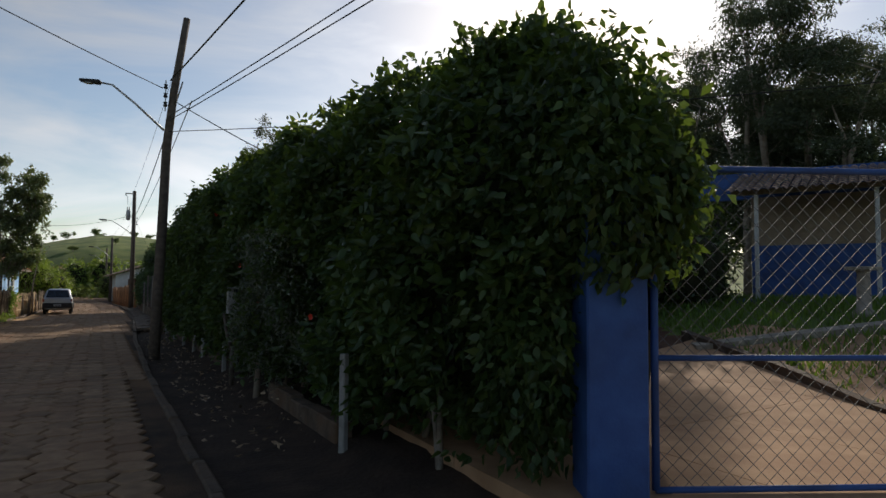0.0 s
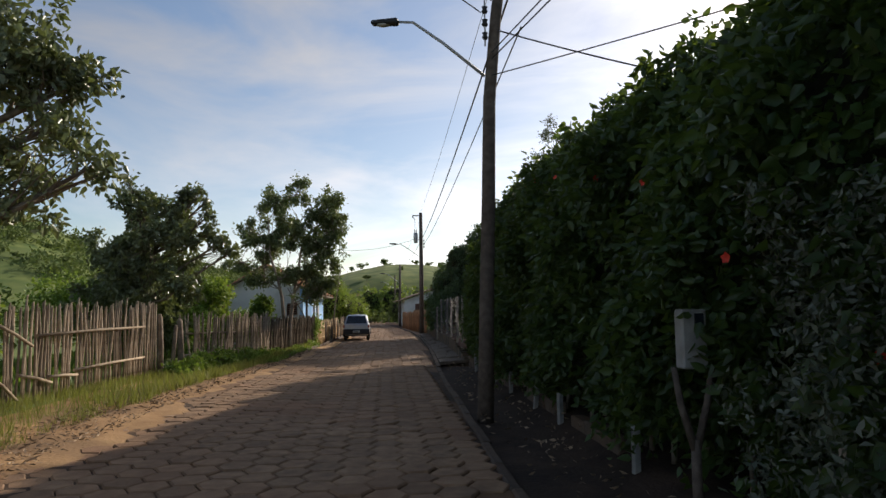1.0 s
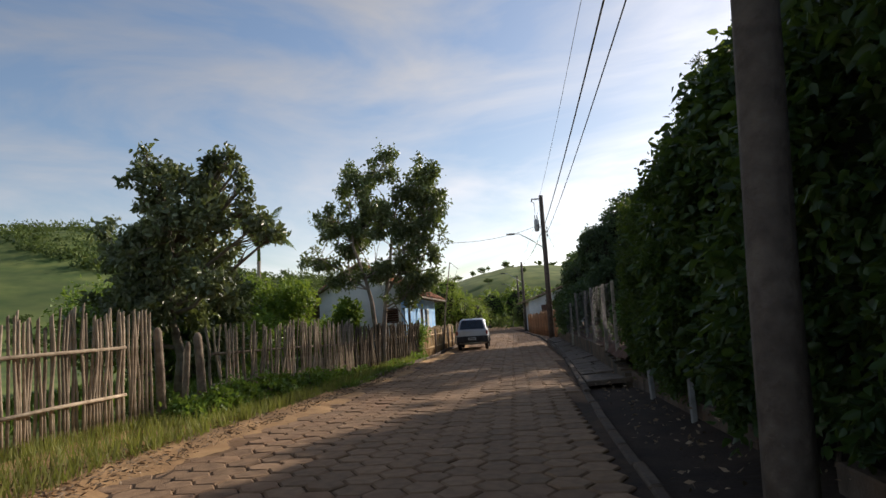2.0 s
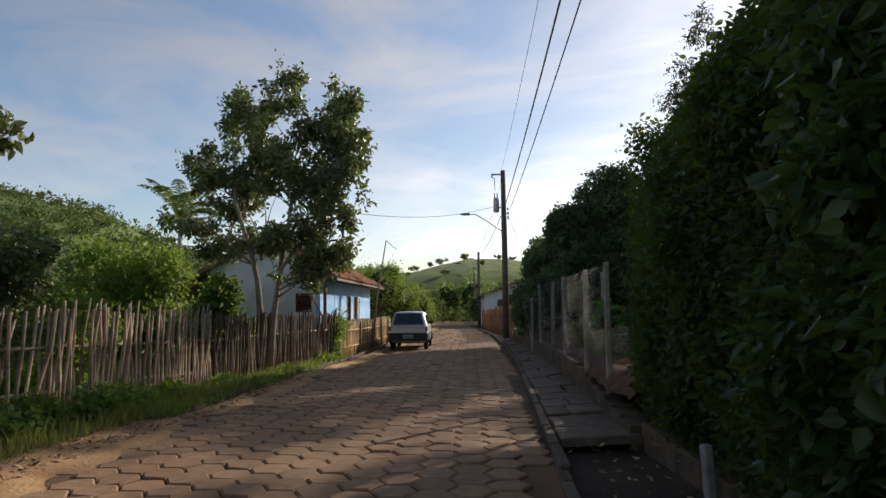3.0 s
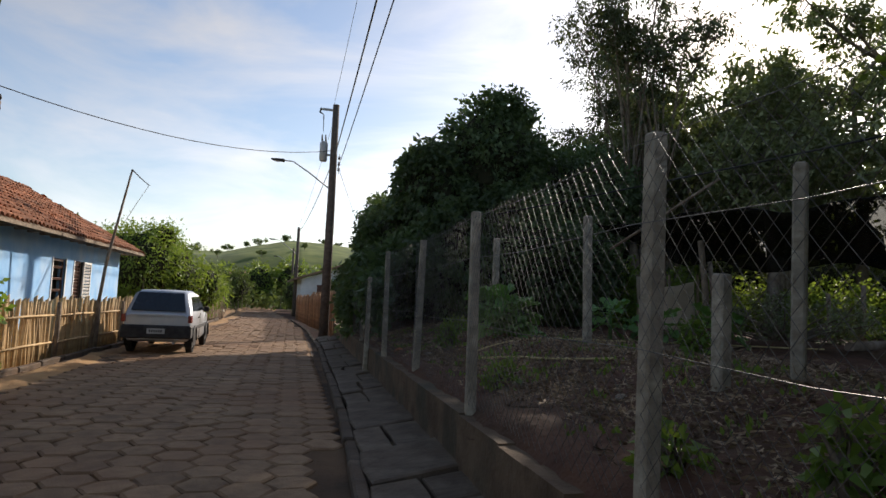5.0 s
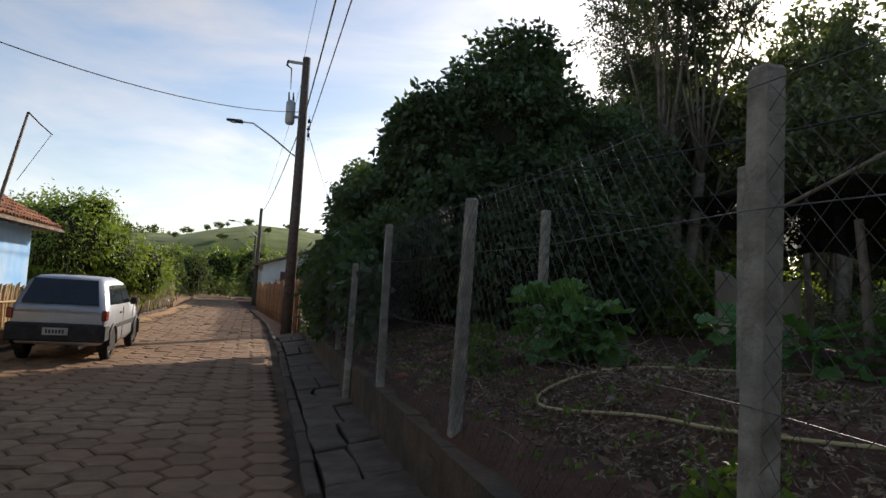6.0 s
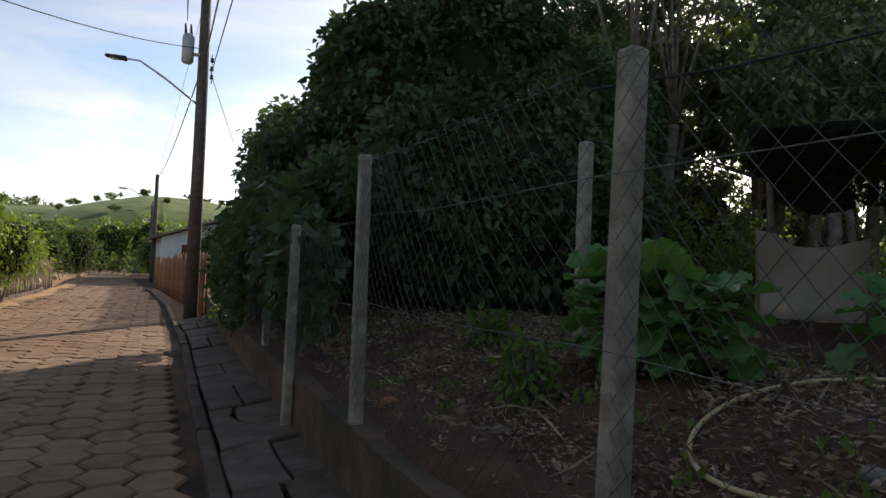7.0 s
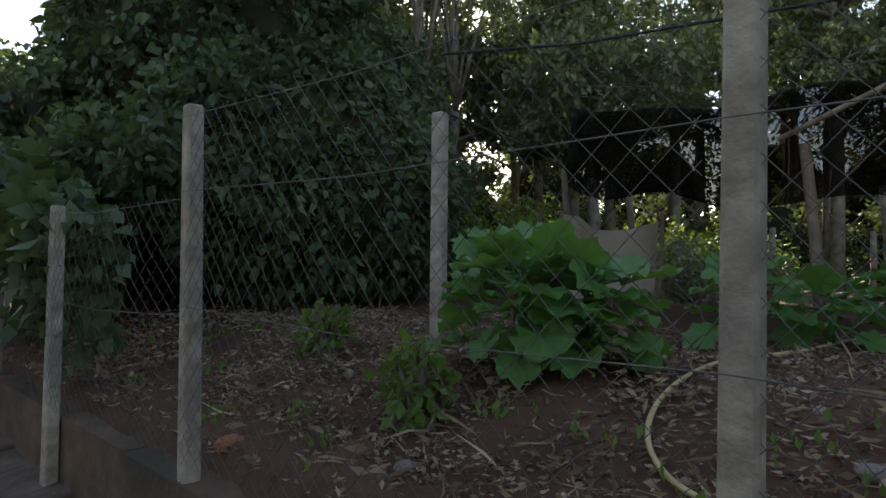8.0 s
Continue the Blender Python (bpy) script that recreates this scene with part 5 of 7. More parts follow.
def bush(name, c, blobs, n, size, lm, lab, cat="bush", group="", clump=10, clump_r=0.16, droop=0.3, wide=0.55, shell=0.7, core=False):
    z = float(land(c[0], c[1])) - 0.05
    root = thing(name, (c[0], c[1], z), lab, cat, group)
    b = [(q[0], q[1], q[2] - z, *q[3:]) for q in blobs]
    b = [(q[0] - c[0], q[1] - c[1], *q[2:]) for q in b]
    pts, out, cl = in_blobs(b, n, shell, clump, clump_r)
    keep = pts[:, 2] > 0.0
    link_mesh("foliage", leaf_mesh("foliage", pts[keep], size, droop, wide, out[keep] * 0.5), lm, root)
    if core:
        # solid dark cores added as painted inner shade, closing gaps between leaves
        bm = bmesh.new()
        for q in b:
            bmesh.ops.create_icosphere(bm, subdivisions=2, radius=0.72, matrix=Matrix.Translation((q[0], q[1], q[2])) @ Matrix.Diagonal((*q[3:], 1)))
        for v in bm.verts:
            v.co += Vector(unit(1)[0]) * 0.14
        part("thicket", bm, M_CORE_SHADE, root)["kind"] = "stuff"
    bm = bmesh.new()
    for i in range(0, len(cl), max(1, len(cl) // 26)):
        e = Vector(cl[i])
        k3 = 0.85 if core else 0.0
        tube(bm, [(e.x * k3 + float(rng.normal(0, 0.08)), e.y * k3 + float(rng.normal(0, 0.08)), -0.05), Vector((e.x * 0.95, e.y * 0.95, max(0.1, e.z * 0.55))) if core else Vector((e.x * 0.45, e.y * 0.45, max(0.1, e.z * 0.55))), e], [0.03, 0.02, 0.006], 5, False)
    st_ = part("stem", bm, M_BARK, root)
    st_["kind"] = "stuff"
    return root


bush("shrub", (-4.6, 31.2), [(-4.6, 31.2, 0.9, 0.5, 0.5, 0.7), (-4.5, 31.2, 1.5, 0.35, 0.4, 0.4)], 4500, 0.12, L_BRIGHT, "bright green shrub behind the stick fence")
bush("shrub", (-7.6, 27.9), [(-7.6, 27.9, 1.5, 1.0, 1.0, 1.1), (-6.9, 28.1, 2.1, 0.8, 0.8, 0.7), (-8.3, 28.1, 2.3, 1.0, 0.9, 0.9), (-6.8, 27.4, 0.8, 0.7, 0.8, 0.6)], 13000, 0.12, L_TREE, "dense dark green shrub behind the stick fence", clump_r=0.13)
bush("shrub", (-7.6, 33.0), [(-7.6, 33.0, 1.3, 1.0, 1.0, 1.1), (-6.8, 33.2, 2.2, 0.7, 0.8, 0.7), (-8.4, 33.2, 2.2, 0.9, 0.9, 0.9), (-6.4, 33.2, 0.8, 0.7, 0.7, 0.7)], 12000, 0.12, L_BRIGHT, "bright leafy shrub beside the lean-to", clump_r=0.14)
bush("shrub", (-5.6, 32.6), [(-5.6, 32.6, 0.8, 0.6, 0.7, 0.6), (-5.0, 33.2, 0.6, 0.6, 0.7, 0.5)], 5000, 0.1, L_WEED, "low green growth behind the stick fence")
bush("shrub", (-9.6, 20.5), [(-9.6, 20.5, 1.6, 1.6, 1.5, 1.2), (-10.8, 21.5, 2.2, 1.3, 1.4, 1.1), (-8.4, 19.5, 1.2, 1.2, 1.2, 0.9), (-11.5, 18, 1.8, 1.6, 1.6, 1.5)], 16000, 0.13, L_BRIGHT, "broad bright green shrubs in the field")
bush("shrub", (-8.7, 27.5), [(-8.7, 27.5, 1.2, 1.4, 1.3, 1.0), (-7.6, 28.0, 0.9, 1.0, 1.0, 0.8), (-10.2, 28.0, 1.6, 1.3, 1.4, 1.1), (-7.0, 30, 0.9, 0.9, 0.9, 0.8)], 15000, 0.12, L_WEED, "tangled green shrubs behind the fence")
bush("shrub", (-9.5, 34.0), [(-9.5, 34.0, 1.1, 1.6, 1.5, 1.1), (-11.5, 35.0, 1.4, 1.5, 1.5, 1.2), (-8.0, 33.5, 0.8, 1.0, 1.0, 0.8)], 11000, 0.13, L_TREE, "dark shrubs beside the house")
bush("shrub", (-3.3, 36.3), [(-3.25, 36.3, 0.35, 0.3, 0.4, 0.5), (-3.1, 36.5, 0.75, 0.25, 0.3, 0.35)], 2600, 0.1, L_WEED, "green climber at the fence corner")
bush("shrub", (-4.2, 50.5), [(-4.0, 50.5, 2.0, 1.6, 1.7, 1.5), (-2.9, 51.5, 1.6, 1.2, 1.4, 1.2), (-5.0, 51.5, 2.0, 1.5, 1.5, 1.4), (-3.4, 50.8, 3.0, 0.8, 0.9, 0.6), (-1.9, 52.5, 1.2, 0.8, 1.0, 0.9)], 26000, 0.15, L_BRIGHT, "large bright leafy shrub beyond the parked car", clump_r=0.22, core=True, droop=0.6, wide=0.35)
bush("shrub", (-7.5, 52.0), [(-7.2, 52.0, 1.9, 1.9, 1.8, 1.5), (-9.5, 53, 1.6, 1.8, 1.8, 1.4), (-6.0, 54, 2.2, 1.4, 1.5, 1.1)], 15000, 0.15, L_TREE, "dark tree mass behind the house", clump_r=0.22)
# palm
palm = thing("palm_tree", (-20.4, 62.5, float(land(-20.4, 62.5)) - 0.1), "young palm with a grey ringed trunk and feathery fronds", "palm")
bm = bmesh.new()
ring_r = [0.12 + 0.012 * (i % 2) - 0.003 * i for i in range(14)]
tube(bm, [(0.01 * i, 0, -0.1 + 0.3 * i) for i in range(14)], ring_r, 9)
part("trunk", bm, M_BARK_PALE, palm)
bm = bmesh.new()
tube(bm, [(0.13, 0, 3.75), (0.14, 0, 4.3), (0.15, 0, 4.7)], [0.09, 0.08, 0.03], 8)
part("crownshaft", bm, L_PALM, palm, "smooth green crownshaft")
for i in range(11):
    a = i * 2.399 + 0.3
    up = 0.65 + 0.95 * ((i * 7) % 11) / 11
    ln = 1.9
    d = Vector((math.cos(a), math.sin(a), 0))
    pth = [Vector((0.15, 0, 4.35)) + d * ln * t * (1 - 0.12 * t) + Vector((0, 0, up * 2.5 * t - 1.75 * t * t)) for t in [j / 8 for j in range(9)]]
    bm = bmesh.new()
    tube(bm, pth, [0.022 - 0.0022 * j for j in range(9)], 5, False)
    side = d.cross(Vector((0, 0, 1)))
    for j in range(2, 66):
        t = j / 66 * 8
        k2 = int(t)
        p = pth[k2].lerp(pth[min(8, k2 + 1)], t - k2)
        dirn = (pth[min(8, k2 + 1)] - pth[k2]).normalized()
        sz = 0.5 * math.sin(math.pi * min(0.97, 0.12 + j / 75))
        for s in (1, -1):
            tip = p + side * s * sz * 0.8 + dirn * sz * 0.45 - Vector((0, 0, sz * (0.2 + 0.3 * rng.random())))
            mid = p.lerp(tip, 0.5) + Vector((0, 0, sz * 0.1))
            w = dirn * 0.016
            v = [bm.verts.new(q) for q in (p - w, p + w, mid + w, tip, mid - w)]
            bm.faces.new(v)
    part("frond", bm, L_PALM, palm)
palm.scale = (1.8, 1.8, 1.95)

# ---- vine-covered trees beyond the wire fence ----
vine = thing("vine_thicket", (0, 0, 0), "mound of trees smothered in broad-leaved vines", "vines")
VB = [(5.8, 39.6, 4.35, 1.3, 1.4, 1.6), (4.5, 39.8, 3.4, 1.0, 1.3, 1.35), (3.8, 41.5, 2.5, 0.75, 2.2, 1.15), (7.5, 40.2, 3.6, 1.4, 1.5, 1.4), (5.7, 38.2, 2.1, 1.9, 0.9, 1.4), (3.7, 38.9, 2.0, 0.6, 1.7, 0.45), (9.0, 41.5, 3.9, 1.6, 1.6, 1.6), (3.75, 43.3, 2.9, 0.65, 1.3, 1.1), (7.3, 38.9, 2.0, 1.3, 1.0, 1.3), (5.4, 41.6, 1.3, 1.8, 1.8, 1.3)]
VL = VB + ragged(VB, 9, 0.22, 0.4)
pts, out, cl = in_blobs(VL, 120000, 0.3, 10, 0.14)
ok = (pts[:, 2] > land(pts[:, 0], pts[:, 1]) + 0.1) & (pts[:, 0] > 3.0 - 0.3 * (pts[:, 2] > 1.7))
link_mesh("foliage", leaf_mesh("foliage", pts[ok], 0.115, 0.65, 0.62, out[ok] * 0.6, fine=True), L_VINE, vine)
# near-black shells added under the vines, shade put in as colour
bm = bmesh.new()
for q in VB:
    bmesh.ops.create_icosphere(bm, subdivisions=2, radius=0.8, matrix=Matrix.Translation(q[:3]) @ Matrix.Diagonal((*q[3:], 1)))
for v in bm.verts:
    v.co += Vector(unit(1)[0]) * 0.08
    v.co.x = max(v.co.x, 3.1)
part("thicket", bm, M_CORE_SHADE, vine)
drape = rng.random((2400, 3)) * (0.4, 6.5, 0.5) + (2.72, 36.6, 1.5)
drape[:, 2] += 0.12 * np.sin(drape[:, 1] * 2.3) - np.clip(37.6 - drape[:, 1], 0, 1) * 0.5
drape[:, 2] -= rng.random(2400) ** 4 * 0.6 - np.clip(drape[:, 1] - 39.5, 0, 1) * rng.random(2400) * -0.9
link_mesh("foliage", leaf_mesh("foliage", np.repeat(drape, 4, 0) + rng.normal(size=(9600, 3)) * 0.07, 0.14, 0.8, 0.75, np.repeat([[-0.5, 0, 0.3]], 9600, 0)), L_VINE, vine, "vines hanging over the wire fence")

# ---- garden behind the wire ----


def inner_post(x, y, h, w=0.045, lab="weathered concrete post inside the garden"):
    bm = bmesh.new()
    box(bm, (-w, -w, -0.15), (w, w, h), bevel=0.014)
    ob = part("garden_post", bm, M_CONC)
    ob.matrix_world = pose(x, y, float(land(x, y)), float(rng.normal(0, 1)), float(rng.normal(0, 1)), float(rng.uniform(0, 40)))
    return tagged(ob, lab, "post", "inner garden posts")


for x, y, h in ((4.56, 35.22, 1.5), (4.85, 32.62, 1.55), (4.75, 29.35, 1.5)):
    inner_post(x, y, h)
inner_post(4.19, 29.4, 0.76, 0.05, "short pale concrete stub post in the garden")


def pole_stick(x, y, h, r=0.05):
    bm = bmesh.new()
    tube(bm, [(0, 0, -0.1), (0.02, 0, h * 0.5), (0, 0.02, h)], [r, r * 0.95, r * 0.85], 7)
    ob = part("net_pole", bm, M_WOOD)
    ob.matrix_world = pose(x, y, float(land(x, y)), float(rng.normal(0, 2)), float(rng.normal(0, 2)), 0)
    return tagged(ob, "rough wooden pole holding up the shade net", "pole", "net poles")


for x, y, h in ((8.5, 36.7, 1.75), (7.2, 33.6, 1.5), (9.2, 36.1, 1.45), (10.6, 33.6, 1.5), (11.6, 35.2, 1.1), (10.9, 31.4, 1.5), (12.6, 36.9, 1.0), (13.4, 34.2, 1.1), (12.2, 32.6, 1.2), (10.1, 37.6, 1.2), (14.2, 36.0, 1.0)):
    pole_stick(x, y, h)
# black net that sags away from its high near edge to low poles behind
n = 30
U, V = np.meshgrid(np.linspace(0, 1, n), np.linspace(0, 1, n))
near_x, near_y = 5.55 + 1.25 * U, 34.8 - 5.8 * U
back_x, back_y = 8.5 + 2.6 * U, 36.75 - 7.0 * U
V = 0.25 + 0.75 * V
nx_, ny_ = near_x * (1 - V) + back_x * V, near_y * (1 - V) + back_y * V
nz_ = 2.80 - (0.42 + 0.28 * np.clip(U * 5, 0, 1)) * V ** 0.8 - 0.22 * np.sin(V * 3.14) * (0.6 + 0.4 * np.sin(U * 14)) + 0.03 * np.sin(U * 37 + V * 15)
q = (np.arange(n - 1)[:, None] * n + np.arange(n - 1)[None, :]).ravel()
net_me = fast("canopy", np.stack([nx_, ny_, nz_], -1).reshape(-1, 3), np.stack([q, q + 1, q + n + 1, q + n], 1), True)
net_ob = thing("shade_net", (0, 0, 0), "sagging black shade net stretched over the garden beds", "shade net")
net_part = link_mesh("canopy", net_me, M_NET, net_ob)
net_part.modifiers.new("cloth", "SOLIDIFY").thickness = 0.006
hang = np.stack([np.stack([nx_[-1], ny_[-1], nz_[-1]], -1), np.stack([nx_[-1] + 0.05, ny_[-1] + 0.05, nz_[-1] - 0.16 - 0.09 * np.sin(np.arange(n) * 0.9)], -1)], 1)
k = np.arange(n - 1) * 2
flap = link_mesh("flap", fast("flap", hang.reshape(-1, 3), np.stack([k, k + 1, k + 3, k + 2], 1), True), M_NET, net_ob)
flap.modifiers.new("cloth", "SOLIDIFY").thickness = 0.006
bm = bmesh.new()
tube(bm, [(4.6, 35.25, 2.58), (5.55, 34.8, 2.80), (6.2, 31.9, 2.81), (6.8, 29.0, 2.83)], 0.011, 6)
part("edge_rope", bm, M_CABLE, net_ob)
bm = bmesh.new()
tube(bm, [(4.6, 35.25, 2.2), (6.6, 36.0, 2.35), (8.5, 36.75, 2.42), (9.3, 34.6, 2.15), (11.1, 29.75, 2.1)], 0.008, 6)
part("edge_rope", bm, M_CABLE, net_ob)
bm = bmesh.new()
tube(bm, [(6.3, 32.2, 2.75), (5.9, 32.9, 2.3), (5.6, 33.5, 1.95)], 0.018, 6)
part("stay", bm, M_WOOD, net_ob)
# hung sheet
bm = bmesh.new()
g0 = [[None] * 9 for _ in range(7)]
for j in range(7):
    for i in range(9):
        u, v = i / 8, j / 6
        g0[j][i] = bm.verts.new((7.64 + 0.64 * u + 0.03 * math.sin(v * 5), 36.16 - 0.76 * u + 0.05 * math.sin(u * 14 + v * 2), 0.82 + 0.86 * v - 0.1 * math.sin(u * 3.14) * v + 0.08 * (u < 0.2) * v))
for j in range(6):
    for i in range(8):
        f = bm.faces.new((g0[j][i], g0[j][i + 1], g0[j + 1][i + 1], g0[j + 1][i]))
        f.smooth = True
sheet = tagged(part("hanging_sheet", bm, M_SHEET), "stained pale sheet hung between stakes in the garden", "sheet")
so = sheet.modifiers.new("cloth", "SOLIDIFY")
so.thickness = 0.01
for x, y in ((7.66, 36.22), (8.34, 35.44), (8.02, 35.84)):
    pole_stick(x, y, 1.12, 0.028)


def kale_leaf(size):
    """One broad cupped leaf with a wavy rim and its stalk, along +y."""
    bm = bmesh.new()
    c = bm.verts.new((0, size * 0.35, 0))
    rim = []
    m = 21
    for i in range(m):
        a = -2.55 + 5.1 * i / (m - 1)
        r = size * (0.55 + 0.045 * math.cos(a * 7) + 0.02 * math.cos(a * 15)) * (1 + float(rng.normal(0, 0.04)))
        x, y = math.sin(a) * r, size * 0.5 + math.cos(a) * r
        rim.append(bm.verts.new((x, y, 0.16 * size * (abs(x) / size) + 0.08 * size * math.sin(a * 7 + size * 50) + 0.03 * size)))
    base = bm.verts.new((0, 0, -0.02))
    for i in range(m - 1):
        bm.faces.new((c, rim[i], rim[i + 1])).smooth = True
    bm.faces.new((c, rim[-1], base))
    bm.faces.new((c, base, rim[0]))
    tube(bm, [(0, -size * 0.7, -0.12 * size), (0, -0.2 * size, 0.01), (0, size * 0.5, 0.012)], [0.012, 0.009, 0.004], 5, False)
    me = bpy.data.meshes.new("leaf")
    bm.to_mesh(me)
    bm.free()
    me.materials.append(L_KALE)
    return me


KALE = [kale_leaf(s) for s in (0.19, 0.22, 0.25, 0.28, 0.24, 0.21)]


def kale(x, y, spread, height, leaves):
    z = float(land(x, y))
    root = thing("kale_plant", (x, y, z), "leafy collard plant with broad cupped green leaves", "kale", "kale plants")
    bm = bmesh.new()
    tube(bm, [(0, 0, -0.05), (0.02, 0, height * 0.35), (0, 0, height * 0.7)], [0.035, 0.03, 0.02], 7)
    part("stalk", bm, L_KALE, root)
    for i in range(leaves):
        a = i * 2.399
        t = (i + 0.5) / leaves
        ob = new("leaf", KALE[i % len(KALE)])
        ob.parent = root
        r = spread * (0.25 + 0.75 * math.sqrt(t)) * float(rng.uniform(0.7, 1.0))
        ob.matrix_local = pose(r * math.sin(a) * 0.85, -r * -math.cos(a) * 0.85, height * (1.0 - 0.85 * t ** 1.6) * float(rng.uniform(0.9, 1.05)), 32 - 78 * t + float(rng.normal(0, 16)), float(rng.normal(0, 14)), -math.degrees(a) + float(rng.normal(0, 14)))
    return root


kale(4.30, 34.38, 0.35, 0.62, 44)
kale(4.45, 34.04, 0.26, 0.50, 32)
kale(5.75, 33.75, 0.24, 0.52, 12)
kale(6.25, 33.35, 0.28, 0.40, 14)
kale(6.9, 33.0, 0.3, 0.44, 16)
# hose in a loop
hose_pts = [(4.3, 31.0), (3.95, 31.7), (3.9, 32.1), (3.85, 32.35), (3.62, 32.75), (3.52, 33.05), (3.60, 33.3), (3.85, 33.5), (4.2, 33.58), (4.6, 33.58), (5.1, 33.6), (5.8, 33.32), (6.4, 33.4), (7.4, 33.1), (8.5, 32.9)]
cv = bpy.data.curves.new("garden_hose", "CURVE")
cv.dimensions, cv.bevel_depth, cv.bevel_resolution = "3D", 0.011, 2
sp = cv.splines.new("NURBS")
sp.points.add(len(hose_pts) - 1)
for p, (x, y) in zip(sp.points, hose_pts):
    p.co = (x, y, float(land(x, y)) + 0.03, 1)
sp.use_endpoint_u, sp.order_u = True, 4
cv.materials.append(M_HOSE)
tagged(new("garden_hose", cv), "pale yellow garden hose looped on the soil", "hose")


def rock(x, y, s, material, name="stone", lab="small pale stone lying on the soil", cat="stone"):
    bm = bmesh.new()
    bmesh.ops.create_icosphere(bm, subdivisions=2, radius=1.0)
    for v in bm.verts:
        v.co *= 1 + 0.22 * noise.noise(v.co * 1.7 + Vector((x, y, 0)))
        v.co.z *= 0.6
    ob = part(name, bm, material)
    ob.matrix_world = pose(x, y, float(land(x, y)) + s * 0.25, 0, 0, float(rng.uniform(0, 180))) @ Matrix.Diagonal((s, s * 0.75, s, 1))
    return tagged(ob, lab, cat, "garden stones" if material is M_STONE else "")


for x, y, s in ((3.92, 32.78, 0.055), (4.3, 33.0, 0.04), (3.9, 35.3, 0.045), (3.4, 31.0, 0.06), (3.7, 29.8, 0.05), (4.1, 34.4, 0.04), (3.3, 34.2, 0.05)):
    rock(x, y, s, M_STONE)
rock(3.03, 35.04, 0.075, M_BRICKRED, "brick_fragment", "broken red brick fragment on the soil", "brick")
rock(3.1, 26.9, 0.13, M_BRICKRED, "clay_pot_shard", "red clay pot shard beside the fence", "pot shard")


def scatter(n, xf, y0, y1, material, size, wide, droop, name, lab, lift=0.0, up=False, clump=1, r=0.0):
    y = rng.uniform(y0, y1, n // clump)
    x = xf(y)
    y, x = np.repeat(y, clump) + rng.normal(0, 1, (n // clump) * clump) * r, np.repeat(x, clump) + rng.normal(0, 1, (n // clump) * clump) * r
    p = np.stack([x, y, land(x, y) + lift], 1)
    if up:
        o = np.stack([np.zeros(len(x)), np.zeros(len(x)), np.full(len(x), 1.6)], 1)
        me = leaf_mesh(name, p, size, droop, wide, o, 0.05, 0.6)
    else:
        o = rng.normal(size=(len(x), 3)) * (1.5, 1.5, 0.15)
        me = leaf_mesh(name, p, size, droop, wide, o, 0.08, 0.5)
    return tagged(link_mesh(name, me, material), lab, name.replace("_", " "), kind="stuff")


scatter(38000, lambda y: 2.85 + rng.random(len(y)) ** 1.3 * 3.2, 25.5, 39.0, M_LITTER, 0.046, 0.35, 0.0, "leaf_litter", "dry brown leaves and twigs on dark soil", 0.02)
scatter(2600, lambda y: 3.0 + rng.random(len(y)) * 3.5, 25.5, 38.5, M_LITTER, 0.2, 0.05, 0.0, "twig_litter", "thin dry sticks scattered on the soil", 0.025)
scatter(1500, lambda y: 2.98 + rng.random(len(y)) * 2.2, 25.5, 38.5, L_WEED, 0.045, 0.5, -0.2, "low_weeds", "sparse small green weeds on the soil", 0.02, True, 12, 0.06)
scatter(900, lambda y: kerb_x(y) + 0.2 + rng.random(len(y)) * 1.0, 6, 40, M_LITTER, 0.07, 0.4, 0.0, "leaf_litter", "dry leaves on the footpath", 0.13)
for x, y, h in ((3.62, 34.45, 0.35), (3.55, 27.8, 0.3), (3.1, 28.3, 0.22), (5.4, 31.4, 0.35), (3.2, 30.9, 0.28), (4.1, 35.8, 0.3), (6.2, 29.4, 0.5)):
    z = float(land(x, y))
    bush("weed", (x, y), [(x, y, z + h * 0.5, 0.1 + h * 0.1, 0.1 + h * 0.1, h * 0.55)], int(90 + 520 * h), 0.075, L_WEED, "bright green weed growing in the garden", "weed", "garden weeds", 6, 0.06)

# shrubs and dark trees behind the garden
# first shrub is an added, mostly unseen shadow caster past the hedge end
bush("shrub", (4.7, 27.1), [(4.3, 26.5, 2.0, 0.8, 0.8, 2.0), (5.0, 27.5, 2.3, 0.9, 0.9, 2.1), (5.9, 28.2, 2.4, 0.9, 0.9, 2.1)], 9000, 0.11, L_BOX, "tall leafy shrub added out of view to shade the road", core=True)
bush("shrub", (10.6, 35.9), [(10.6, 36.1, 1.15, 0.75, 0.6, 0.5), (11.3, 35.2, 1.1, 0.6, 0.6, 0.45), (9.9, 36.9, 1.1, 0.5, 0.5, 0.45)], 3600, 0.065, L_GUAVA, "sunlit pale green shrub in the garden beds", clump_r=0.1)
bush("shrub", (10.4, 38.6), [(10.2, 38.5, 1.4, 0.9, 0.7, 0.8), (9.4, 39.2, 1.4, 0.7, 0.7, 0.8)], 5000, 0.09, L_BRIGHT, "sunlit yellow-green bush behind the garden", clump_r=0.12)
for x, y, ln, a in ((10.2, 33.4, 2.6, 20), (10.9, 32.7, 2.2, 8), (9.6, 37.6, 2.0, 50), (11.8, 33.9, 3.0, 28)):
    bm = bmesh.new()
    tube(bm, [(-ln / 2, 0, 0.07), (0, 0.03, 0.10), (ln / 2, 0, 0.08)], [0.07, 0.065, 0.055], 8)
    ob = part("log", bm, M_BARK_PALE)
    ob.matrix_world = pose(x, y, float(land(x, y)), 0, 0, a)
    tagged(ob, "fallen pale log lying by the garden beds", "log", "garden logs")
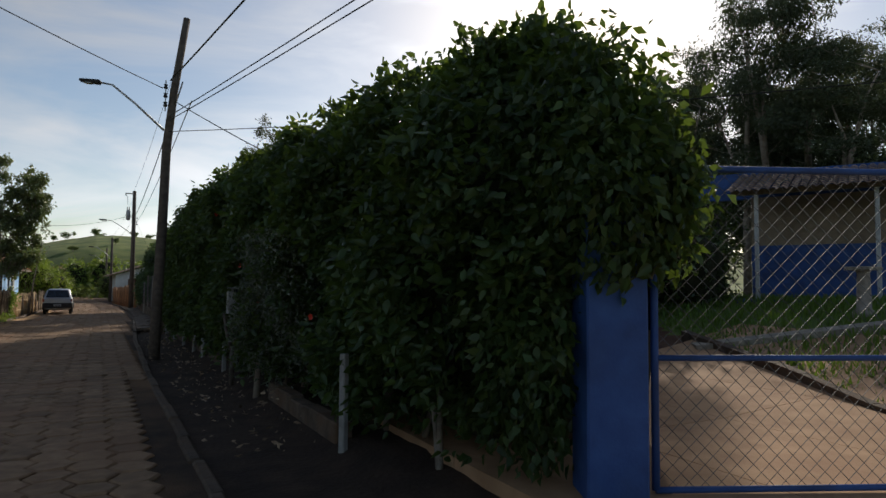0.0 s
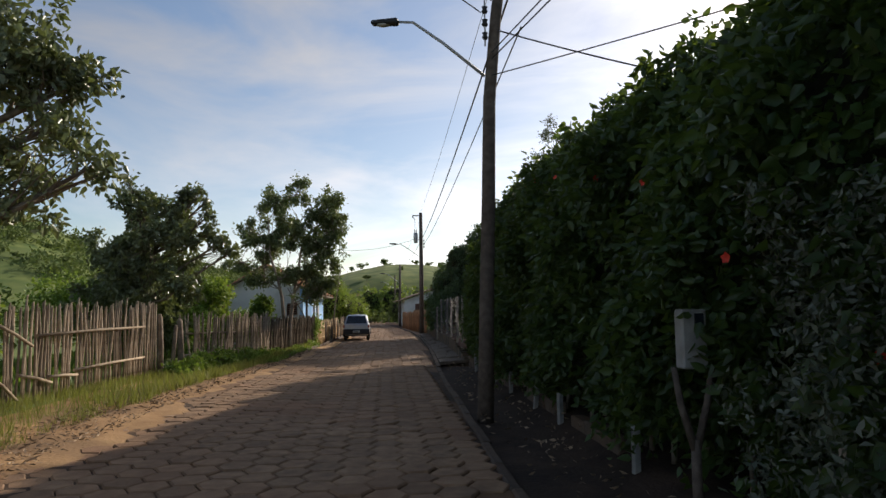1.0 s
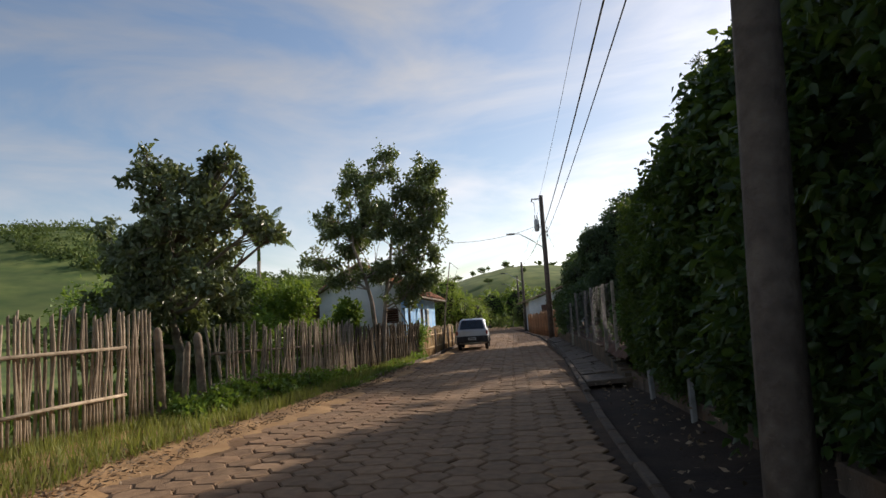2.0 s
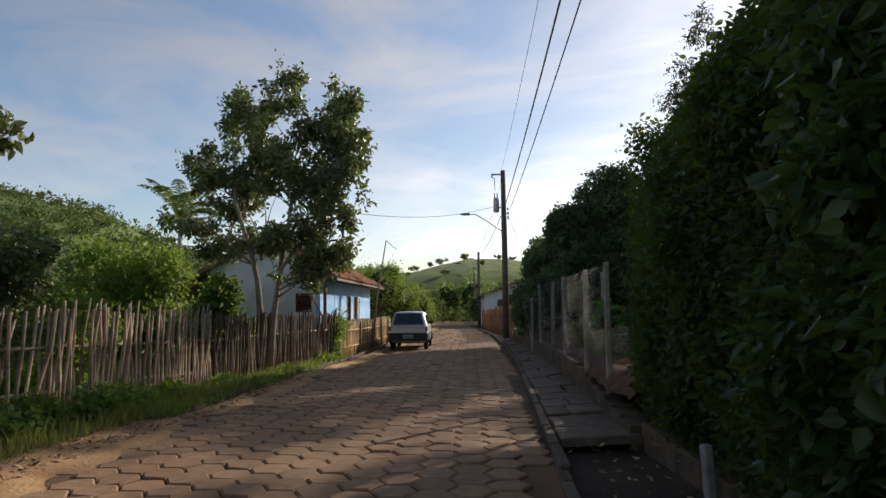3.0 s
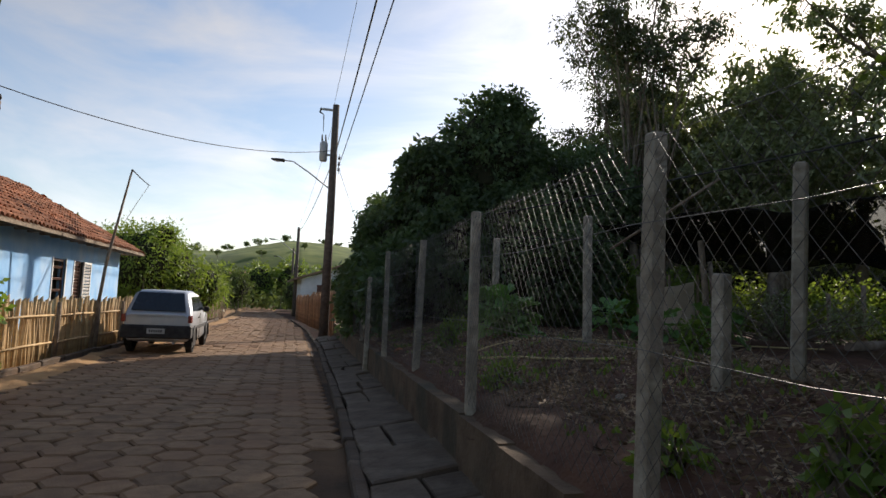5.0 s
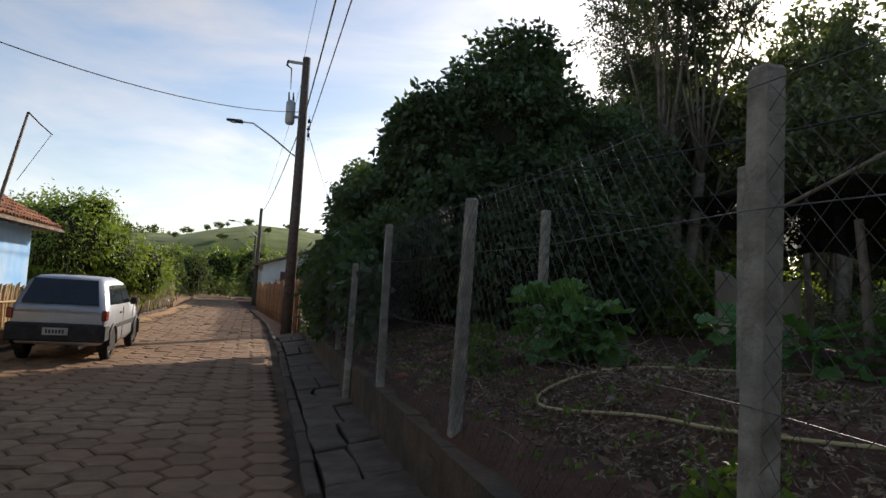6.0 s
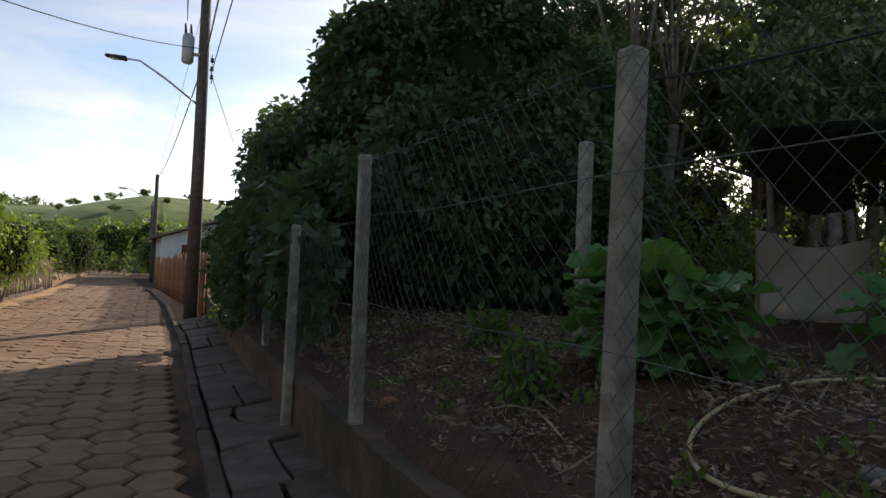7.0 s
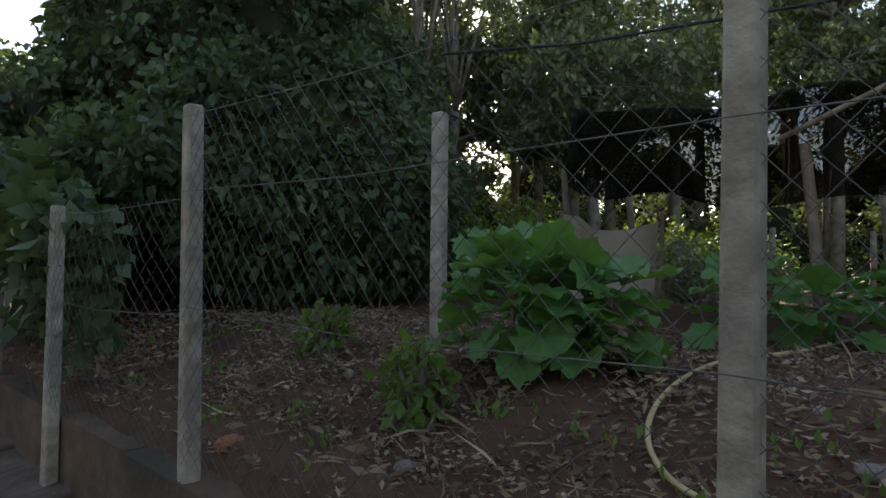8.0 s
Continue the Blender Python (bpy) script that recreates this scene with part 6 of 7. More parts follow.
bush("shrub", (14.4, 38.2), [(14.2, 38.2, 1.3, 1.3, 1.2, 0.8), (15.8, 37.0, 1.2, 1.2, 1.2, 0.8), (13.6, 40.5, 1.2, 1.2, 1.2, 0.9)], 9000, 0.11, L_BRIGHT, "sunlit pale green shrub behind the hung sheet")
bush("shrub", (9.2, 42.5), [(9.0, 42.8, 1.7, 1.6, 1.4, 1.4), (11.2, 43.5, 1.9, 1.7, 1.5, 1.6), (13.2, 44.5, 1.8, 1.7, 1.5, 1.4)], 14000, 0.14, L_VINE, "dark undergrowth below the tall trees", core=True)
bush("shrub", (17.0, 43.0), [(16.0, 44.5, 1.9, 2.0, 1.7, 1.5), (18.5, 43.0, 1.8, 2.0, 1.8, 1.5), (20.5, 41.0, 1.8, 2.0, 1.8, 1.6)], 14000, 0.15, L_TREE, "dark undergrowth below the tall trees", core=True)
bush("shrub", (21.0, 36.5), [(20.5, 37.5, 1.8, 1.8, 2.0, 1.6), (21.5, 34.0, 1.8, 1.8, 2.0, 1.5), (22, 30.0, 1.9, 2.0, 2.2, 1.6), (21.5, 26.0, 2.0, 2.0, 2.2, 1.7)], 18000, 0.16, L_TREE, "dark undergrowth at the garden's far side", core=True)


def eucalyptus(seed, h):
    """A tall pale-stemmed tree with loose hanging foliage; built at the origin."""
    r = np.random.default_rng(seed)
    lean = r.normal(0, 0.25, 2)
    trunk = [(0, 0, -0.3), (lean[0] * 0.2, lean[1] * 0.2, h * 0.25), (lean[0] * 0.6, lean[1] * 0.6, h * 0.5), (lean[0] * 1.2, lean[1] * 1.2, h * 0.75), (lean[0] * 1.6, lean[1] * 1.6, h * 0.84)]
    fork = [(lean[0] * 0.4, lean[1] * 0.4, h * 0.38), (r.normal(0, 0.6), r.normal(0, 0.6), h * 0.6), (r.normal(0, 1.2), r.normal(0, 1.2), h * 0.76)]
    fork = [tuple(map(float, p)) for p in fork]
    trunk = [tuple(map(float, p)) for p in trunk]
    blobs = []
    for i in range(11):
        t = 0.36 + 0.6 * i / 10
        a = i * 2.4 + seed
        q = 1.5 * math.sin(math.pi * min(1, 0.25 + t * 0.8)) + 0.3
        blobs.append((math.cos(a) * q * 0.8, math.sin(a) * q * 0.8, h * t, 0.95, 0.95, 0.8))
    return tree("eucalyptus_tree", (0, 0, 0), [(trunk, [0.16, 0.13, 0.095, 0.045, 0.012]), (fork, [0.08, 0.045, 0.012])], blobs + [(*fork[-1], 0.8, 0.8, 0.7)], 11000, 0.18, L_EUC, M_BARK_PALE, "tall slender eucalyptus with loose hanging leaves", "tree", "eucalyptus grove", 0.9, 0.28, 14, 0.26, 0.6, 70, 0.012, 0.12, (20, 0.16, 0.36))


DT = [(14.0, 40.0, 7.0), (16.4, 42.6, 9.0), (12.8, 38.8, 5.0), (18.0, 44.6, 9.0), (12.4, 42.6, 6.2), (14.0, 45.0, 8.8), (15.6, 49.4, 11.0), (18.0, 52.0, 12.5), (10.3, 43.6, 5.8), (20.2, 54.6, 13.2), (17.2, 35.4, 9.9), (16.8, 38.8, 9.7), (19.0, 33.4, 11.0), (20.6, 39.6, 11.9), (20.3, 37.0, 11.6), (23.0, 36.6, 12.8), (15.2, 40.9, 8.6), (18.3, 41.4, 10.6), (20.8, 31.6, 11.8), (22.4, 30.2, 12.0), (23.8, 33.4, 12.8), (18.6, 28.5, 10.2), (25.5, 38.5, 13.0)]
for i, (x, y, h) in enumerate(DT):
    z = float(land(x, y))
    r = np.random.default_rng(50 + i)
    bl = [(x + float(r.normal(0, 1.0)), y + float(r.normal(0, 1.0)), z + h * float(r.uniform(0.45, 0.95)), 1.25, 1.25, 0.85) for _ in range(11)]
    tree("tree", (x, y, z - 0.05), [([(x, y, z - 0.2), (x + 0.1, y, z + h * 0.3), (x - 0.1, y + 0.1, z + h * 0.75)], [0.17, 0.13, 0.06]), ([(x + 0.5, y + 0.3, z - 0.2), (x + 0.6, y + 0.3, z + h * 0.35), (x + 0.9, y + 0.2, z + h * 0.7)], [0.1, 0.08, 0.04])], bl, 7200, 0.17, L_TREE, M_BARK, "dark backlit tree behind the garden", "tree", "garden backdrop trees", 0.5, 0.45, 12, 0.17, 0.6, 60, 0.014, 0.35)
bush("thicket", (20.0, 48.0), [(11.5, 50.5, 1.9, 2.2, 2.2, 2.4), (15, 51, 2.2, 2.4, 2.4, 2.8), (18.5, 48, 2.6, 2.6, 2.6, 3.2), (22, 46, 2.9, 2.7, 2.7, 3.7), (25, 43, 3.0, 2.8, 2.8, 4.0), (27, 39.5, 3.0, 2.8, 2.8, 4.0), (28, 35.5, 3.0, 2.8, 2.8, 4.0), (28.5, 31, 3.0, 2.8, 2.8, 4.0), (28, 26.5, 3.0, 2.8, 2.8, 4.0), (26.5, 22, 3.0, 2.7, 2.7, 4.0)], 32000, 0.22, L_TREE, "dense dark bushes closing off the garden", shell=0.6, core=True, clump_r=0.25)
bush("shrub", (0.5, 74.0), [(-7.0, 71.0, 1.2, 2.0, 1.6, 1.6), (-4.6, 74.0, 1.2, 1.8, 1.6, 1.7), (-5.2, 80.0, 1.2, 1.5, 1.6, 1.5), (-3.6, 88.0, 1.4, 1.6, 1.6, 1.8), (2.2, 88.0, 1.2, 1.8, 1.6, 1.6), (5.4, 72.0, 1.3, 1.8, 1.6, 1.8)], 17000, 0.24, L_FAR, "leafy bushes where the road bends away", clump_r=0.25, core=True)
bush("shrub", (-2.0, 106.0), [(-6.5, 103, 1.8, 2.2, 2.0, 2.6), (-2.5, 106, 2.0, 2.4, 2.0, 3.0), (1.5, 107, 2.4, 2.6, 2.0, 3.2), (5.0, 104, 2.0, 2.4, 2.0, 2.8)], 9000, 0.32, L_BRIGHT, "sunlit trees at the end of the road", clump_r=0.3, core=True)


def fan_tree(base, centre, reach, stems, seed):
    """A tree of many thin stems that fan out from a short bole into a loose, wide crown."""
    r = np.random.default_rng(seed)
    trunks, blobs = [], []
    b, c = np.array(base), np.array(centre)
    for i in range(stems):
        d = r.normal(size=3)
        e = c + d / np.linalg.norm(d) * np.array(reach) * r.uniform(0.35, 1.0)
        fork = b + np.array([(-0.5, 0.1, 3.2), (0.35, -0.2, 3.7), (0.1, 0.4, 4.1)][i % 3])
        m1 = fork + (e - fork) * 0.35 + np.array([0, 0, 0.25])
        m2 = fork + (e - fork) * 0.7 + np.array([0, 0, 0.3])
        if i < 3:
            trunks.append(([tuple(map(float, p)) for p in (b + (fork - b) * np.array([0.3, 0.3, -0.08]), b + (fork - b) * np.array([0.6, 0.6, 0.5]), fork)], [0.17, 0.14, 0.10]))
        trunks.append(([tuple(map(float, p)) for p in (fork, m1, m2, e)], [0.045, 0.034, 0.024, 0.009]))
        blobs.append((*map(float, e), 0.85, 0.85, 0.7))
        blobs.append((*map(float, m2 + (e - m2) * 0.4), 0.6, 0.6, 0.5))
    return tree("tree", base, trunks, blobs, 9500, 0.14, L_EUC, M_BARK, "tall spreading tree of many thin fanned stems behind the vines", "tree", "garden backdrop trees", 0.5, 0.4, 14, 0.2, 0.6, 260, 0.011, 0.25, (7, 0.25, 0.5))


fan_tree((11.0, 41.4, float(land(11.0, 41.4))), (10.3, 41.0, 9.1), (2.7, 1.6, 2.6), 20, 5)
EUC = [eucalyptus(3, 15.0), eucalyptus(11, 13.5), eucalyptus(29, 16.5)]
spots = [(13.4, 46.2), (16.6, 46.6), (11.8, 45.2), (10.8, 45.6), (12.6, 47.6), (15.2, 47.8), (14.6, 50.0), (24.5, 35.0), (25.5, 31.0), (25.0, 14.0), (27.0, 16.2), (28.5, 12.6), (30.5, 15.0), (28.0, 35.0), (24.5, 27.0), (27.5, 23.0), (30.0, 20.0), (33.0, 17.5), (31.0, 25.0), (35.0, 14.0), (36.5, 18.0), (29.0, 28.0), (38.0, 11.0), (34.5, 22.0), (40.0, 15.5), (26.5, 18.6), (29.0, 19.4), (31.5, 21.5), (28.5, 17.2), (33.0, 19.8), (25.8, 16.6), (30.4, 17.4), (30.3, 27.1), (32.0, 25.5), (33.6, 27.0), (35.2, 24.0)]
TALL = (10, 25, 30, 33, 34)
for i, (x, y) in enumerate(spots):
    m = pose(x, y, float(land(x, y)), 0, 0, float(rng.uniform(0, 360)))
    if i < 7:
        m = m @ Matrix.Diagonal((1.15, 1.15, 0.6, 1))
    if i < 3:
        EUC[i].matrix_world = m
    else:
        copy_thing(EUC[i % 3], m @ Matrix.Diagonal((1.15, 1.15, float(rng.uniform(0.95, 1.2)) * (1.22 if i > 8 else 1.0) * (1.42 if i in TALL else 1.0), 1)))

# ---- yard and gate at the start of the road ----
pillar = thing("gate_pillar", (3.86, 3.72, -0.02), "square masonry gate pillar painted dark blue", "pillar", turn=-25)
bm = bmesh.new()
box(bm, (-0.22, -0.2, -0.2), (0.22, 0.2, 2.25), bevel=0.015)
part("shaft", bm, M_BLUE, pillar)
bm = bmesh.new()
box(bm, (-0.27, -0.25, 2.25), (0.27, 0.25, 2.33), bevel=0.015)
part("cap", bm, M_BLUE, pillar)
GA, GD = Vector((4.14, 3.55, 0)), Vector((0.905, -0.425, 0)).normalized()
gate = thing("metal_gate", (0, 0, 0), "blue tubular steel gate with diamond wire mesh", "gate")
GL, GH, GB = 3.4, 2.39, 0.06


def gp(u, z):
    p = GA + GD * u
    return (p.x, p.y, z)


for a, b, r in (((0, GB), (0, GH), 0.028), ((GL, GB), (GL, GH), 0.028), ((0, GB), (GL, GB), 0.025), ((0, GH), (GL, GH), 0.025), ((0, 1.0), (GL, 1.0), 0.022)):
    bm = bmesh.new()
    tube(bm, [gp(*a), gp(*b)], r, 8)
    part("gate_tube", bm, M_BLUE, gate)
bm = bmesh.new()
for sgn in (1, -1):
    c = -GH
    while c < GL + GH:
        pts = [(c + (z if sgn > 0 else GH - z), z) for z in np.linspace(GB, GH, 40)]
        ok_ = [p for p in pts if 0 <= p[0] <= GL]
        if len(ok_) > 2:
            tube(bm, [gp(*map(float, ok_[0])), gp(*map(float, ok_[-1]))], 0.0028, 3, False)
        c += 0.12
part("wire_mesh", bm, M_WIRE, gate)
# drive with its joints, kerb of the lawn, lawn grass, path


def lawn_edge(t):
    return Vector((8.2, 3.7, 0)).lerp(Vector((10.9, 9.0, 0)), t)


slabs = []
for i in range(5):
    for j in range(3):
        x0, x1 = 3.3 + i * 1.75, 3.3 + (i + 1) * 1.75 - 0.012
        y0, y1 = -2.2 + j * 3.6, -2.2 + (j + 1) * 3.6 - 0.012
        bm2 = bmesh.new()
        vs = []
        for x, y in ((x0, y0), (x1, y0), (x1, y1), (x0, y1)):
            vs.append(bm2.verts.new((x, y, float(land(x, y)) + 0.09)))
        bot = [bm2.verts.new((v.co.x, v.co.y, v.co.z - 0.12)) for v in vs]
        bm2.faces.new(vs)
        for a in range(4):
            b = (a + 1) % 4
            bm2.faces.new((vs[a], bot[a], bot[b], vs[b]))
        slabs.append(bm2)
drive = thing("driveway", (0, 0, 0), "sandy concrete driveway laid in large slabs", "driveway", kind="structure")
for b2 in slabs:
    part("slab", b2, M_CONCRETE, drive)
lawn_kerb = thing("lawn_kerb", (0, 0, 0), "low concrete kerb round the lawn", "kerb", kind="structure")
for i in range(9):
    a, b = lawn_edge(i / 9), lawn_edge((i + 0.97) / 9)
    bm = bmesh.new()
    za = float(land(a.x, a.y))
    d = (b - a).normalized()
    s = Vector((d.y, -d.x, 0)) * 0.06
    lo = [bm.verts.new((p.x, p.y, float(land(p.x, p.y)) - 0.05)) for p in (a - s, a + s, b + s, b - s)]
    hi = [bm.verts.new((v.co.x, v.co.y, v.co.z + 0.24)) for v in lo]
    bm.faces.new(hi)
    for k3 in range(4):
        bm.faces.new((lo[k3], lo[(k3 + 1) % 4], hi[(k3 + 1) % 4], hi[k3]))
    part("kerbstone", bm, M_KERB, lawn_kerb)
gn = 42000
gxx, gyy = rng.uniform(8, 24, gn), rng.uniform(-4, 16, gn)
sel = ((gxx - 8.2) * 5.3 - (gyy - 3.7) * 2.7 > 0.4) & (np.abs((gyy - 8.2) + 0.85 * (gxx - 10.2)) > 0.4)
gxx, gyy = gxx[sel], gyy[sel]
gp_ = np.stack([gxx, gyy, land(gxx, gyy)], 1)
tagged(link_mesh("lawn", leaf_mesh("lawn", gp_, 0.17, -0.2, 0.16, np.repeat([[0, 0, 1.5]], len(gp_), 0), 0.04, 0.5), L_LAWN), "thick green lawn beside the driveway", "lawn", kind="stuff")
bm = bmesh.new()
prev = None
for i in range(13):
    t = i / 12
    x, y = 10.2 + 4.4 * t, 8.2 - 3.74 * t
    zz = float(land(x, y)) + 0.13
    cur = (bm.verts.new((x - 0.2, y - 0.23, zz)), bm.verts.new((x + 0.2, y + 0.23, zz)))
    if prev:
        bm.faces.new((prev[0], cur[0], cur[1], prev[1]))
    prev = cur
path = tagged(part("garden_path", bm, M_CONC), "pale curved concrete path across the lawn", "path", kind="structure")
so = path.modifiers.new("depth", "SOLIDIFY")
so.thickness = 0.15
ped = thing("stone_pedestal", (13.6, 7.0, float(land(13.6, 7.0))), "short stone pedestal with a flat top on the lawn", "pedestal")
bm = bmesh.new()
tube(bm, [(0, 0, -0.1), (0, 0, 0.1), (0, 0, 0.15), (0, 0, 0.85), (0, 0, 0.9)], [0.2, 0.2, 0.13, 0.11, 0.15], 10)
part("column", bm, M_STONE, ped)
bm = bmesh.new()
box(bm, (-0.24, -0.24, 0.9), (0.24, 0.24, 0.97), bevel=0.01)
part("top", bm, M_CONC, ped)
# yard building with a veranda
yb_ = thing("yard_building", (15.6, 10.6, float(land(16.6, 8.2)) + 0.05), "low building with blue dado and tiled veranda", "building", turn=-63)
bm = bmesh.new()
box(bm, (-0.4, 2.0, -0.4), (9.0, 2.2, 2.9))
part("wall", bm, M_TAN, yb_)
bm = bmesh.new()
box(bm, (-0.4, 1.96, -0.3), (9.0, 1.997, 1.5))
part("dado", bm, M_BLUE, yb_, "blue painted lower wall")
bm = bmesh.new()
box(bm, (-0.5, -0.2, -0.5), (9.2, 1.96, 0.0), bevel=0.02)
part("plinth", bm, M_BLUE, yb_)
for x in (0.0, 2.6, 5.2, 7.8):
    bm3 = bmesh.new()
    box(bm3, (x - 0.05, -0.05, 0.0), (x + 0.05, 0.05, 2.72), bevel=0.01)
    part("post", bm3, M_STEEL, yb_)
bm = bmesh.new()
box(bm, (-0.6, -0.1, 2.72), (9.0, 0.02, 2.86), bevel=0.01)
part("beam", bm, M_WOOD, yb_)
tv, tf = [], []
for r in range(9):
    for c in range(46):
        x, y0, y1 = -0.7 + c * 0.21, -0.55 + r * 0.33, -0.55 + (r + 1.15) * 0.33
        b = len(tv)
        for k2 in range(4):
            a = k2 / 3
            hg = 0.07 * math.sin(math.pi * a)
            tv += [(x + 0.2 * a, y0, 2.75 + 0.3 * (y0 + 0.5) + hg + 0.02), (x + 0.2 * a, y1, 2.75 + 0.3 * (y1 + 0.5) + hg)]
        tf += [(b + 2 * w, b + 2 * w + 1, b + 2 * w + 3, b + 2 * w + 2) for w in range(3)]
rf = link_mesh("roof", fast("roof", tv, np.array(tf)), M_TILE_OLD, yb_, "old brown clay tiles")
rf["kind"] = "stuff"
bm = bmesh.new()
box(bm, (-4.0, 2.6, 3.55), (9.0, 2.9, 3.75))
box(bm, (-4.0, 2.2, 2.9), (9.0, 2.4, 3.55))
part("fascia", bm, M_BLUE, yb_)
bush("shrub", (9.5, 11.5), [(9.5, 11.8, 1.2, 1.6, 1.4, 1.2), (11.5, 12.5, 1.5, 1.6, 1.4, 1.3), (13.4, 12.6, 1.9, 1.4, 1.3, 1.5), (15.8, 13.8, 2.6, 1.8, 1.5, 2.0), (18.4, 15.2, 3.0, 2.0, 1.6, 2.4), (13.0, 15.0, 2.2, 1.8, 1.6, 2.2), (14.3, 11.4, 1.9, 0.9, 0.9, 1.5)], 26000, 0.13, L_HEDGE, "dark shrubs along the yard", core=True)
bush("shrub", (25.0, 12.0), [(26.0, 11.0, 3.5, 2.6, 2.6, 3.4), (28.0, 7.5, 4.0, 2.6, 2.6, 3.8)], 20000, 0.18, L_TREE, "large dark round tree behind the building", core=True)

# ---- verge grass, weeds and soil edge ----
def verge_band(y):
    w = np.clip(verge_x(y) - fence_line(y) + 0.3, 0.4, 3)
    return fence_line(y) - 0.2 + rng.random(len(y)) ** 1.5 * w * 0.85


scatter(26000, verge_band, 5, 28, L_GRASS, 0.16, 0.05, -0.3, "verge_grass", "dry yellow-green grass along the verge", 0.0, True, 10, 0.05)
scatter(5600, lambda y: verge_x(y) - 0.15 - rng.random(len(y)) ** 1.6 * 0.7, 17, 35, L_GRASS, 0.2, 0.06, -0.2, "verge_grass", "dry yellow grass at the road edge", 0.05, True, 8, 0.06)
scatter(9000, lambda y: np.minimum(verge_x(y) + 0.02, -2.9) - rng.random(len(y)) * 0.6, 26, 37, L_WEED, 0.16, 0.12, -0.2, "verge_grass", "green grass under the stick fence", 0.0, True, 10, 0.05)
scatter(7000, lambda y: verge_x(y) + 0.45 - rng.random(len(y)) * 1.1, 8, 32, M_LITTER, 0.075, 0.2, 0.0, "straw_litter", "dry straw on the sandy road edge", 0.1)
for y, dx, h in ((21.9, 0.35, 0.3), (22.6, 0.35, 0.45), (23.3, 0.3, 0.5), (24.2, 0.4, 0.55), (25.0, 0.3, 0.5), (25.8, 0.45, 0.5), (26.6, 0.3, 0.45), (27.6, 0.25, 0.4), (29.4, 0.2, 0.3), (32.2, 0.2, 0.25), (34.8, 0.2, 0.3), (24.6, -0.5, 0.6), (26.2, -0.6, 0.6), (22.4, -0.7, 0.5)):
    x = float(fence_line(y)) + dx
    z = float(land(x, y))
    bush("weed", (x, y), [(x, y, z + h * 0.45, 0.3, 0.42, h * 0.62), (x + 0.12, y + 0.3, z + h * 0.3, 0.22, 0.3, h * 0.4)], int(900 + 1500 * h), 0.085, L_WEED, "lush green weed at the foot of the stick fence", "weed", "fence weeds", 7, 0.07)
scatter(12000, lambda y: -6.6 - rng.random(len(y)) * 5, 16, 34, L_WEED, 0.22, 0.2, -0.2, "field_weeds", "low green weeds in the field behind the fence", 0.0, True, 12, 0.1)

# ---- far end of the road ----
far_fence = thing("bamboo_fence", (0, 0, 0), "brown bamboo fence beyond the vine thicket", "fence", "far fences")
pickets(far_fence, lambda y: np.interp(y, [47, 52, 60, 70], [2.95, 2.75, 2.35, 1.75]), 47.6, 68, 0.075, BROWN, 1.25, 1.2)
left_far = thing("bamboo_fence", (0, 0, 0), "grey-brown stick fence past the parked car", "fence", "far fences")
pickets(left_far, lambda y: np.interp(y, [47, 58, 70], [-2.75, -2.3, -2.2]), 48.0, 64, 0.085, STICKS, 0.95, 2)
wh = thing("house", (2.15, 72.0, -0.55), "small white house with a low tiled roof", "house", turn=2)
wh.scale = (1.25, 1.25, 1.25)
bm = bmesh.new()
for lo, hi in (((0, 0, 0), (6, 0.15, 2.2)), ((0, 0.15, 0), (0.15, 9, 2.2)), ((0.15, 8.85, 0), (6, 9, 2.2)), ((5.85, 0.15, 0), (6, 8.85, 2.2))):
    bm2 = bmesh.new()
    box(bm2, lo, hi)
    part("wall", bm2, M_WHITE, wh)
vs = [bm.verts.new(p) for p in ((0, 0.0, 2.2), (6, 0.0, 2.2), (3, 0.0, 3.2), (0, 0.15, 2.2), (6, 0.15, 2.2), (3, 0.15, 3.2))]
for f in ((0, 1, 2), (5, 4, 3), (1, 4, 5, 2), (2, 5, 3, 0)):
    bm.faces.new([vs[i] for i in f])
part("gable", bm, M_WHITE, wh)
bm = bmesh.new()
box(bm, (0.9, -0.02, 1.2), (1.7, -0.002, 1.9))
part("window", bm, M_SHUTTER, wh, "dark window opening")
bm = bmesh.new()
for s in (1, -1):
    vs = [bm.verts.new(p) for p in ((3, -0.35, 3.3), (3 + s * 3.5, -0.35, 2.1), (3 + s * 3.5, 9.3, 2.1), (3, 9.3, 3.3))]
    bm.faces.new(vs if s < 0 else vs[::-1])
rf = part("roof", bm, M_TILE_OLD, wh, "weathered tile roof")
so = rf.modifiers.new("depth", "SOLIDIFY")
so.thickness = 0.1


def far_tree(seed, h, w):
    r = np.random.default_rng(seed)
    blobs = [(float(r.normal(0, w * 0.4)), float(r.normal(0, w * 0.4)), h * float(r.uniform(0.45, 0.9)), w * 0.45, w * 0.45, h * 0.2) for _ in range(7)]
    return tree("far_tree", (0, 0, 0), [([(0, 0, -0.3), (0.1, 0, h * 0.35), (0.1, 0.1, h * 0.7)], [0.18, 0.14, 0.07])], blobs, 900, 0.55, L_FAR, M_BARK, "leafy tree in the distance", "tree", "distant trees", 0.3, 0.6, 6, 0.4, 0.7, 8, 0.02, 0.4, (7, 0.3, 0.5))


FT = [far_tree(1, 5.0, 3.0), far_tree(2, 6.5, 3.6), far_tree(5, 4.0, 3.4)]
spots = []
for i in range(14):
    spots.append((-4.8 - (i % 3) * 2.6 + float(rng.normal(0, 0.6)), 58 + i * 3.6, 0.45))
for i in range(12):
    spots.append((4.0 + (i % 3) * 2.6 + float(rng.normal(0, 0.6)) - max(0, i - 5) * 0.6, 70 + i * 3.8, 0.45))
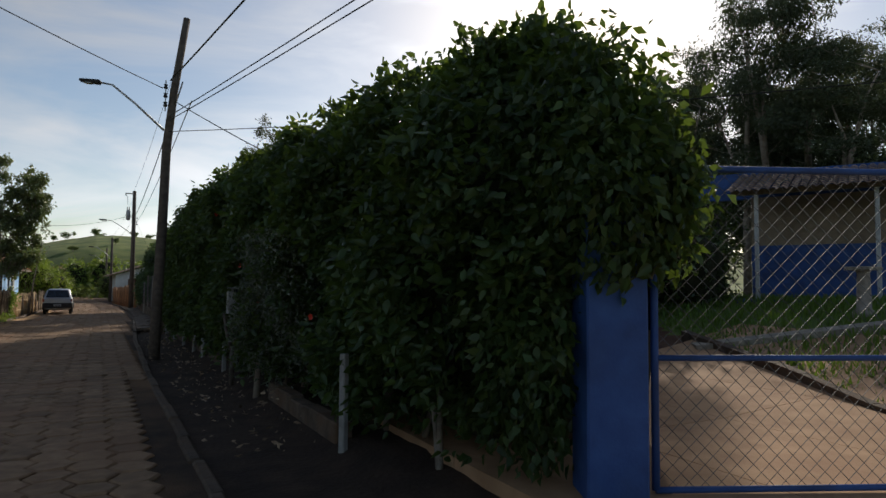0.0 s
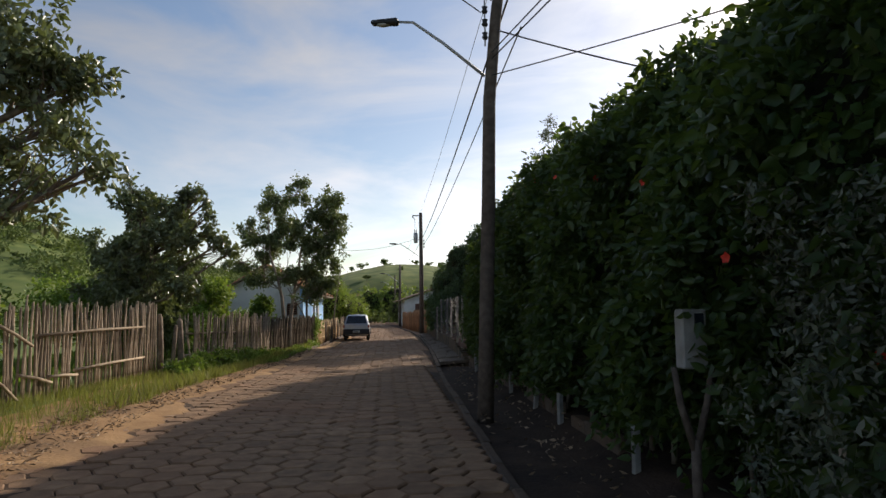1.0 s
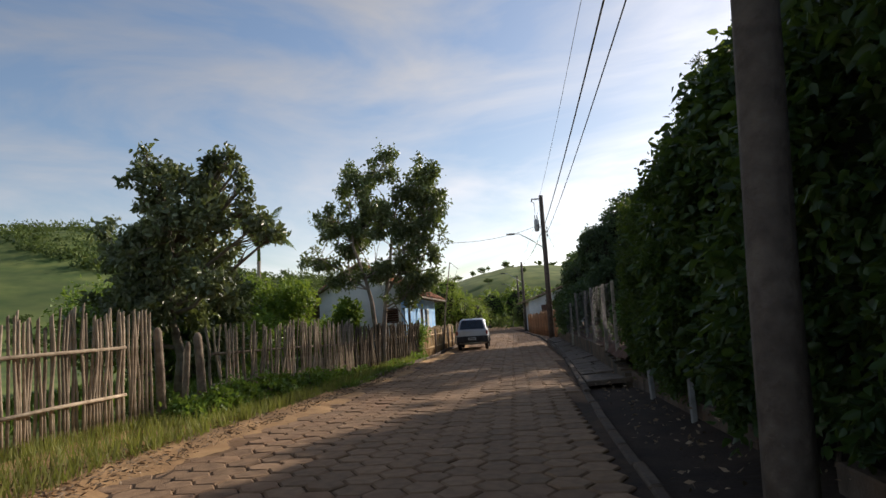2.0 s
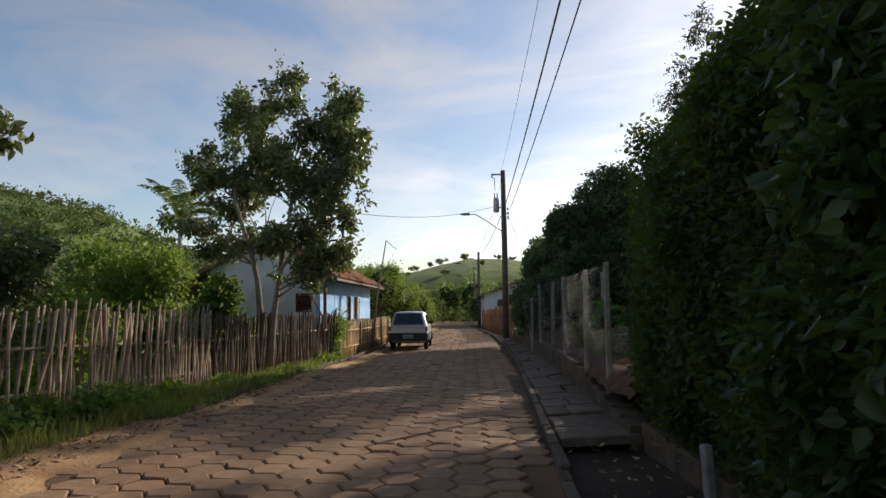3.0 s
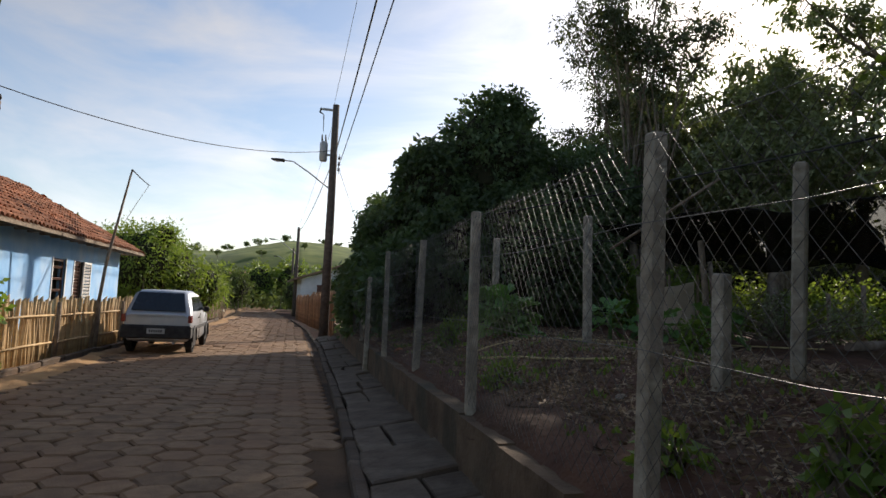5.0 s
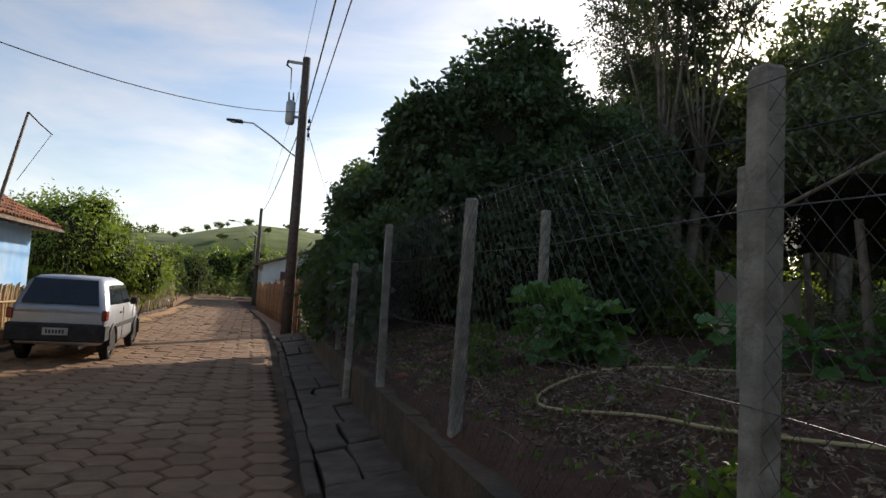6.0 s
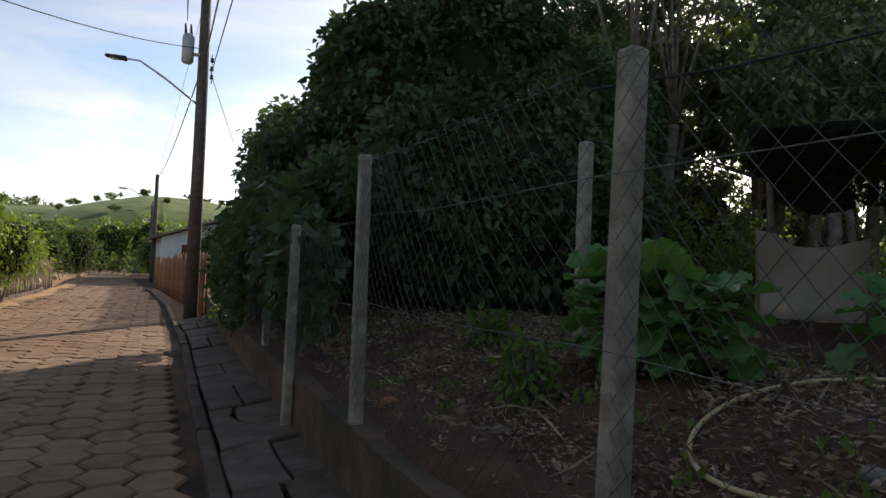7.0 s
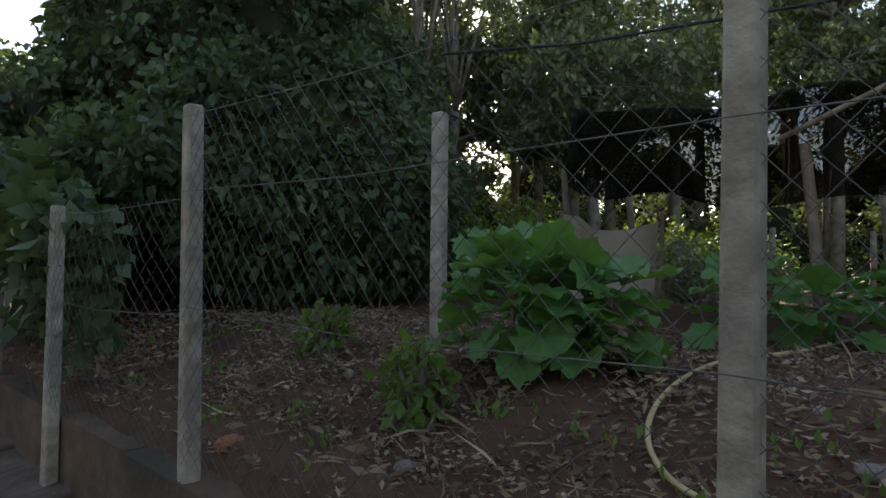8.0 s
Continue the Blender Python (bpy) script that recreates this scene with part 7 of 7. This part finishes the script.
for i in range(10):
    spots.append((-6 + i * 1.7 + float(rng.normal(0, 0.5)), 116 + float(rng.uniform(0, 10)), 0.45))
for i in range(16):
    spots.append((-14 - i * 2.4 + float(rng.normal(0, 1.5)), 52 + float(rng.uniform(0, 26)), 0.7))
for i in range(18):
    a = radians(-46 + i * 3.4)
    d = float(rng.uniform(95, 130))
    spots.append((math.sin(a) * d, 18 + math.cos(a) * d, float(rng.uniform(0.45, 0.75))))
for i in range(34):
    a = radians(-44 + i * 1.55 + float(rng.normal(0, 0.6)))
    d = float(rng.uniform(155, 172))
    spots.append((math.sin(a) * d, 18 + math.cos(a) * d, float(rng.uniform(0.5, 1.1))))
for i in range(16):
    spots.append((8 + (i % 8) * 5.0 + float(rng.normal(0, 1)), 60 + (i // 8) * 14 + float(rng.normal(0, 3)), 1.3))
for i in range(12):
    spots.append((-30 + i * 5.0 + float(rng.normal(0, 1)), -28 - float(rng.uniform(0, 12)), 1.6))
for i, (x, y, s) in enumerate(spots):
    m = pose(x, y, float(land(x, y)), 0, 0, float(rng.uniform(0, 360))) @ Matrix.Diagonal((s, s, s, 1))
    if i < 3:
        FT[i].matrix_world = m
    else:
        copy_thing(FT[i % 3], m)
scrub = []
for i in range(900):
    a, d = radians(float(rng.uniform(-60, 12))), float(rng.uniform(70, 168))
    x, y = math.sin(a) * d, 18 + math.cos(a) * d
    if noise.noise(Vector((x * 0.025, y * 0.025, 3.3))) > 0.04:
        scrub.append((x, y, float(land(x, y)) + 0.5, *(rng.uniform(1.2, 3.2, 2)), float(rng.uniform(0.8, 1.8))))
pts, out, cl = in_blobs(scrub, 60000, 0.8, 6, 0.5)
tagged(link_mesh("hill_scrub", leaf_mesh("hill_scrub", pts, 0.5, 0.2, 0.7, out * 0.5), L_FAR), "scrub and bushes scattered on the hillsides", "scrub", kind="stuff")

# ---- paving, piece by piece ----
# slabs of the footpath
foot = thing("pavement", (0, 0, 0), "footpath of cracked uneven stone slabs", "pavement", kind="structure")
y = 24.5
while y < 46:
    ln = float(rng.uniform(0.55, 1.0))
    k0, w = float(kerb_x(y)) + 0.13, 2.68 + 0.012 * (y - 25) - float(kerb_x(y)) - 0.13
    cuts = [0, float(rng.uniform(0.35, 0.65)), 1] if rng.random() < 0.55 else [0, 1]
    for a, b in zip(cuts, cuts[1:]):
        bm = bmesh.new()
        jit = lambda: float(rng.normal(0, 0.018))
        pts = [(a * w + 0.012, 0.012 + jit()), (b * w - 0.012, 0.012 + jit()), (b * w - 0.012 + jit(), ln * 0.5), (b * w - 0.012, ln - 0.012 + jit()), (a * w + 0.012, ln - 0.012 + jit()), (a * w + 0.012 + jit(), ln * 0.5)]
        top = [bm.verts.new((p[0], p[1], 0.0)) for p in pts]
        cx = sum(p[0] for p in pts) / 6
        ins = [bm.verts.new((cx + (p[0] - cx) * 0.95, ln / 2 + (p[1] - ln / 2) * 0.95, 0.012)) for p in pts]
        bot = [bm.verts.new((p[0], p[1], -0.08)) for p in pts]
        bm.faces.new(ins)
        for i in range(6):
            j = (i + 1) % 6
            bm.faces.new((top[i], top[j], ins[j], ins[i]))
            bm.faces.new((bot[i], bot[j], top[j], top[i]))
        ob = part("stone_slab", bm, M_SLAB, foot)
        ob.matrix_world = pose(k0, y, float(zg(y)) + 0.055 + float(rng.normal(0, 0.008)), float(rng.normal(0, 0.8)) - 0.37, float(rng.normal(0, 0.8)) - float(np.interp(y, [26, 31], [3, 10])), 0)
    y += ln


def hex_mesh(seed):
    """One six-sided paver with a worn, chamfered rim."""
    r = np.random.default_rng(seed)
    bm = bmesh.new()
    R = 0.192
    top, ins, bot = [], [], []
    for k in range(6):
        a = k * math.pi / 3
        j = 1 + float(r.normal(0, 0.012))
        x, y = R * j * math.cos(a), R * j * math.sin(a)
        bot.append(bm.verts.new((x, y, -0.05)))
        top.append(bm.verts.new((x, y, -0.014)))
        ins.append(bm.verts.new((x * 0.9, y * 0.9, float(r.normal(0, 0.002)))))
    bm.faces.new(ins)
    for k in range(6):
        j = (k + 1) % 6
        bm.faces.new((top[k], top[j], ins[j], ins[k]))
        bm.faces.new((bot[k], bot[j], top[j], top[k]))
    me = bpy.data.meshes.new("paver")
    bm.to_mesh(me)
    bm.free()
    return me


HEX = [hex_mesh(i) for i in range(8)]
for me in HEX:
    me.materials.append(M_HEX)
DX, DY = 0.2 * 1.5, 0.2 * math.sqrt(3)
far_v, far_f = [], []
base_v = [np.array([v.co[:] for v in me.vertices]) for me in HEX]
base_f = [[list(p.vertices) for p in me.polygons] for me in HEX]
count = 0
quads, hexes = [], []
nv = 0
for j in range(0, 330):
    yy = -6.0 + j * DY
    for i in range(-24, 14):
        x = i * DX
        y = yy + (DY / 2 if i % 2 else 0)
        if not (float(verge_x(y)) + 0.12 < x < float(kerb_x(y)) - 0.16) or y > 92:
            continue
        lift = float(rng.normal(0, 0.004))
        if x < float(verge_x(y)) + 0.75:
            lift -= 0.012 + 0.018 * float(rng.random())
        tilt = rng.normal(0, 1.0, 2)
        k = int(rng.integers(8))
        m = pose(x, y, float(zg(y)) + 0.004 + lift, float(tilt[0]) - 0.37, float(tilt[1]), 60 * int(rng.integers(6)) + float(rng.normal(0, 0.8)))
        near = 17.6 < y < 26.6 and -1.6 < x < 1.5
        if near and count < 300:
            ob = new("paver", HEX[k])
            ob.parent = road
            ob.matrix_world = m
            count += 1
        else:
            M4 = np.array(m)
            far_v.append(base_v[k] @ M4[:3, :3].T + M4[:3, 3])
            for f in base_f[k]:
                (hexes if len(f) == 6 else quads).append([q + nv for q in f])
            nv += len(base_v[k])
me = bpy.data.meshes.new("paving")
me.from_pydata(np.concatenate(far_v).tolist(), [], quads + hexes)
rest = link_mesh("paving", me, M_HEX_FAR, road)
rest["kind"] = "stuff"
